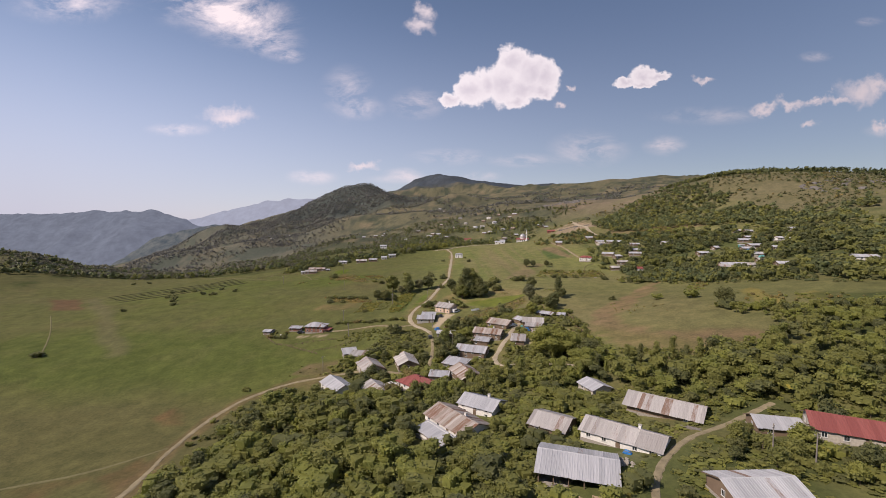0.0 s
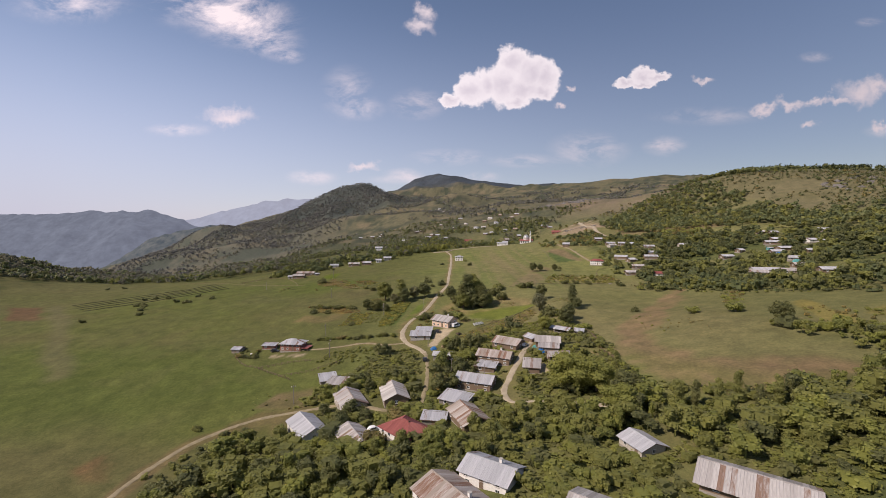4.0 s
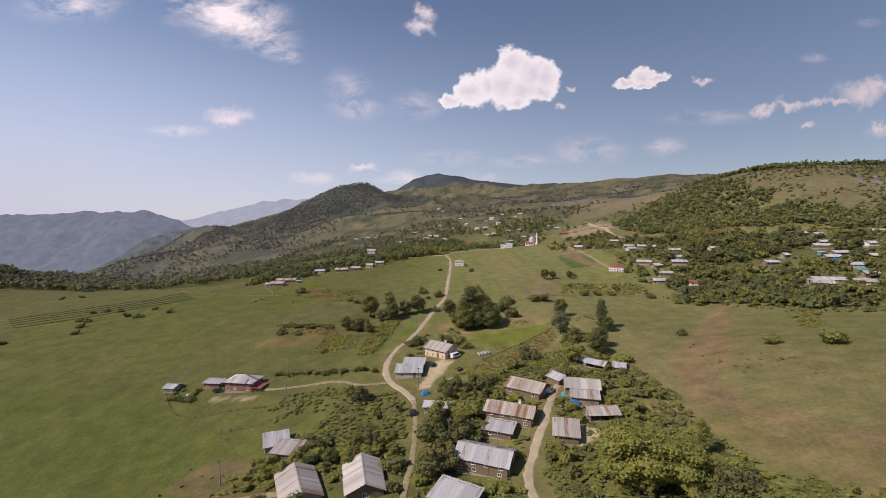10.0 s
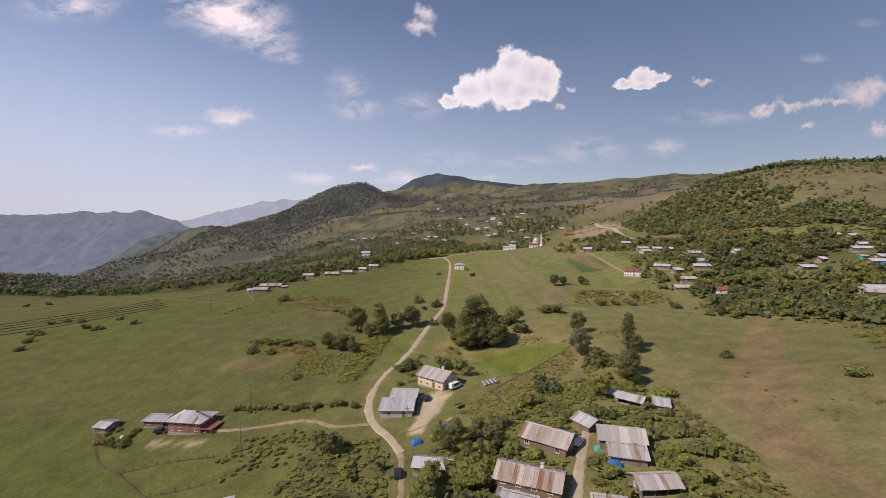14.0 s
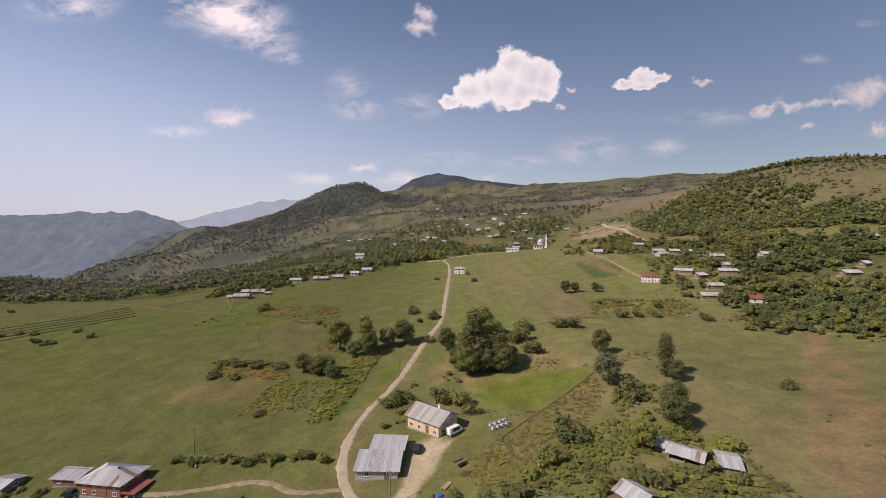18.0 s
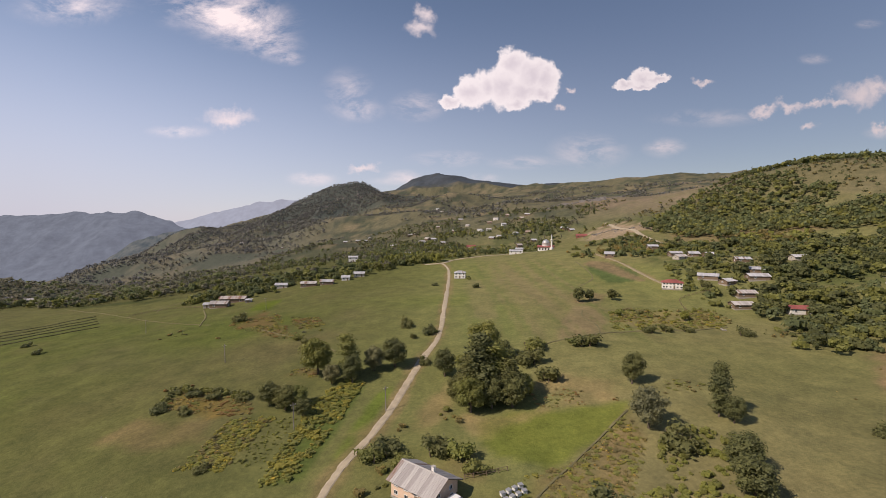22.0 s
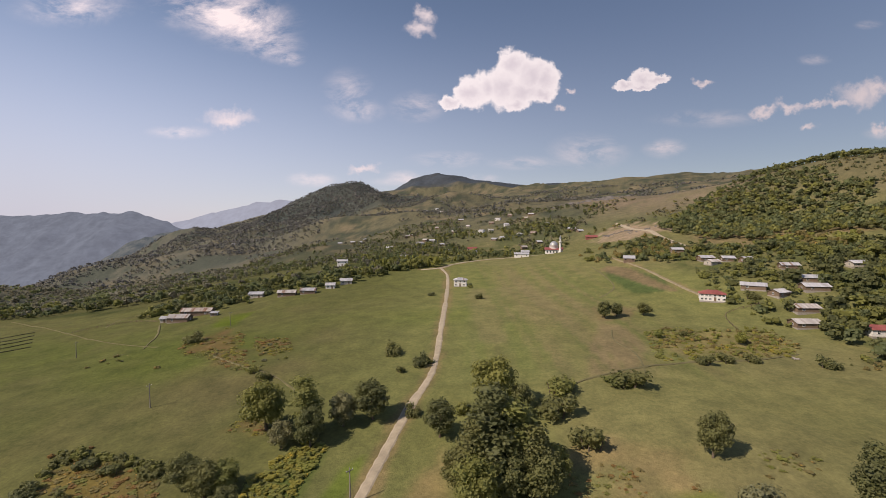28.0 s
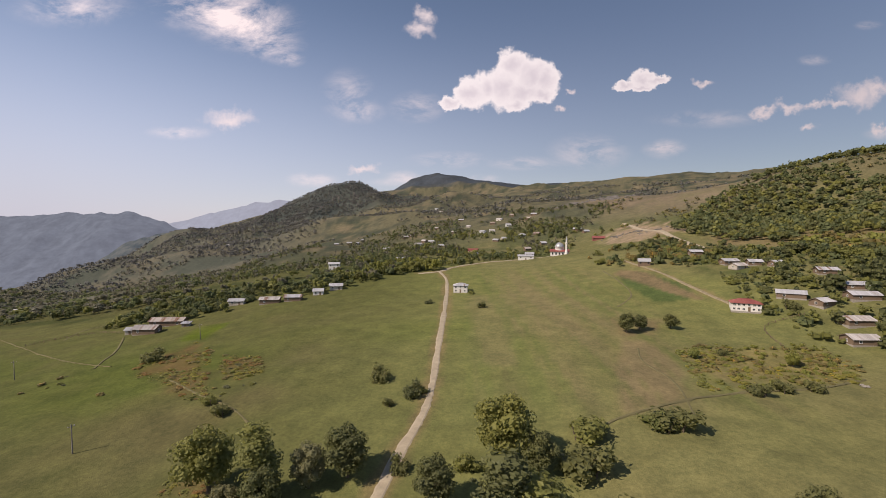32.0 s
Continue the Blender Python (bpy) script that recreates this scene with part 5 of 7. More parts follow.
# ---- trees ----
def crown_mesh(name, lobes, count, size, seed, material, up_bias=0.3, core=True):
    """Leaf sprays on a cloud of lobes, one small bent quad each, with a few dense inner masses."""
    rng = np.random.RandomState(seed)
    lobes = np.array(lobes, float)
    weight = (lobes[:, 3] * lobes[:, 5]) ** 1.0
    pick = rng.choice(len(lobes), count, p=weight / weight.sum())
    d = rng.normal(size=(count, 3))
    d /= np.linalg.norm(d, axis=1)[:, None]
    depth = rng.uniform(0.55, 1.16, (count, 1)) ** 0.8
    p = lobes[pick, :3] + d * lobes[pick, 3:6] * depth
    n = d + rng.normal(scale=0.6, size=(count, 3)) + np.array([0, 0, up_bias])
    n /= np.linalg.norm(n, axis=1)[:, None]
    a = np.cross(n, rng.normal(size=(count, 3)))
    a /= np.linalg.norm(a, axis=1)[:, None]
    b = np.cross(n, a)
    s = size * rng.uniform(0.55, 1.25, (count, 1))
    corner = np.stack([p - a * s, p - b * s * 0.7 + n * s * 0.2, p + a * s, p + b * s * 0.7 + n * s * 0.2], 1).reshape(-1, 3)
    verts = corner.tolist()
    faces = (np.arange(count * 4).reshape(-1, 4)).tolist()
    if core:
        ball = bmesh.new()
        bmesh.ops.create_icosphere(ball, subdivisions=1, radius=1)
        bv, bf = [v.co.copy() for v in ball.verts], [[v.index for v in f.verts] for f in ball.faces]
        ball.free()
        for lobe in lobes:
            k = len(verts)
            verts += [tuple(lobe[:3] + np.array(v) * lobe[3:6] * rng.uniform(0.55, 0.8)) for v in bv]
            faces += [[i + k for i in f] for f in bf]
    mesh = bpy.data.meshes.new(name)
    mesh.from_pydata(verts, [], faces)
    mesh.materials.append(material)
    return mesh


def trunk_mesh(height, radius, lobes, seed, stems=1):
    """A tapered bent trunk with limbs that reach into the lobes."""
    rng = random.Random(seed)
    verts, faces = [], []

    def limb(a, b, ra, rb, sides=6, parts=3):
        start = len(verts)
        a, b = Vector(a), Vector(b)
        way = (b - a).normalized()
        u = way.orthogonal().normalized()
        v = way.cross(u)
        for k in range(parts + 1):
            s = k / parts
            c = a.lerp(b, s) + (u * rng.uniform(-1, 1) + v * rng.uniform(-1, 1)) * ra * 0.5 * (0 < k < parts)
            r = ra + (rb - ra) * s
            for i in range(sides):
                t = 2 * math.pi * i / sides
                verts.append(c + u * r * math.cos(t) + v * r * math.sin(t))
        for k in range(parts):
            for i in range(sides):
                j = (i + 1) % sides
                faces.append((start + k * sides + i, start + k * sides + j, start + (k + 1) * sides + j, start + (k + 1) * sides + i))

    for s in range(stems):
        foot = (rng.uniform(-0.5, 0.5) * (stems > 1), rng.uniform(-0.5, 0.5) * (stems > 1), -0.4)
        limb(foot, (foot[0] * 1.6, foot[1] * 1.6, height), radius, radius * 0.35, 7, 4)
    for lobe in lobes[:7]:
        limb((0, 0, height * rng.uniform(0.35, 0.8)), tuple(lobe[:3]), radius * 0.45, radius * 0.12, 5, 2)
    mesh = bpy.data.meshes.new("trunk")
    mesh.from_pydata([tuple(v) for v in verts], [], faces)
    mesh.materials.append(BARK)
    return mesh


def tree_model(shape, seed, material, label, count=1000, fine=1.0):
    """Builds one tree of a kind, about as tall as its kind grows; copies are set out later."""
    rng = random.Random(seed)
    lobes = []
    if shape == "broad":
        for k in range(9):
            t, r, z = k * 2.4 + rng.uniform(-0.4, 0.4), rng.uniform(0.6, 1.75), rng.uniform(2.0, 4.6)
            lobes.append((r * math.cos(t), r * math.sin(t), z, rng.uniform(0.8, 1.4), rng.uniform(0.8, 1.4), rng.uniform(0.7, 1.15)))
        lobes.append((0, 0, 4.9, 1.1, 1.1, 1.0))
        height, radius, size, name = 3.4, 0.16, 0.25, "tree"
    elif shape == "round":
        for k in range(13):
            t, z = k * 2.4, 2.2 + 4.6 * k / 13
            r = 2.3 * math.sin(math.pi * (0.18 + 0.74 * k / 13)) * rng.uniform(0.7, 1.05)
            lobes.append((r * math.cos(t), r * math.sin(t), z, rng.uniform(1.1, 1.6), rng.uniform(1.1, 1.6), rng.uniform(0.9, 1.3)))
        height, radius, size, name = 4.6, 0.26, 0.29, "tree"
    elif shape == "poplar":
        for k in range(13):
            z = 1.6 + k * 0.86
            wide_ = 1.35 * math.sin(math.pi * (0.18 + 0.66 * k / 12)) ** 0.6 + 0.3
            lobes.append((rng.uniform(-0.6, 0.6), rng.uniform(-0.6, 0.6), z, wide_ * rng.uniform(0.75, 1.1), wide_ * rng.uniform(0.75, 1.1), rng.uniform(0.8, 1.2)))
        height, radius, size, name = 9.5, 0.2, 0.27, "poplar"
    elif shape == "bush":
        for k in range(6):
            t, r = k * 2.4, rng.uniform(0.2, 0.9)
            lobes.append((r * math.cos(t), r * math.sin(t), rng.uniform(0.5, 1.3), rng.uniform(0.5, 0.85), rng.uniform(0.5, 0.85), rng.uniform(0.45, 0.75)))
        height, radius, size, name = 1.0, 0.07, 0.16, "bush"
    else:
        for k in range(7):
            z = 1.2 + k * 0.95
            wide_ = 1.7 * (1 - k / 7.6)
            lobes.append((rng.uniform(-0.2, 0.2), rng.uniform(-0.2, 0.2), z, wide_, wide_, 0.62))
        height, radius, size, name = 6.5, 0.16, 0.34, "pine"
    root = thing(name, 0, 0, -900, 0, label, "bush" if shape == "bush" else "tree", "trees and bushes of the valley")
    part("trunk", trunk_mesh(height, radius, lobes, seed, 3 if shape == "bush" else 1), BARK, root)
    part("crown", crown_mesh("crown", lobes, count, size * fine, seed, material), material, root)
    return root


MODELS = {
    "orchard": [tree_model("broad", s, m, l) for s, m, l in ((1, LEAF, "leafy green orchard tree with an open crown"), (2, LEAF_LIGHT, "light green fruit tree in an orchard"),
                                                             (3, LEAF_DARK, "dark green leafy tree among the houses"), (4, LEAF, "green fruit tree with an uneven crown"))],
    "round": [tree_model("round", s, m, l, 3200, 0.72) for s, m, l in ((11, LEAF, "broad round-crowned green tree"), (12, LEAF_DARK, "dense dark green round tree"),
                                                                (13, LEAF_LIGHT, "large light green walnut tree"))],
    "poplar": [tree_model("poplar", s, m, l, 2600, 0.76) for s, m, l in ((21, LEAF, "tall slender green poplar"), (22, LEAF_DARK, "tall dark poplar with ragged crown"))],
    "bush": [tree_model("bush", s, m, l, 480) for s, m, l in ((31, LEAF, "low green leafy bush"), (32, LEAF_DARK, "dark green thorny bush"), (33, LEAF_LIGHT, "light green leafy shrub in grass"),
                                                              (34, LEAF_DRY, "dry yellow and brown shrub"))],
    "willow": [tree_model("round", 41, LEAF_GREY, "grey and green willow tree", 2800, 0.75)],
    "walnut": [tree_model("round", 14, LEAF_LIGHT, "large spreading light green walnut tree", 6500, 0.52)],
    "pine": [tree_model("pine", 51, PINE, "dark green pine on the slope", 500)],
}
luck = random.Random(5)
PLANTED = 0


def plant(kind, x, y, height, wide=1.0, which=None):
    """Sets a copy of a model so that it grows to the given height, in metres."""
    global PLANTED
    models = MODELS[kind]
    model = models[luck.randrange(len(models)) if which is None else which]
    own = {"orchard": 5.9, "round": 8.2, "willow": 8.2, "walnut": 8.2, "poplar": 12.9, "bush": 2.0, "pine": 7.9}[kind]
    s = height / own
    ob = copy_thing(model, pose(x, y, up(x, y) - 0.1, luck.uniform(-3, 3), luck.uniform(-3, 3), luck.uniform(0, 360)) @ Matrix.Diagonal((s * wide, s * wide, s, 1)))
    ob.scale = (s * wide, s * wide, s)
    PLANTED += 1
    return ob


def free(x, y, gap=0.0):
    if any((x - a) ** 2 + (y - b) ** 2 < (r + gap) ** 2 for a, b, r in TAKEN):
        return False
    return min(float(along(np.array(x), np.array(y), line)) for line in (ROAD, LANE, TRACK, VILLAGE_ROAD, YARD_ROAD, FARM_PATH, CROSS_ROAD)) > 2.6 + gap * 0.5


def grove(polygon, spacing, kinds, low, high, seed, gaps=0.15):
    """Fills a stretch of the plan with trees at uneven spacing."""
    rng = random.Random(seed)
    xs, ys = [p[0] for p in polygon], [p[1] for p in polygon]
    y = min(ys)
    while y < max(ys):
        x = min(xs)
        while x < max(xs):
            px, py = x + rng.uniform(-0.5, 0.5) * spacing, y + rng.uniform(-0.5, 0.5) * spacing
            if rng.random() > gaps and float(inside(np.array(px), np.array(py), polygon)) > 0 and free(px, py, 0.6):
                plant(rng.choice(kinds), px, py, rng.uniform(low, high) * (1.0 if rng.random() < 0.8 else 0.6), rng.uniform(0.9, 1.25))
            x += spacing
        y += spacing * 0.9



class Woods:
    """Trees past counting, joined into one mesh for each kind of foliage."""
    SHAPES = {}

    def __init__(self):
        self.parts = {}

    @staticmethod
    def shape(kind, count, seed):
        """Leaf quads of a tree about one metre high, as an array."""
        key = (kind, count, seed)
        if key not in Woods.SHAPES:
            rng = np.random.RandomState(seed * 31 + count)
            lobes = []
            for k in range({"tree": 8, "poplar": 7, "bush": 5, "pine": 4, "far": 4}[kind]):
                t = k * 2.4 + rng.uniform(-0.3, 0.3)
                if kind == "poplar":
                    lobes.append((rng.uniform(-0.04, 0.04), rng.uniform(-0.04, 0.04), 0.16 + 0.12 * k, 0.13, 0.13, 0.11))
                elif kind == "pine":
                    lobes.append((0, 0, 0.2 + 0.2 * k, 0.24 * (1 - k / 4.6), 0.24 * (1 - k / 4.6), 0.13))
                elif kind == "bush":
                    lobes.append((0.4 * math.cos(t) * rng.uniform(0.3, 1), 0.4 * math.sin(t) * rng.uniform(0.3, 1), rng.uniform(0.25, 0.62), 0.34, 0.34, 0.3))
                else:
                    r = rng.uniform(0.08, 0.3)
                    big = 1.3 if kind == "far" else 1.0
                    lobes.append((r * math.cos(t), r * math.sin(t), rng.uniform(0.34, 0.8), big * rng.uniform(0.14, 0.24), big * rng.uniform(0.14, 0.24), big * rng.uniform(0.13, 0.2)))
            lobes = np.array(lobes)
            pick = rng.randint(len(lobes), size=count)
            d = rng.normal(size=(count, 3))
            d /= np.linalg.norm(d, axis=1)[:, None]
            p = lobes[pick, :3] + d * lobes[pick, 3:] * rng.uniform(0.6, 1.12, (count, 1))
            n = d + rng.normal(scale=0.5, size=(count, 3)) + np.array([0, 0, 0.3])
            n /= np.linalg.norm(n, axis=1)[:, None]
            a = np.cross(n, rng.normal(size=(count, 3)))
            a /= np.linalg.norm(a, axis=1)[:, None]
            b = np.cross(n, a)
            s = 0.8 / math.sqrt(count) * rng.uniform(0.6, 1.25, (count, 1)) * (0.75 if kind in ("poplar", "pine") else 1.0)
            quads = np.stack([p - a * s, p - b * s * 0.7, p + a * s, p + b * s * 0.7 + n * s * 0.25], 1)
            # a dense inside for each lobe: six quads of a rounded cube
            cube = np.array([[-1, -1, -1], [1, -1, -1], [1, 1, -1], [-1, 1, -1], [-1, -1, 1], [1, -1, 1], [1, 1, 1], [-1, 1, 1]], float) * 0.5
            sides = cube[np.array([[0, 3, 2, 1], [4, 5, 6, 7], [0, 1, 5, 4], [1, 2, 6, 5], [2, 3, 7, 6], [3, 0, 4, 7]])]
            inner = (lobes[:, None, None, :3] + sides[None] * lobes[:, None, None, 3:]).reshape(-1, 4, 3)
            # a bare stem
            stem = np.array([[[-0.02, 0, -0.05], [0.02, 0, -0.05], [0.015, 0, 0.45], [-0.015, 0, 0.45]], [[0, -0.02, -0.05], [0, 0.02, -0.05], [0, 0.015, 0.45], [0, -0.015, 0.45]]])
            if kind in ("far", "bush", "pine"):
                inner, stem = np.delete(inner.reshape(-1, 6, 4, 3), 0, 1).reshape(-1, 4, 3), stem[:0]
            if count <= 16:
                inner = inner[::5]
            Woods.SHAPES[key] = np.concatenate([quads, inner, stem])
        return Woods.SHAPES[key]

    def add(self, material, kind, count, seed, x, y, z, high, wide, turn):
        q = Woods.shape(kind, count, seed)
        c, s = math.cos(turn), math.sin(turn)
        out = np.empty_like(q)
        out[..., 0] = (q[..., 0] * c - q[..., 1] * s) * high * wide + x
        out[..., 1] = (q[..., 0] * s + q[..., 1] * c) * high * wide + y
        out[..., 2] = q[..., 2] * high + z
        self.parts.setdefault(material.name, []).append(out)

    def finish(self, name, label, category):
        for key, arrays in self.parts.items():
            co = np.concatenate(arrays).reshape(-1, 3)
            mesh = bpy.data.meshes.new(name)
            mesh.vertices.add(len(co))
            mesh.vertices.foreach_set("co", co.ravel())
            mesh.loops.add(len(co))
            mesh.loops.foreach_set("vertex_index", np.arange(len(co)))
            mesh.polygons.add(len(co) // 4)
            mesh.polygons.foreach_set("loop_start", np.arange(0, len(co), 4))
            mesh.update()
            mesh.materials.append(bpy.data.materials[key])
            tagged(new(name, mesh), label, category, kind="stuff")


def thicket(woods, polygon, spacing, kinds, low, high, seed, materials, leaf_count, gaps=0.15, patchy=0.0, keep=True, wide=(0.9, 1.3), bare=()):
    """Fills a stretch of the plan with joined trees. patchy: how much of it lies open, in patches."""
    rng = np.random.RandomState(seed)
    p = np.array(polygon, float)
    xs, ys = np.meshgrid(np.arange(p[:, 0].min(), p[:, 0].max(), spacing), np.arange(p[:, 1].min(), p[:, 1].max(), spacing * 0.9))
    x = (xs + rng.uniform(-0.55, 0.55, xs.shape) * spacing).ravel()
    y = (ys + rng.uniform(-0.55, 0.55, ys.shape) * spacing).ravel()
    ok = (inside(x, y, polygon) > 0) & (rng.rand(len(x)) > gaps)
    if patchy:
        ok &= waves(x, y, spacing * 7, seed + 60) + 0.6 * waves(x, y, spacing * 3, seed + 61) > patchy * 2 - 1
    for patch in bare:
        ok &= inside(x, y, patch) + 12 * waves(x, y, 30, seed + 62) < 0
    if keep:
        for line in (ROAD, LANE, TRACK, VILLAGE_ROAD, YARD_ROAD, FARM_PATH, CROSS_ROAD, HOTEL_ROAD, QUARRY_ROAD):
            ok &= along(x, y, line) > 2.9
        for a, b, r in TAKEN:
            ok &= (x - a) ** 2 + (y - b) ** 2 > (r + 0.7) ** 2
    x, y = x[ok], y[ok]
    z = ground_height(x, y) - 0.15
    for px, py, pz in zip(x, y, z):
        h = rng.uniform(low, high) * (1.0 if rng.rand() < 0.8 else 0.62)
        woods.add(materials[rng.randint(len(materials))], kinds[rng.randint(len(kinds))], leaf_count, rng.randint(5), px, py, pz, h, rng.uniform(*wide), rng.uniform(0, 6.28))
    return len(x)


ORCHARD_WEST = [(-78, 100), (-80, 140), (-74, 172), (-60, 184), (-40, 170), (-22, 150), (-12, 128), (-8, 108), (14, 100), (14, 72), (-20, 62), (-60, 70)]
ORCHARD_MID = [(-58, 200), (-46, 214), (-22, 214), (-16, 204), (-12, 180), (6, 172), (18, 150), (12, 142), (-10, 132), (-26, 152), (-44, 184)]
LANE_TREES = [(-10, 186), (-9, 236), (-2, 240), (12, 228), (4, 206), (-3, 184)]
EAST_WOOD = [(16, 142), (34, 146), (52, 142), (74, 120), (104, 104), (128, 130), (128, 158), (108, 161), (94, 160), (83, 145), (72, 148), (58, 158), (57, 178), (50, 192), (40, 190), (30, 168), (20, 164)]
EAST_HEDGE = [(121, 214), (133, 203), (152, 190), (172, 182), (180, 140), (140, 126), (126, 132), (128, 160), (124, 190)]
YARD_TREES = [(30, 92), (70, 78), (110, 84), (96, 108), (66, 104), (48, 88)]
grove(ORCHARD_MID, 6.0, ["orchard"] * 5 + ["bush"], 4.0, 6.5, 2, 0.3)
grove(LANE_TREES, 4.8, ["orchard"] * 3 + ["poplar", "bush"], 5.0, 8.0, 3, 0.1)
grove(YARD_TREES, 6.0, ["orchard", "orchard", "bush"], 3.5, 6.0, 6, 0.3)

# single trees and bushes that stand by themselves
for kind, x, y, high, wide_, which in (
        ("walnut", 36.5, 180, 15.0, 1.35, 0), ("walnut", 44.5, 177, 12.0, 1.35, 0), ("round", 51, 168, 10, 1.3, 1), ("walnut", 46, 160, 10, 1.5, 0), ("poplar", 54, 186, 9.5, 1.0, 0), ("poplar", 61, 158, 8.5, 1.0, 0), ("poplar", 66, 159, 8, 1.1, 1), ("poplar", 70, 154, 9.5, 1.0, 0),
        ("poplar", 77, 158, 9.5, 1.0, 0), ("poplar", 78, 151, 8, 1.1, 1), ("poplar", 82, 150, 10, 0.9, 0), ("poplar", 86, 152, 7.5, 1.1, 1), ("bush", -234, 237, 4.0, 1.5, 1), ("bush", -81, 150, 4.5, 1.5, 1), ("bush", -84, 153, 3.5, 1.4, 1), ("bush", -92, 187, 2.6, 1.2, 0),
        ("bush", 125, 238, 4.6, 1.4, 2), ("bush", 111, 247, 3.6, 1.4, 2), ("round", 127, 212, 9.5, 1.25, 1), ("bush", 101, 290, 3.4, 1.2, 1), ("bush", 124, 376, 4.5, 1.3, 1)):
    plant(kind, x, y, high, wide_, which)
for kind, x, y, high, wide_, which in (
        ("round", -49, 337, 12.0, 1.0, 0), ("poplar", -37, 334, 12.5, 1.7, 0), ("round", -35, 329, 9.0, 0.9, 1), ("willow", -29, 337, 8.0, 1.0, 0), ("round", -22, 340, 9.5, 1.15, 1),
        ("willow", -42, 329, 6.0, 1.1, 0), ("round", -4, 331, 8.5, 1.05, 1), ("poplar", 7, 313, 17.5, 1.7, 1), ("poplar", 11.5, 314, 15.0, 1.9, 0), ("poplar", 3.5, 312, 12.5, 1.9, 1), ("poplar", 15, 311, 11.5, 1.9, 1), ("round", 6, 315, 10.0, 1.1, 1), ("round", 14, 314, 10.0, 1.1, 1), ("round", 10, 309, 8.5, 1.1, 1), ("round", 1, 312, 8.0, 1.1, 1), ("round", 4, 307, 9.5, 1.1, 0), ("round", 16, 309, 9.0, 1.2, 1), ("round", 19, 314, 7.5, 1.2, 0), ("round", 12, 317, 12.5, 1.1, 0),
        ("round", 10, 343, 13.0, 1.05, 0), ("round", 16, 339, 8.0, 1.0, 1), ("bush", 25, 339, 5.5, 1.3, 1), ("bush", 29, 350, 5.0, 1.3, 0), ("bush", 30, 325, 5.0, 1.1, 1), ("bush", 2, 341, 3.4, 1.1, 0),
        ("bush", -12, 341, 3.0, 1.0, 1), ("round", 53, 318, 9.0, 0.85, 1), ("willow", 48, 294, 9.5, 1.0, 0), ("poplar", 68, 299, 12.0, 1.35, 1), ("round", 70, 296, 6.5, 0.9, 1),
        ("bush", 51, 286, 4.5, 1.4, 1), ("round", 57, 268, 8.0, 1.1, 1), ("round", 60, 276, 8.0, 1.1, 1), ("round", 44, 258, 6.5, 1.1, 2), ("bush", 28, 262, 4.5, 1.4, 1), ("bush", 21, 252, 4.0, 1.3, 0)):
    plant(kind, x, y, high * 1.22, wide_, which)
for kind, x, y, high, wide_, which in (
        ("bush", -23.5, 384, 5.2, 1.0, 1), ("bush", -12.5, 373, 5.2, 0.9, 1), ("bush", -18, 368, 2.8, 1.0, 1), ("bush", -10, 375, 3.0, 1.0, 0), ("round", 67, 429, 9.0, 1.0, 1), ("round", 74, 433, 7.0, 1.1, 1),
        ("round", 88, 437, 7.0, 1.1, 1), ("bush", 94, 446, 3.0, 1.0, 1), ("bush", 50, 354, 5.4, 1.7, 1), ("bush", 46, 353, 4.2, 1.5, 0), ("bush", 82, 374, 4.0, 1.2, 1), ("bush", 91, 377, 4.0, 1.2, 1), ("bush", 101, 379, 3.5, 1.3, 1),
        ("bush", -119, 420, 5.5, 1.4, 1), ("bush", -63, 368, 3.6, 1.3, 1), ("bush", -70, 374, 3.2, 1.2, 0), ("round", -70, 568, 7.5, 1.1, 1), ("bush", 80, 404, 3.4, 1.0, 2), ("bush", 92, 408, 3.0, 1.0, 1),
        ("bush", 13, 481, 4.0, 1.0, 1), ("bush", -16, 497, 2.4, 1.8, 1), ("bush", 9, 522, 3.0, 1.2, 0), ("round", 110, 400, 5.5, 1.1, 2), ("bush", 150, 455, 5.0, 1.2, 1)):
    plant(kind, x, y, high, wide_, which)
for kind, x, y, high, wide_, which in (
        ("round", -57, 315, 8.0, 1.3, 1), ("round", -51, 312, 8.0, 1.3, 1), ("round", -48, 314, 7.0, 1.3, 0), ("round", -44, 307, 6.0, 1.2, 1), ("bush", -92, 315, 3.0, 1.5, 1), ("bush", -82, 312, 2.6, 1.3, 1), ("bush", -86, 325, 2.6, 1.8, 1), ("bush", -78, 322, 2.6, 1.6, 1), ("bush", -68, 320, 3.0, 1.5, 1),
        ("bush", -60, 283, 2.2, 1.4, 1), ("orchard", -32, 233, 6.5, 1.1, 2), ("orchard", -36, 236, 5.5, 1.1, 2), ("bush", -20, 283, 4.0, 1.4, 0), ("bush", -16, 286, 4.5, 1.4, 1), ("bush", -12, 280, 4.0, 1.3, 0), ("bush", 1, 283, 4.2, 1.3, 2),
        ("bush", -4, 285, 4.5, 1.5, 1), ("bush", 4, 278, 3.6, 1.3, 0), ("bush", -222, 378, 3.6, 1.2, 1), ("bush", -212, 372, 3.0, 1.2, 1), ("bush", -240, 366, 3.4, 1.3, 1), ("bush", -232, 352, 3.6, 1.2, 1), ("bush", -250, 372, 3.2, 1.4, 1), ("bush", -196, 382, 3, 1.2, 1)):
    plant(kind, x, y, high, wide_, which)
for x, y in [(-262, 398), (-255, 401), (-241, 396), (-223, 338), (-216, 397), (-209, 373), (-359, 478), (-345, 483), (-252, 324)]:
    plant("bush", x, y, 3.0, 1.3, 1)
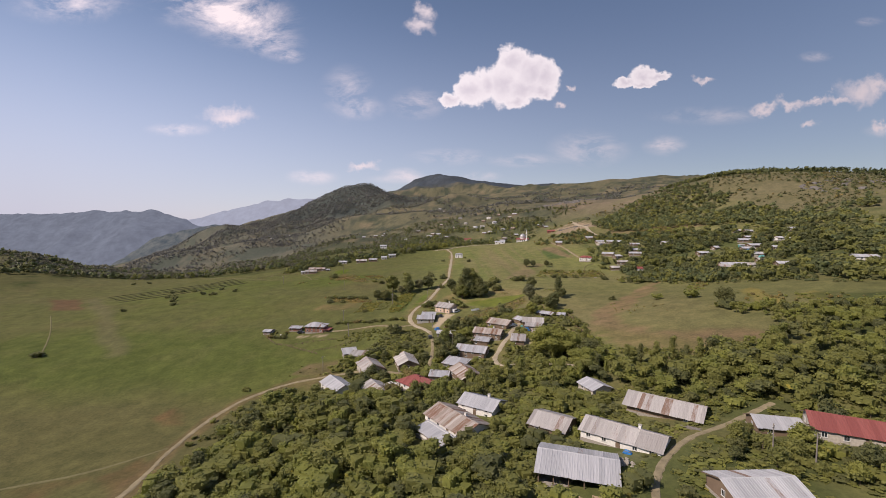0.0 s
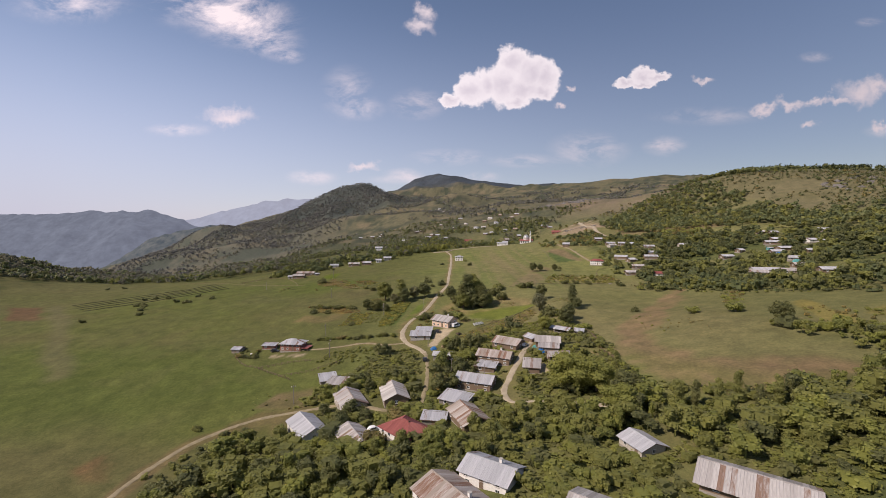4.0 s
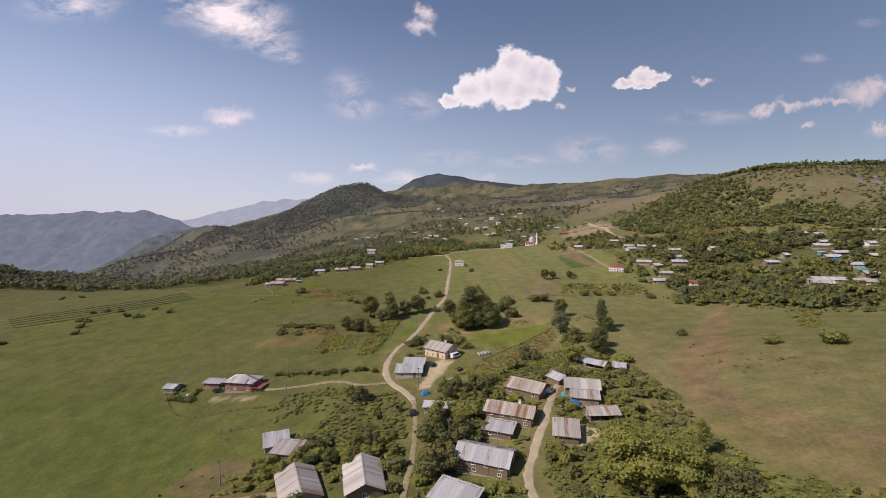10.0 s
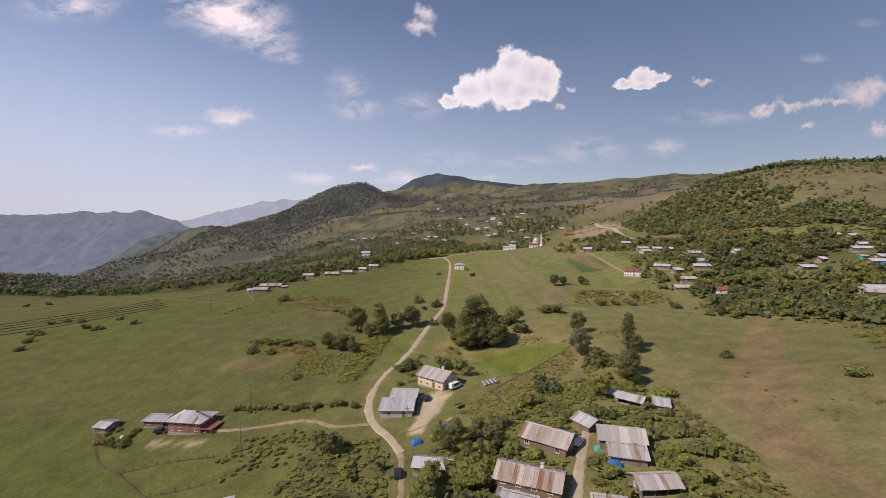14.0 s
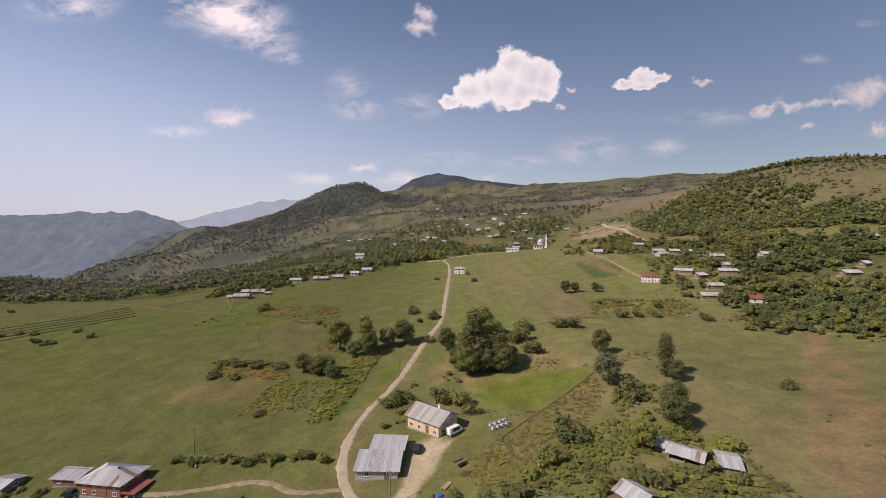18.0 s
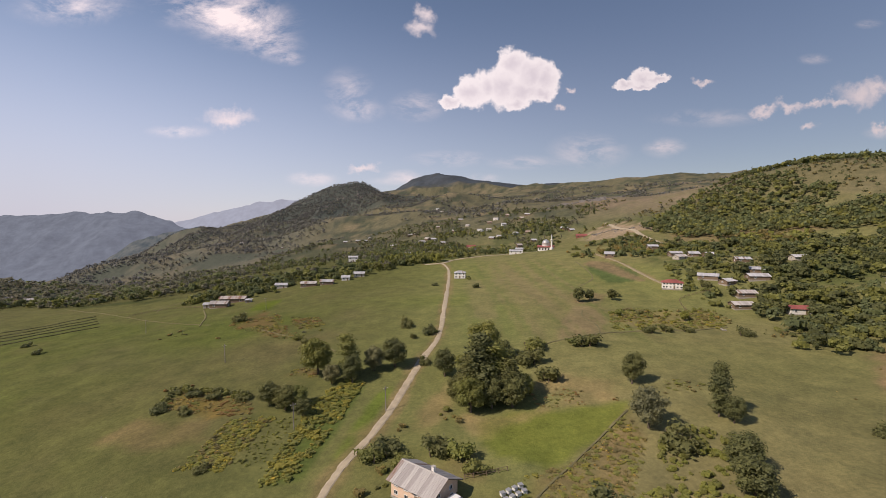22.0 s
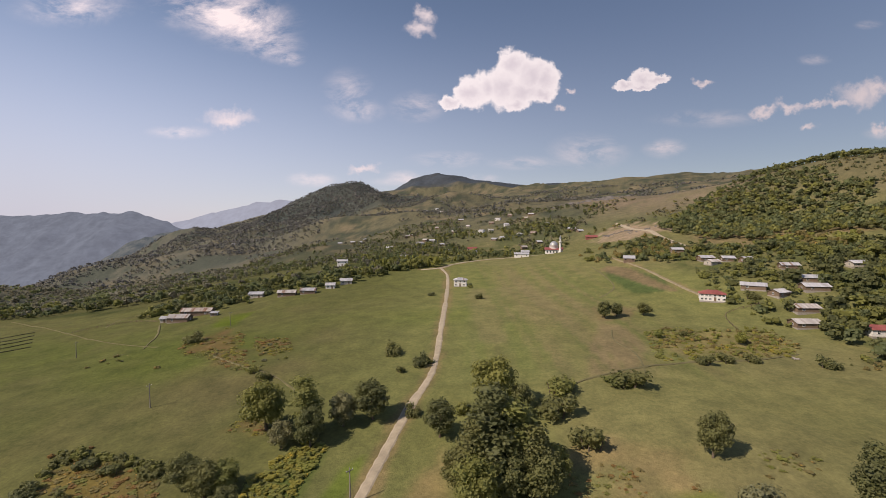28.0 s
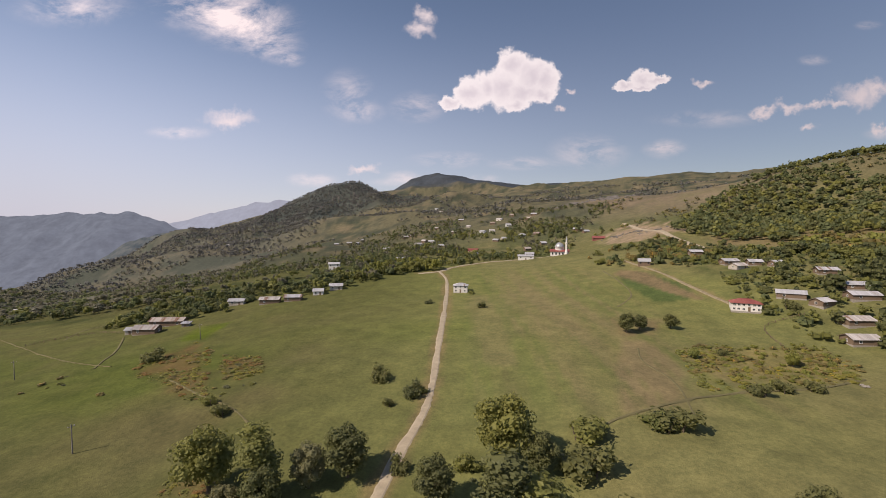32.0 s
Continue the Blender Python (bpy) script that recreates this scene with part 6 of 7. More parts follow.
# garden shrubs beside the brick house, and the hedge of its plot
for k in range(16):
    plant("bush", -72 + k * 2.6 + luck.uniform(-0.8, 0.8), 262 - k * 0.25 + luck.uniform(-1, 1), luck.uniform(1.4, 2.6), 1.2)
for k in range(12):
    plant("bush", -109 + luck.uniform(0, 11), 247 + luck.uniform(0, 9), luck.uniform(1.2, 2.4), 1.2)

near_woods = Woods()
# small grassy clearings
TAKEN += [(11, 156, 4.5), (50, 128, 4.5)]
GREENS = [LEAF, LEAF_LIGHT, LEAF_LIGHT, LEAF_DARK, LEAF, LEAF]
thicket(near_woods, ORCHARD_WEST, 5.0, ["tree"] * 5 + ["bush"], 4.2, 8.4, 1, GREENS, 520, 0.1, 0.12, wide=(0.9, 1.45))
thicket(near_woods, ORCHARD_WEST, 3.4, ["bush"], 1.4, 3.2, 7, [LEAF_LIGHT, LEAF_LIGHT, LEAF, LEAF_DARK], 90, 0.2, 0.25, wide=(1.0, 1.6))
thicket(near_woods, ORCHARD_MID, 3.6, ["tree", "bush", "bush"], 2.4, 4.6, 2, GREENS, 260, 0.25)
thicket(near_woods, EAST_WOOD, 4.8, ["tree"] * 7 + ["poplar"], 4.5, 8.8, 4, GREENS, 440, 0.10, 0.16, wide=(0.95, 1.45))
thicket(near_woods, [(14, 72), (16, 100), (10, 116), (18, 140), (34, 146), (60, 134), (52, 128), (36, 118), (34, 100), (36, 84), (60, 66)], 4.4, ["tree", "bush", "bush"], 2.5, 5.5, 9, GREENS, 300, 0.35)
thicket(near_woods, EAST_HEDGE, 4.6, ["tree", "tree", "bush"], 4.0, 6.5, 5, GREENS, 360, 0.1)
near_woods.finish("orchard_trees", "dense green orchard and thicket between the houses", "trees")

brush = Woods()
TAKEN += [(-4, 239, 4.5), (-10.4, 234.8, 2.2), (-2, 245.5, 2.5), (34.6, 218, 2.2), (33.6, 225.4, 1.6), (29.6, 228.4, 2.6), (23, 81, 4.0), (35, 92.5, 3.0), (0.9, 252.4, 2.0)]
VILLAGE_FLOOR = [(-60, 196), (-52, 214), (-34, 238), (-18, 240), (-9, 228), (4, 236), (16, 248), (30, 252), (52, 266), (64, 262), (66, 226), (60, 198), (66, 176), (100, 160), (112, 112), (112, 70), (14, 70), (-8, 108), (-26, 152), (-44, 184)]
thicket(brush, VILLAGE_FLOOR, 1.7, ["bush"], 0.45, 1.5, 80, [LEAF, LEAF_DARK, LEAF_LIGHT, LEAF], 12, 0.08, 0.2, wide=(1.3, 2.4))
thicket(brush, VILLAGE_FLOOR, 4.4, ["bush", "bush", "tree"], 1.6, 4.2, 81, [LEAF, LEAF_DARK, LEAF_LIGHT, LEAF], 110, 0.15, 0.3, wide=(1.0, 1.6))
thicket(brush, [(44, 262), (46, 290), (52, 304), (66, 290), (60, 262), (52, 256)], 2.1, ["bush"], 0.6, 2.2, 13, [LEAF, LEAF_LIGHT, LEAF_LIGHT], 80, 0.15, 0.2)
thicket(brush, WEEDS, 1.15, ["bush"], 0.25, 0.75, 50, [LEAF_DRY, LEAF_CROP, LEAF, LEAF_LIGHT, LEAF_DRY], 12, 0.08, 0.15, wide=(1.8, 3.2))
thicket(brush, [(26, 259), (36, 271), (52, 273), (45, 257), (31, 249), (24, 249)], 1.7, ["bush"], 0.8, 1.7, 51, [LEAF_LIGHT, LEAF_LIGHT, LEAF], 70, 0.05, 0.0, wide=(1.2, 1.9))
for k, patch in enumerate(SCRUB_LEFT):
    thicket(brush, patch, 1.7, ["bush"], 0.3, 0.9, 52 + k, [LEAF_RUST, LEAF, LEAF_DRY, LEAF_CROP, LEAF], 14, 0.1, 0.34, wide=(1.8, 3.2))
thicket(brush, YELLOW_SCRUB, 2.0, ["bush"], 0.3, 1.3, 56, [LEAF_DRY, LEAF, LEAF_LIGHT, LEAF_CROP], 18, 0.1, 0.36, wide=(1.4, 2.6))
thicket(brush, YELLOW_PATCH, 1.5, ["bush"], 0.3, 0.8, 57, [LEAF_DRY, LEAF_RUST, LEAF_DRY, LEAF], 20, 0.1, 0.1, wide=(1.8, 3.0))
thicket(brush, [(-92, 314), (-98, 331), (-81, 329), (-66, 323), (-67, 320), (-81, 326), (-94, 328), (-90, 315)], 1.6, ["bush"], 1.0, 2.6, 58, [LEAF, LEAF_DARK], 70, 0.15)
thicket(brush, [(-110, 340), (-80, 332), (-84, 325), (-114, 330)], 3.0, ["bush"], 0.8, 2.2, 59, [LEAF_DARK, LEAF_RUST, LEAF], 60, 0.15, 0.4)
thicket(brush, [(56, 305), (64, 322), (74, 318), (63, 299)], 1.6, ["bush"], 0.3, 0.8, 60, [LEAF_DRY, LEAF_LIGHT, LEAF], 12, 0.2, 0.45, wide=(1.6, 2.8))
thicket(brush, [(16, 316), (30, 318), (48, 314), (46, 308), (28, 307), (17, 310)], 1.3, ["bush"], 0.25, 0.6, 61, [LEAF_RUST, LEAF_DRY, LEAF], 12, 0.2, 0.45, wide=(1.8, 3.0))
thicket(brush, [(-44, 276), (-44, 318), (-37, 332), (-31, 328), (-33, 300), (-36, 276)], 1.25, ["bush"], 0.6, 1.4, 14, [LEAF_CROP, LEAF_LIGHT, LEAF_CROP, LEAF], 24, 0.03, 0.08, keep=False, wide=(1.2, 1.9))
thicket(brush, [(-53, 284), (-51, 306), (-45, 308), (-45, 282)], 1.4, ["bush"], 0.4, 0.9, 27, [LEAF_LIGHT, LEAF], 18, 0.1, keep=False)
thicket(brush, [(-60, 228), (-58, 245), (-34, 243), (-34, 234)], 2.2, ["bush"], 0.8, 1.5, 15, [LEAF, LEAF_LIGHT], 90, 0.2, 0.4)
thicket(brush, [(-20, 270), (-16, 300), (-8, 316), (2, 300), (0, 284), (-12, 276)], 2.4, ["bush"], 0.8, 2.4, 16, [LEAF, LEAF_DARK, LEAF_DRY], 110, 0.3, 0.4)
thicket(brush, [(-150, 395), (-134, 440), (-112, 470), (-92, 440), (-60, 380), (-78, 372)], 4.6, ["bush"], 0.5, 1.4, 17, [LEAF_DRY, LEAF, LEAF_GREY], 40, 0.3, 0.6, wide=(1.4, 2.4))
thicket(brush, [(28, 352), (60, 358), (110, 384), (140, 390), (150, 372), (110, 366), (60, 346)], 4.6, ["bush"], 0.8, 2.2, 18, [LEAF_DRY, LEAF, LEAF_DARK], 70, 0.4, 0.5)
thicket(brush, [(80, 396), (124, 392), (140, 420), (112, 424)], 3.6, ["bush"], 0.8, 2.2, 19, [LEAF, LEAF_LIGHT, LEAF_DRY], 70, 0.2, 0.4)
thicket(brush, [(96, 196), (84, 240), (100, 300), (128, 338), (140, 330), (112, 270), (104, 210)], 4.0, ["bush"], 0.5, 1.2, 20, [LEAF_DRY, LEAF_DRY, LEAF], 60, 0.3, 0.55)
thicket(brush, [(-98, 150), (-90, 178), (-66, 188), (-74, 170), (-78, 130), (-84, 110)], 3.4, ["bush"], 1.0, 2.6, 21, [LEAF, LEAF_DARK], 120, 0.25, 0.4)
thicket(brush, [(134, 200), (148, 240), (180, 200), (165, 180)], 3.8, ["bush"], 0.8, 2.0, 22, [LEAF, LEAF_LIGHT, LEAF_DRY], 90, 0.2, 0.3)
thicket(brush, [(-100, 225), (-40, 214), (-58, 190), (-90, 192)], 4.5, ["bush"], 0.4, 1.0, 23, [LEAF, LEAF_DRY], 50, 0.3, 0.6)
# tall leaves of maize and beans
thicket(brush, MAIZE, 1.15, ["bush"], 0.5, 1.0, 24, [LEAF_CROP, LEAF_DRY, LEAF_CROP, LEAF_LIGHT], 20, 0.06, 0.06, keep=False, wide=(1.2, 2.0))
thicket(brush, [(-66, 236), (-62, 246), (-40, 247), (-40, 240)], 1.8, ["bush"], 0.8, 1.4, 25, [LEAF_LIGHT, LEAF], 60, 0.1, 0.0, keep=False)
thicket(brush, [(152, 294), (174, 309), (146, 266), (134, 261)], 3.0, ["bush"], 0.8, 2.2, 72, [LEAF_LIGHT, LEAF_DRY, LEAF_LIGHT], 60, 0.1, 0.0, wide=(1.2, 2.0))
brush.finish("undergrowth", "weeds, brambles and garden crops round the houses", "undergrowth")

upper = Woods()
for a, b, r in list(TAKEN):
    if a > 140 and 280 < b < 600:
        TAKEN.append((a * 0.962, b - 9, 6.5))
thicket(upper, [(140, 440), (150, 400), (160, 340), (180, 270), (215, 225), (290, 215), (340, 300), (360, 430), (300, 500), (230, 540), (190, 560), (175, 520), (165, 470)], 6.4, ["tree", "tree", "far"], 4.5, 9.5, 30, [LEAF, LEAF_HILL, LEAF_DARK, LEAF_DARK, LEAF], 84, 0.12, 0.22)
thicket(upper, [(140, 380), (160, 300), (200, 225), (300, 215), (340, 300), (360, 430), (230, 540), (160, 480)], 5.0, ["bush"], 1.0, 3.2, 31, [LEAF, LEAF_DARK, LEAF, LEAF_HILL], 30, 0.15, 0.3)
thicket(upper, [(134, 432), (142, 480), (150, 520), (158, 580), (200, 600), (250, 560), (240, 500), (215, 440), (180, 400), (150, 408)], 4.6, ["bush", "bush", "tree"], 1.6, 5.0, 35, [LEAF, LEAF_DARK, LEAF_HILL, LEAF], 44, 0.12, 0.28)
thicket(upper, [(96, 600), (120, 640), (180, 650), (190, 570), (150, 540), (132, 560), (110, 570)], 6.4, ["tree", "bush"], 3.0, 7.0, 32, [LEAF, LEAF_HILL, LEAF_DARK, LEAF_DRY], 70, 0.1, 0.25)
# the dark hem of trees where the brown slope meets the wood
thicket(upper, [(128, 352), (146, 372), (152, 398), (176, 396), (200, 350), (190, 300), (168, 300), (158, 340)], 5.0, ["tree", "tree", "bush"], 4.0, 8.0, 36, [LEAF_DARK, LEAF, LEAF_HILL], 110, 0.1, 0.15, bare=[[(150, 378), (176, 402), (206, 418), (196, 384), (166, 366)]])
# the belt of trees along the meadow's far edge, behind the farms
thicket(upper, [(-440, 528), (-300, 522), (-215, 545), (-190, 532), (-150, 535), (-80, 570), (-30, 600), (-30, 625), (-90, 600), (-170, 575), (-280, 600), (-440, 600)], 6.6, ["far", "tree", "bush"], 3.5, 8.0, 33, [LEAF, LEAF_HILL, LEAF_DARK, LEAF_FAR_HAZE], 44, 0.12, 0.2)
thicket(upper, [(-196, 488), (-176, 490), (-150, 493), (-128, 500), (-118, 522), (-92, 526), (-74, 548), (-40, 584), (-30, 600), (-60, 596), (-100, 566), (-140, 540), (-200, 545)], 5.6, ["tree", "far", "bush"], 3.0, 7.5, 37, [LEAF_DARK, LEAF, LEAF_HILL], 70, 0.15, 0.2)
thicket(upper, [(-72, 580), (-16, 606), (-14, 625), (-70, 606)], 4.5, ["poplar", "tree"], 6.0, 11.0, 34, [LEAF_LIGHT, LEAF], 110, 0.2)
upper.finish("upper_woods", "mixed green trees round the upper farms", "trees")

far_woods = Woods()
# mostly foliage paled for haze, with plain hill green between
FARS = [LEAF_FAR_HAZE, LEAF_FAR_HAZE, LEAF_HILL]
thicket(far_woods, [(206, 600), (208, 690), (240, 740), (300, 790), (380, 830), (470, 800), (520, 640), (470, 500), (380, 440), (320, 480), (275, 545)], 5.6, ["far"], 4.5, 9.0, 40, [LEAF_HILL, LEAF_HILL, LEAF_DARK, LEAF], 20, 0.06, 0.18, bare=[BARE_BROW, HILL_HEM])
thicket(far_woods, BARE_BROW, 6.2, ["bush", "far", "bush"], 1.6, 5.0, 66, [LEAF_HILL, LEAF_DARK, LEAF_HILL, LEAF_DRY], 14, 0.15, 0.36)
thicket(far_woods, HILL_HEM, 6.5, ["far", "bush", "bush"], 2.5, 6.0, 64, [LEAF_LIGHT, LEAF, LEAF_DRY], 20, 0.1, 0.35)
thicket(far_woods, [(380, 440), (520, 640), (470, 820), (520, 900), (640, 820), (640, 480), (460, 330)], 11, ["far", "bush", "bush"], 2.5, 6.0, 41, [LEAF, LEAF_DARK, LEAF_HILL], 16, 0.1, 0.5)
thicket(far_woods, [(440, 760), (430, 880), (470, 1010), (530, 900), (600, 800), (680, 640), (660, 540), (600, 640), (540, 740)], 7.0, ["pine", "pine", "far"], 5.0, 10.0, 42, [PINE, LEAF_DARK, LEAF_HILL], 16, 0.05, 0.2)
thicket(far_woods, [(330, 250), (300, 320), (350, 440), (450, 420), (520, 340), (480, 200)], 8.0, ["far"], 5.0, 9.0, 43, [LEAF, LEAF_DARK, LEAF_HILL], 20, 0.1, 0.3)
thicket(far_woods, [(-250, 640), (-120, 640), (-60, 640), (60, 720), (200, 830), (240, 960), (120, 1150), (-120, 1150), (-330, 1050), (-420, 800)], 9.0, ["far", "far", "poplar"], 4.0, 9.0, 44, [LEAF_HILL, LEAF_FAR_HAZE, LEAF_DARK], 16, 0.1, 0.46)
thicket(far_woods, [(-60, 640), (-20, 615), (60, 690), (110, 730), (180, 790), (170, 900), (60, 950), (-120, 960), (-180, 800)], 7.5, ["far", "poplar", "bush"], 3.5, 8.0, 65, [LEAF_HILL, LEAF_DARK, LEAF], 18, 0.15, 0.52)
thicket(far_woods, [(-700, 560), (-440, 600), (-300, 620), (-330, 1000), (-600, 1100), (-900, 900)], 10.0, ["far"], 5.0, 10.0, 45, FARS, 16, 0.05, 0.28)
thicket(far_woods, [(-900, 560), (-560, 470), (-430, 570), (-640, 760)], 8.0, ["far"], 5.0, 10.0, 46, [LEAF_FAR_HAZE, LEAF_HILL, LEAF_DARK], 20, 0.05, 0.15)
thicket(far_woods, [(-700, 1100), (-330, 1050), (300, 1150), (700, 1150), (900, 1700), (500, 2100), (-200, 2000), (-500, 1900), (-1000, 1500)], 12.5, ["far"], 4.5, 9.5, 47, [LEAF_HAZE, LEAF_FAR_HAZE, LEAF_HAZE], 9, 0.1, 0.5)
thicket(far_woods, [(-560, 1000), (-480, 1150), (-420, 1500), (-520, 1900), (-900, 2100), (-1450, 2100), (-1300, 1700), (-1050, 1200), (-900, 950)], 11.5, ["far"], 5.0, 10.0, 62, [LEAF_DIM_HAZE, LEAF_HAZE], 9, 0.05, 0.45)
thicket(far_woods, [(-900, 1750), (-500, 1700), (-150, 1900), (-180, 2350), (-450, 2300), (-800, 2250), (-1300, 2250)], 11.5, ["far"], 5.0, 10.0, 48, [LEAF_DIM_HAZE, LEAF_HAZE], 9, 0.05, 0.2)
thicket(far_woods, [(150, 780), (260, 760), (330, 860), (300, 1040), (220, 1060), (170, 900)], 9.0, ["far", "bush"], 3.0, 6.0, 49, [LEAF, LEAF_DRY, LEAF_FAR_HAZE], 16, 0.2, 0.6)
far_woods.finish("far_woods", "wooded slopes and scattered trees of the far hills", "woods")

# ---- small things ----
def car(x, y, turn, body_mat, label, long=4.1, tall=1.45, van=False, name="car"):
    """A parked car: body with cabin, glass, wheels and lamps."""
    root = thing(name, x, y, up(x, y) + 0.12, turn, label, "van" if van else "car", "parked cars")
    TAKEN.append((x, y, 2.6))
    h, w = long / 2, 0.86
    side_line = ([(-h, 0.3), (h, 0.3), (h, 0.95), (h * 0.72, 1.1), (h * 0.5, tall), (-h, tall)] if van else
                 [(-h, 0.3), (h, 0.3), (h, 0.72), (h * 0.45, 0.85), (h * 0.15, tall), (-h * 0.6, tall), (-h * 0.95, 0.9)])
    bm = prism(side_line, 2 * w)
    bmesh.ops.translate(bm, vec=(0, -w, 0), verts=bm.verts)
    bmesh.ops.bevel(bm, geom=bm.edges[:], offset=0.07, segments=2, affect="EDGES")
    part("body", bm, body_mat, root)
    for s in (-1, 1):
        part("side_window", box(-h * 0.6, s * (w + 0.01) - 0.01, 0.95, h * (0.5 if van else 0.2), s * (w + 0.01) + 0.01, tall - 0.14), GLASS, root)
        part("headlight", box(h - 0.06, s * 0.62 - 0.14, 0.58, h + 0.02, s * 0.62 + 0.14, 0.72), STEEL, root)
        for px in (-h * 0.62, h * 0.62):
            wheel = part("wheel", lathe([(0.02, -0.11), (0.31, -0.11), (0.33, -0.06), (0.33, 0.06), (0.31, 0.11), (0.02, 0.11)], 14), RUBBER, root, at=pose(px, s * (w - 0.06), 0.2, 90, 0, 0))
            part("rim", lathe([(0.02, -0.12), (0.2, -0.12), (0.2, 0.12), (0.02, 0.12)], 10), STEEL, wheel)
    glass_x = h * (0.61 if van else 0.3)
    part("windscreen", box(-0.02, -0.7, -0.28, 0.02, 0.7, 0.2), GLASS, root, at=pose(glass_x + 0.03, 0, tall - 0.28, 0, -42 if not van else -32, 0))
    part("bumper", box(h - 0.03, -0.8, 0.32, h + 0.07, 0.8, 0.5), RUBBER, root)


car(-0.6, 266.2, 48, CAR_WHITE, "white minibus parked beside the pink house", 4.9, 2.0, True, "van")
car(29.6, 228.4, 55, CAR_WHITE, "white car parked on the village lane")
car(-13.6, 222, 96, CAR_DARK, "dark car parked on the narrow lane")
car(-9.6, 259.6, 84, CAR_DARK, "dark car beside the grey garage", 4.0)
car(-91, 252.8, 4, CAR_DARK, "dark car parked beside the brick house", 4.2)
car(-25, 167, 30, CAR_WHITE, "white car behind the wooden house", 4.0)


def heap(name, x, y, count, size, spread, material, label, category, seed, long=1.0, flat=0.55):
    """A pile of rough blocks, each a part of its own."""
    rng = random.Random(seed)
    root = thing(name, x, y, up(x, y) - 0.05, rng.uniform(0, 180), label, category)
    kinds = []
    for k in range(3):
        bm = bmesh.new()
        bmesh.ops.create_icosphere(bm, subdivisions=1, radius=1)
        for v in bm.verts:
            v.co *= rng.uniform(0.75, 1.1)
        data = bpy.data.meshes.new("stone")
        bm.to_mesh(data)
        bm.free()
        data.materials.append(material)
        kinds.append(data)
    for k in range(count):
        r = abs(rng.gauss(0, 0.45)) * spread
        t = rng.uniform(0, 6.28)
        s = size * rng.uniform(0.6, 1.2)
        part("stone" if material is STONE else "block", kinds[k % 3], material, root,
             at=pose(r * math.cos(t) * long, r * math.sin(t), max(0.1, s * 0.3 + (spread - r) * flat * rng.uniform(0, 0.5)), rng.uniform(0, 90), 0, rng.uniform(0, 360)) @ Matrix.Diagonal((s * 1.3, s, s * 0.8, 1)))


def stack(name, x, y, turn, long, deep, high, label, category, seed, material=None, step=0.26):
    """Sawn boards or logs in layers, each a part."""
    rng = random.Random(seed)
    root = thing(name, x, y, up(x, y) - 0.05, turn, label, category)
    data = bpy.data.meshes.new("board")
    bm = box(-long / 2, -0.11, 0, long / 2, 0.11, 0.16)
    bm.to_mesh(data)
    bm.free()
    data.materials.append(material or WOOD_PALE)
    for j in range(int(high / 0.2)):
        for i in range(int(deep / step)):
            if rng.random() < 0.9:
                part("board", data, material or WOOD_PALE, root, at=pose(rng.uniform(-0.35, 0.35), -deep / 2 + (i + 0.5) * step, 0.02 + j * 0.2, rng.uniform(-3, 3), 0, rng.uniform(-3, 3)))


stack("timber_stack", 21.2, 81.2, -17, 4.5, 2.0, 0.8, "pale sawn timber stacked before the barn", "timber", 1)
stack("timber_stack", 27.2, 79.6, -17, 4.0, 1.6, 0.7, "pale sawn boards lying before the barn", "timber", 2)
heap("rubble_pile", 35.2, 92.5, 26, 0.5, 2.4, STONE, "heap of pale rubble beside the barn", "rubble", 3)
stack("timber_stack", 58, 108.6, -36, 4.5, 1.4, 0.4, "old grey timber under the barn eaves", "timber", 4, WOOD_GREY)
heap("stone_pile", 83, 86.6, 30, 0.55, 3.2, STONE, "tumbled pale stones before the red-roofed house", "stones", 5, 1.5)
heap("stone_pile", 88, 83.2, 22, 0.5, 2.6, STONE, "tumbled stones below the farmyard wall", "stones", 6, 1.4)
stack("log_pile", -5.2, 237.0, 55, 5.0, 1.8, 0.8, "long logs piled beside the lane", "logs", 7, WOOD_PALE)
stack("log_pile", -3.0, 240.2, 52, 4.2, 1.2, 0.6, "smaller pile of cut logs", "logs", 8, WOOD_OLD)
stack("board_pile", -2.1, 245.5, 60, 3.0, 1.2, 0.5, "bright planks laid on the grass", "boards", 9, WOOD_PALE)
heap("rubble_pile", -66, 262.6, 24, 0.45, 2.0, STONE, "pale stone heap beside the garden", "stones", 10, 1.6)
heap("stone_pile", 119, 385, 14, 0.5, 1.8, STONE, "loose pale stones on the field bank", "stones", 11)
heap("stone_pile", -102.5, 252, 16, 0.4, 1.4, PLASTER, "white blocks stacked beside the path", "blocks", 12)


def drape(name, x, y, turn, long, wide_, high, material, label, category):
    """A tarpaulin that sags over a heap."""
    root = thing(name, x, y, up(x, y) - 0.05, turn, label, category)
    n = 14
    verts = []
    for j in range(n):
        for i in range(n):
            u, v = i / (n - 1) * 2 - 1, j / (n - 1) * 2 - 1
            z = high * max(0, (1 - abs(u) ** 3) * (1 - abs(v) ** 3)) ** 0.7 + 0.16 * high * noise.noise(Vector((u * 3 + x, v * 3 + y, 0)))
            verts.append((u * long / 2 + 0.1 * noise.noise(Vector((u * 4, v * 4, x))), v * wide_ / 2, max(0.02, z)))
    faces = [(j * n + i, j * n + i + 1, (j + 1) * n + i + 1, (j + 1) * n + i) for j in range(n - 1) for i in range(n - 1)]
    mesh = bpy.data.meshes.new("cover")
    mesh.from_pydata(verts, [], faces)
    part("cover", mesh, material, root)
    part("load", box(-long * 0.36, -wide_ * 0.36, 0, long * 0.36, wide_ * 0.36, high * 0.75), WOOD_OLD, root)


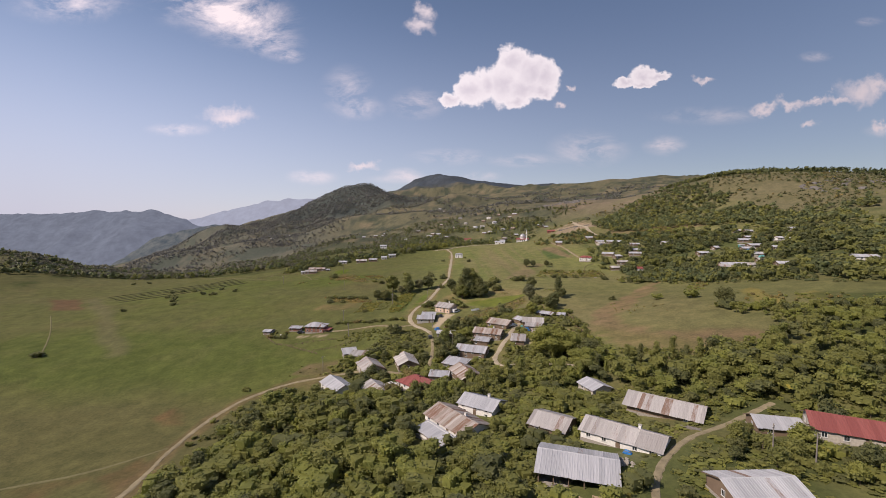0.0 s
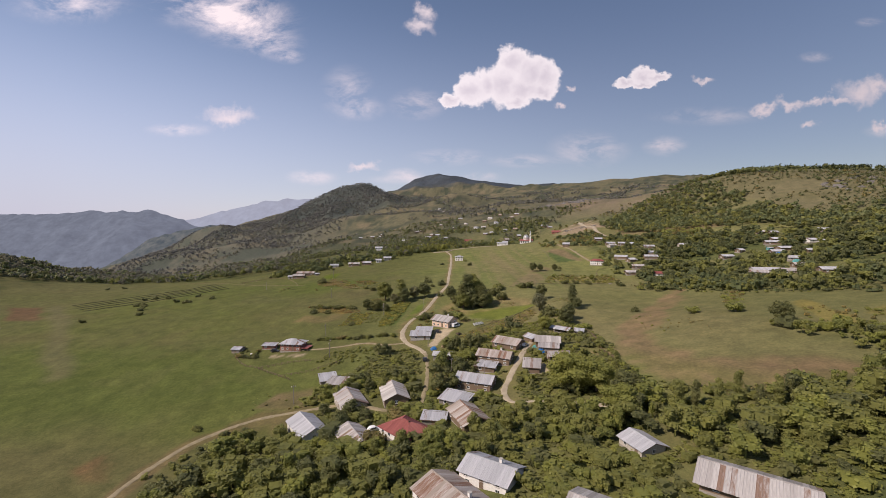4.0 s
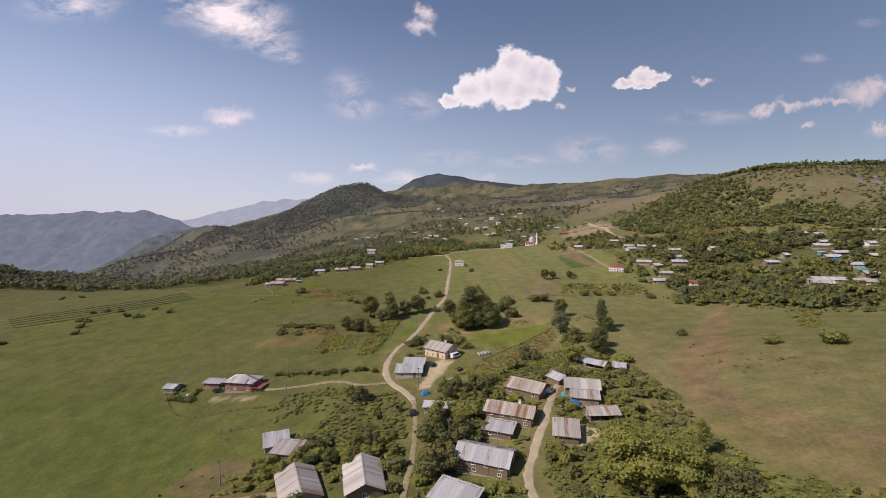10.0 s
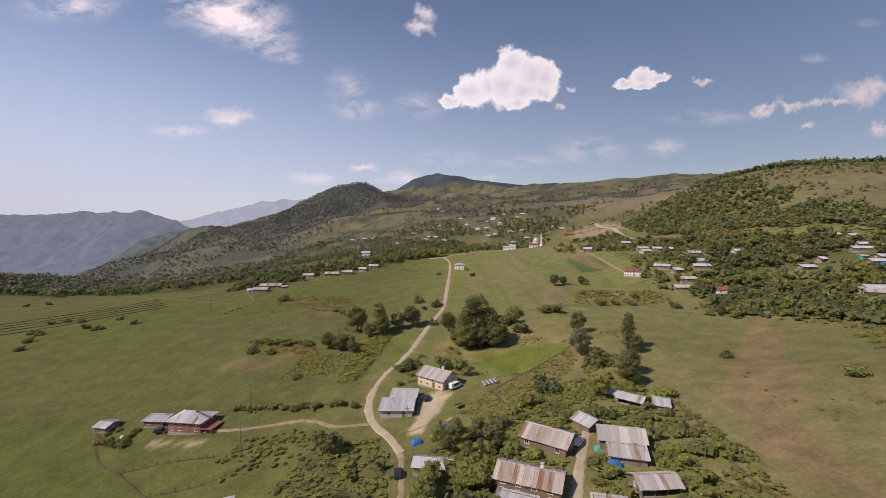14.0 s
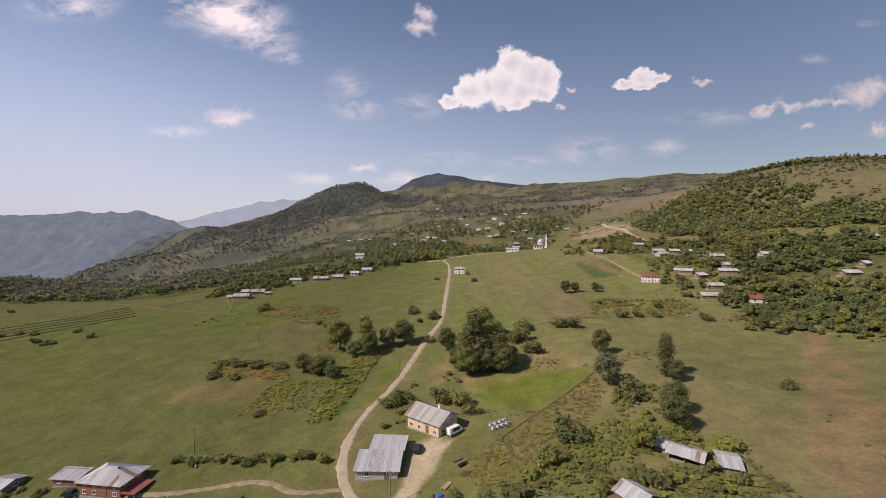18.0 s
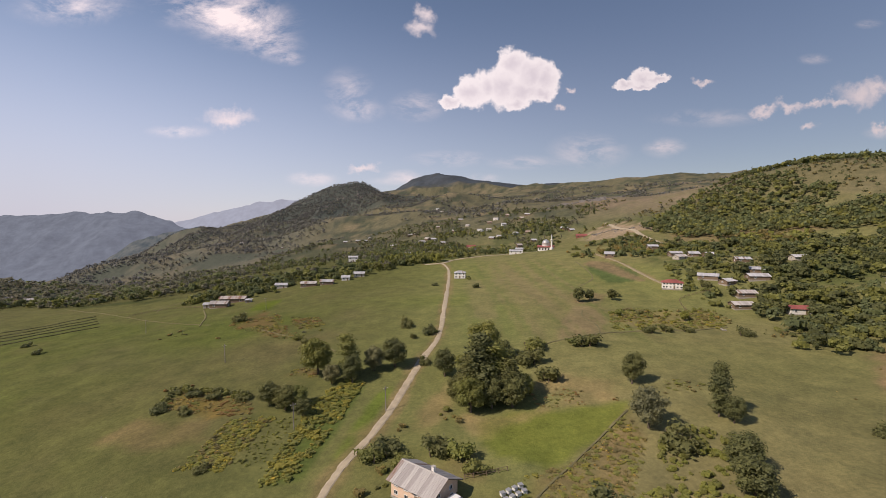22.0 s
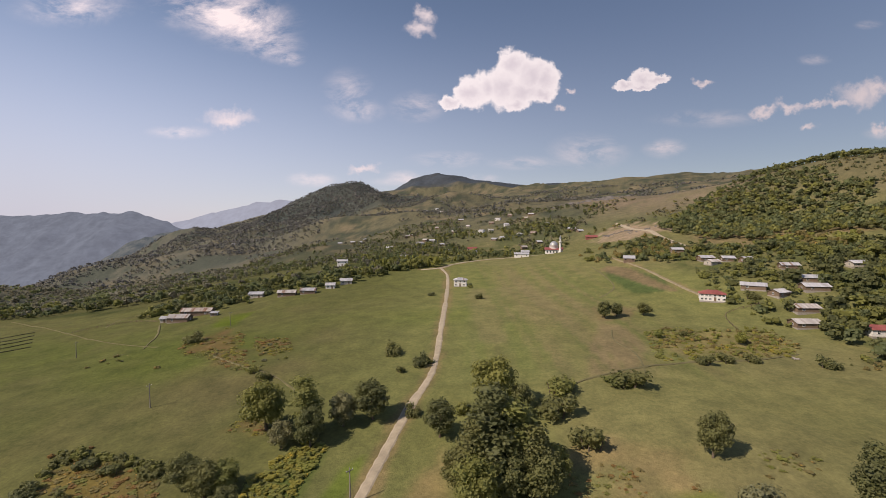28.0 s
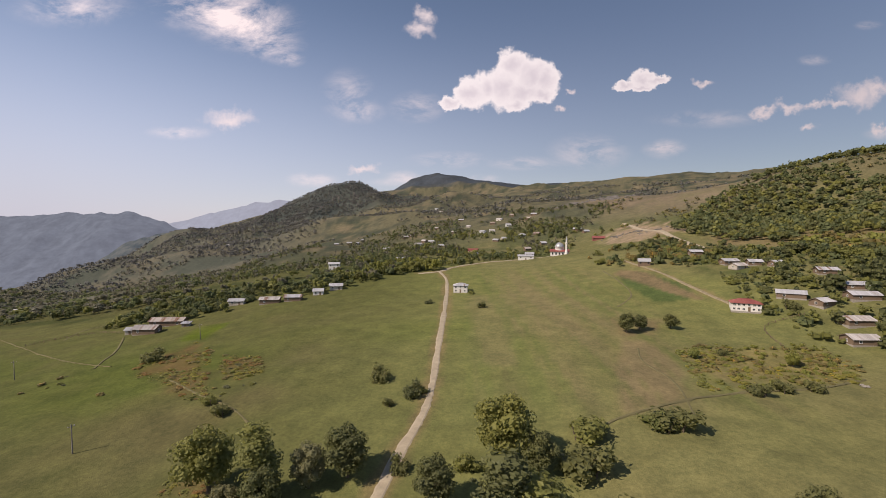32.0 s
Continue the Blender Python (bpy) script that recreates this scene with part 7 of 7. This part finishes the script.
drape("tarpaulin", 34.6, 218.0, 10, 3.4, 2.4, 1.5, TARP_BLUE, "blue tarpaulin over a heap in the yard", "tarpaulin")
drape("tarpaulin", 256, 396, 10, 6.0, 4.0, 2.4, TARP_BLUE, "large blue tarpaulin between the hillside farmhouses", "tarpaulin")
drape("tarpaulin", 247, 366, -10, 5.0, 3.0, 2.0, TEAL, "teal sheet over stored goods on the hillside", "tarpaulin")
drape("tarpaulin", -3.6, 241.6, 40, 2.2, 1.6, 0.9, TARP_BLUE, "small blue tarpaulin on the log pile", "tarpaulin")
drape("tarpaulin", -10.4, 234.8, 20, 3.0, 2.4, 1.3, TARP_BLUE, "blue and grey sheet over stored hay", "tarpaulin")
drape("tarpaulin", 33.6, 225.4, 0, 2.2, 1.8, 1.2, TEAL, "teal sheet over goods beside the house", "tarpaulin")
drape("tarpaulin", 38.2, 97.5, -37, 2.0, 1.0, 0.9, TARP_BLUE, "turquoise sheet before the white farmhouse", "tarpaulin")
drape("hay_heap", 4.0, 136.5, 20, 3.0, 2.2, 1.4, TEAL, "teal cover beside the white house", "tarpaulin")
drape("hay_heap", -7.8, 146, 20, 2.6, 1.8, 0.8, STEEL, "grey sheet lying in the orchard", "sheet")

# a cart on the grass
cart = thing("cart", 0.9, 252.4, up(0.9, 252.4), 40, "old wooden farm cart on the grass", "cart")
part("bed", box(-1.3, -0.7, 0.55, 1.3, 0.7, 0.68), WOOD_OLD, cart)
for s in (-1, 1):
    part("side_board", box(-1.3, s * 0.7 - 0.03, 0.68, 1.3, s * 0.7 + 0.03, 1.05), WOOD_OLD, cart)
    part("wheel", lathe([(0.05, -0.05), (0.42, -0.05), (0.42, 0.05), (0.05, 0.05)], 14), RUBBER, cart, at=pose(0, s * 0.8, 0.42, 90, 0, 0))
part("drawbar", box(1.3, -0.05, 0.5, 3.0, 0.05, 0.6), WOOD_OLD, cart)

# white beehives in rows
hive = thing("beehive", 9.6, 267.6, up(9.6, 267.6), 30, "small white box beehive on the grass", "beehive", "beehives in rows")
part("body", box(-0.45, -0.4, 0.15, 0.45, 0.4, 0.75), FRAME_WHITE, hive)
part("lid", box(-0.52, -0.47, 0.75, 0.52, 0.47, 0.86), STEEL, hive)
part("base", box(-0.4, -0.35, 0, 0.4, 0.35, 0.15), WOOD_GREY, hive)
for k in range(1, 8):
    i, j = k % 4, k // 4
    hx, hy = 9.6 + 1.3 * i - 0.5 * j, 267.6 + 0.9 * i + 1.9 * j
    copy_thing(hive, pose(hx, hy, up(hx, hy), 0, 0, 30 + luck.uniform(-12, 12)))


def pole(x, y, high, label, lean=1.0):
    root = thing("utility_pole", x, y, up(x, y) - 0.2, luck.uniform(0, 90), label, "pole", "utility poles")
    root.rotation_euler[0] = radians(lean)
    part("mast", lathe([(0.16, 0), (0.13, high * 0.6), (0.1, high), (0.02, high + 0.05)], 8), WOOD_GREY, root)
    arm = part("crossarm", box(-0.8, -0.06, high - 0.7, 0.8, 0.06, high - 0.58), WOOD_GREY, root)
    for px in (-0.7, 0.0, 0.7):
        part("insulator", lathe([(0.02, 0), (0.06, 0.02), (0.06, 0.12), (0.03, 0.2), (0.01, 0.21)], 8), PLASTER, arm, at=pose(px, 0, high - 0.58))


for x, y in ((-69.1, 265.7), (-59.8, 240.2), (-91, 353), (-20.4, 308.8), (-163, 409), (-13.4, 240.6), (-62, 200), (66, 92), (70, 86), (-44, 300), (-116, 448), (10, 196), (-2, 205)):
    pole(x, y, 7.5, "weathered wooden utility pole with crossarm", luck.uniform(-2, 2))


def fence(line, label, gap=2.4, high=1.15, rails=2):
    """Posts and rails along a line; every post and rail is a part."""
    p = curve_points(line, gap)
    x0, y0 = p[0]
    z0 = up(x0, y0)
    root = thing("fence", x0, y0, z0, 0, label, "fence", "field fences")
    post = bpy.data.meshes.new("post")
    bm = box(-0.07, -0.07, -0.3, 0.07, 0.07, high)
    bm.to_mesh(post)
    bm.free()
    spots = [Vector((a - x0, b - y0, up(a, b) - z0)) for a, b in p]
    for s in spots:
        part("post", post, WOOD_OLD, root, at=pose(*s, luck.uniform(-4, 4), luck.uniform(-4, 4), luck.uniform(0, 90)))
    for a, b in zip(spots, spots[1:]):
        way = b - a
        for k in range(rails):
            h = high * (0.45 + 0.45 * k)
            at = Matrix.Translation(a + Vector((0, 0, h))) @ way.to_track_quat("X", "Z").to_matrix().to_4x4()
            part("rail", box(0, -0.03, -0.05, way.length, 0.03, 0.05), WOOD_OLD, root, at=at)


fence([(-116, 258), (-103, 242), (-91.5, 235), (-71.4, 221)], "grey wooden rail fence round the meadow plot")
fence([(-91.5, 235), (-79, 238), (-66.7, 238.7)], "low wooden fence across the garden")
fence([(-77, 225), (-64, 228), (-53, 233)], "old wooden fence beside the sheds")
fence([(1.7, 275), (11, 278)], "short garden fence behind the house")
fence([(64, 262), (62, 236), (58, 214), (60, 200)], "wooden fence between village and field")
fence([(-172, 474), (-196, 480), (-212, 462)], "field fence beside the upper farm", 3.5)
fence([(120, 418), (128, 440), (150, 448)], "fence round the upper garden", 3.5)

# grassy banks of old terraces on the far meadow
for k in range(5):
    s = 0.3 + 0.7 * k / 4
    ribbon("terrace_bank", [(-335 + 50 * s, 405 - 43 * s), (-310 + 48 * s, 428 - 48 * s), (-284 + 48 * s, 452 - 47 * s), (-255 + 45 * s, 485 - 49 * s)], 1.1, BANK, "dark grassy bank of an old field terrace", seed=60 + k, lift=0.35, category="bank")
# earth banks between the fields
for line, w in (([(33, 354), (41, 359), (61, 368), (80, 375), (105, 382), (125, 391)], 1.1), ([(-48, 357), (-61, 370), (-74, 379), (-96, 396)], 0.7), ([(-307, 520), (-250, 484), (-199, 452), (-158, 427), (-132, 416)], 0.6), ([(-164, 464), (-155, 450), (-148, 438), (-138, 415)], 1.0),
                ([(10, 262), (26, 281), (46, 303)], 0.7)):
    ribbon("field_bank", line, w, FAINT, "low earth bank with rough dry grass", seed=int(abs(line[0][0])) + 5, lift=0.2, category="bank")
for line, w in (([(-160, 116), (-137, 124), (-122, 128), (-109, 133), (-97, 142)], 1.6), ([(-307, 322), (-266, 278), (-234, 238)], 0.9),
                ([(56, 356), (62, 380), (60, 396), (64, 410)], 0.8), ([(78, 470), (96, 500), (100, 560)], 1.0), ([(-200, 470), (-206, 490), (-196, 516)], 1.0)):
    ribbon("worn_path", line, w, FAINT, "faint worn path through the grass", seed=int(abs(line[0][0])), lift=0.07, category="path")

# the models themselves leave the scene; their copies stay
for models in MODELS.values():
    for model in models:
        for ob in (*model.children_recursive, model):
            bpy.data.objects.remove(ob)
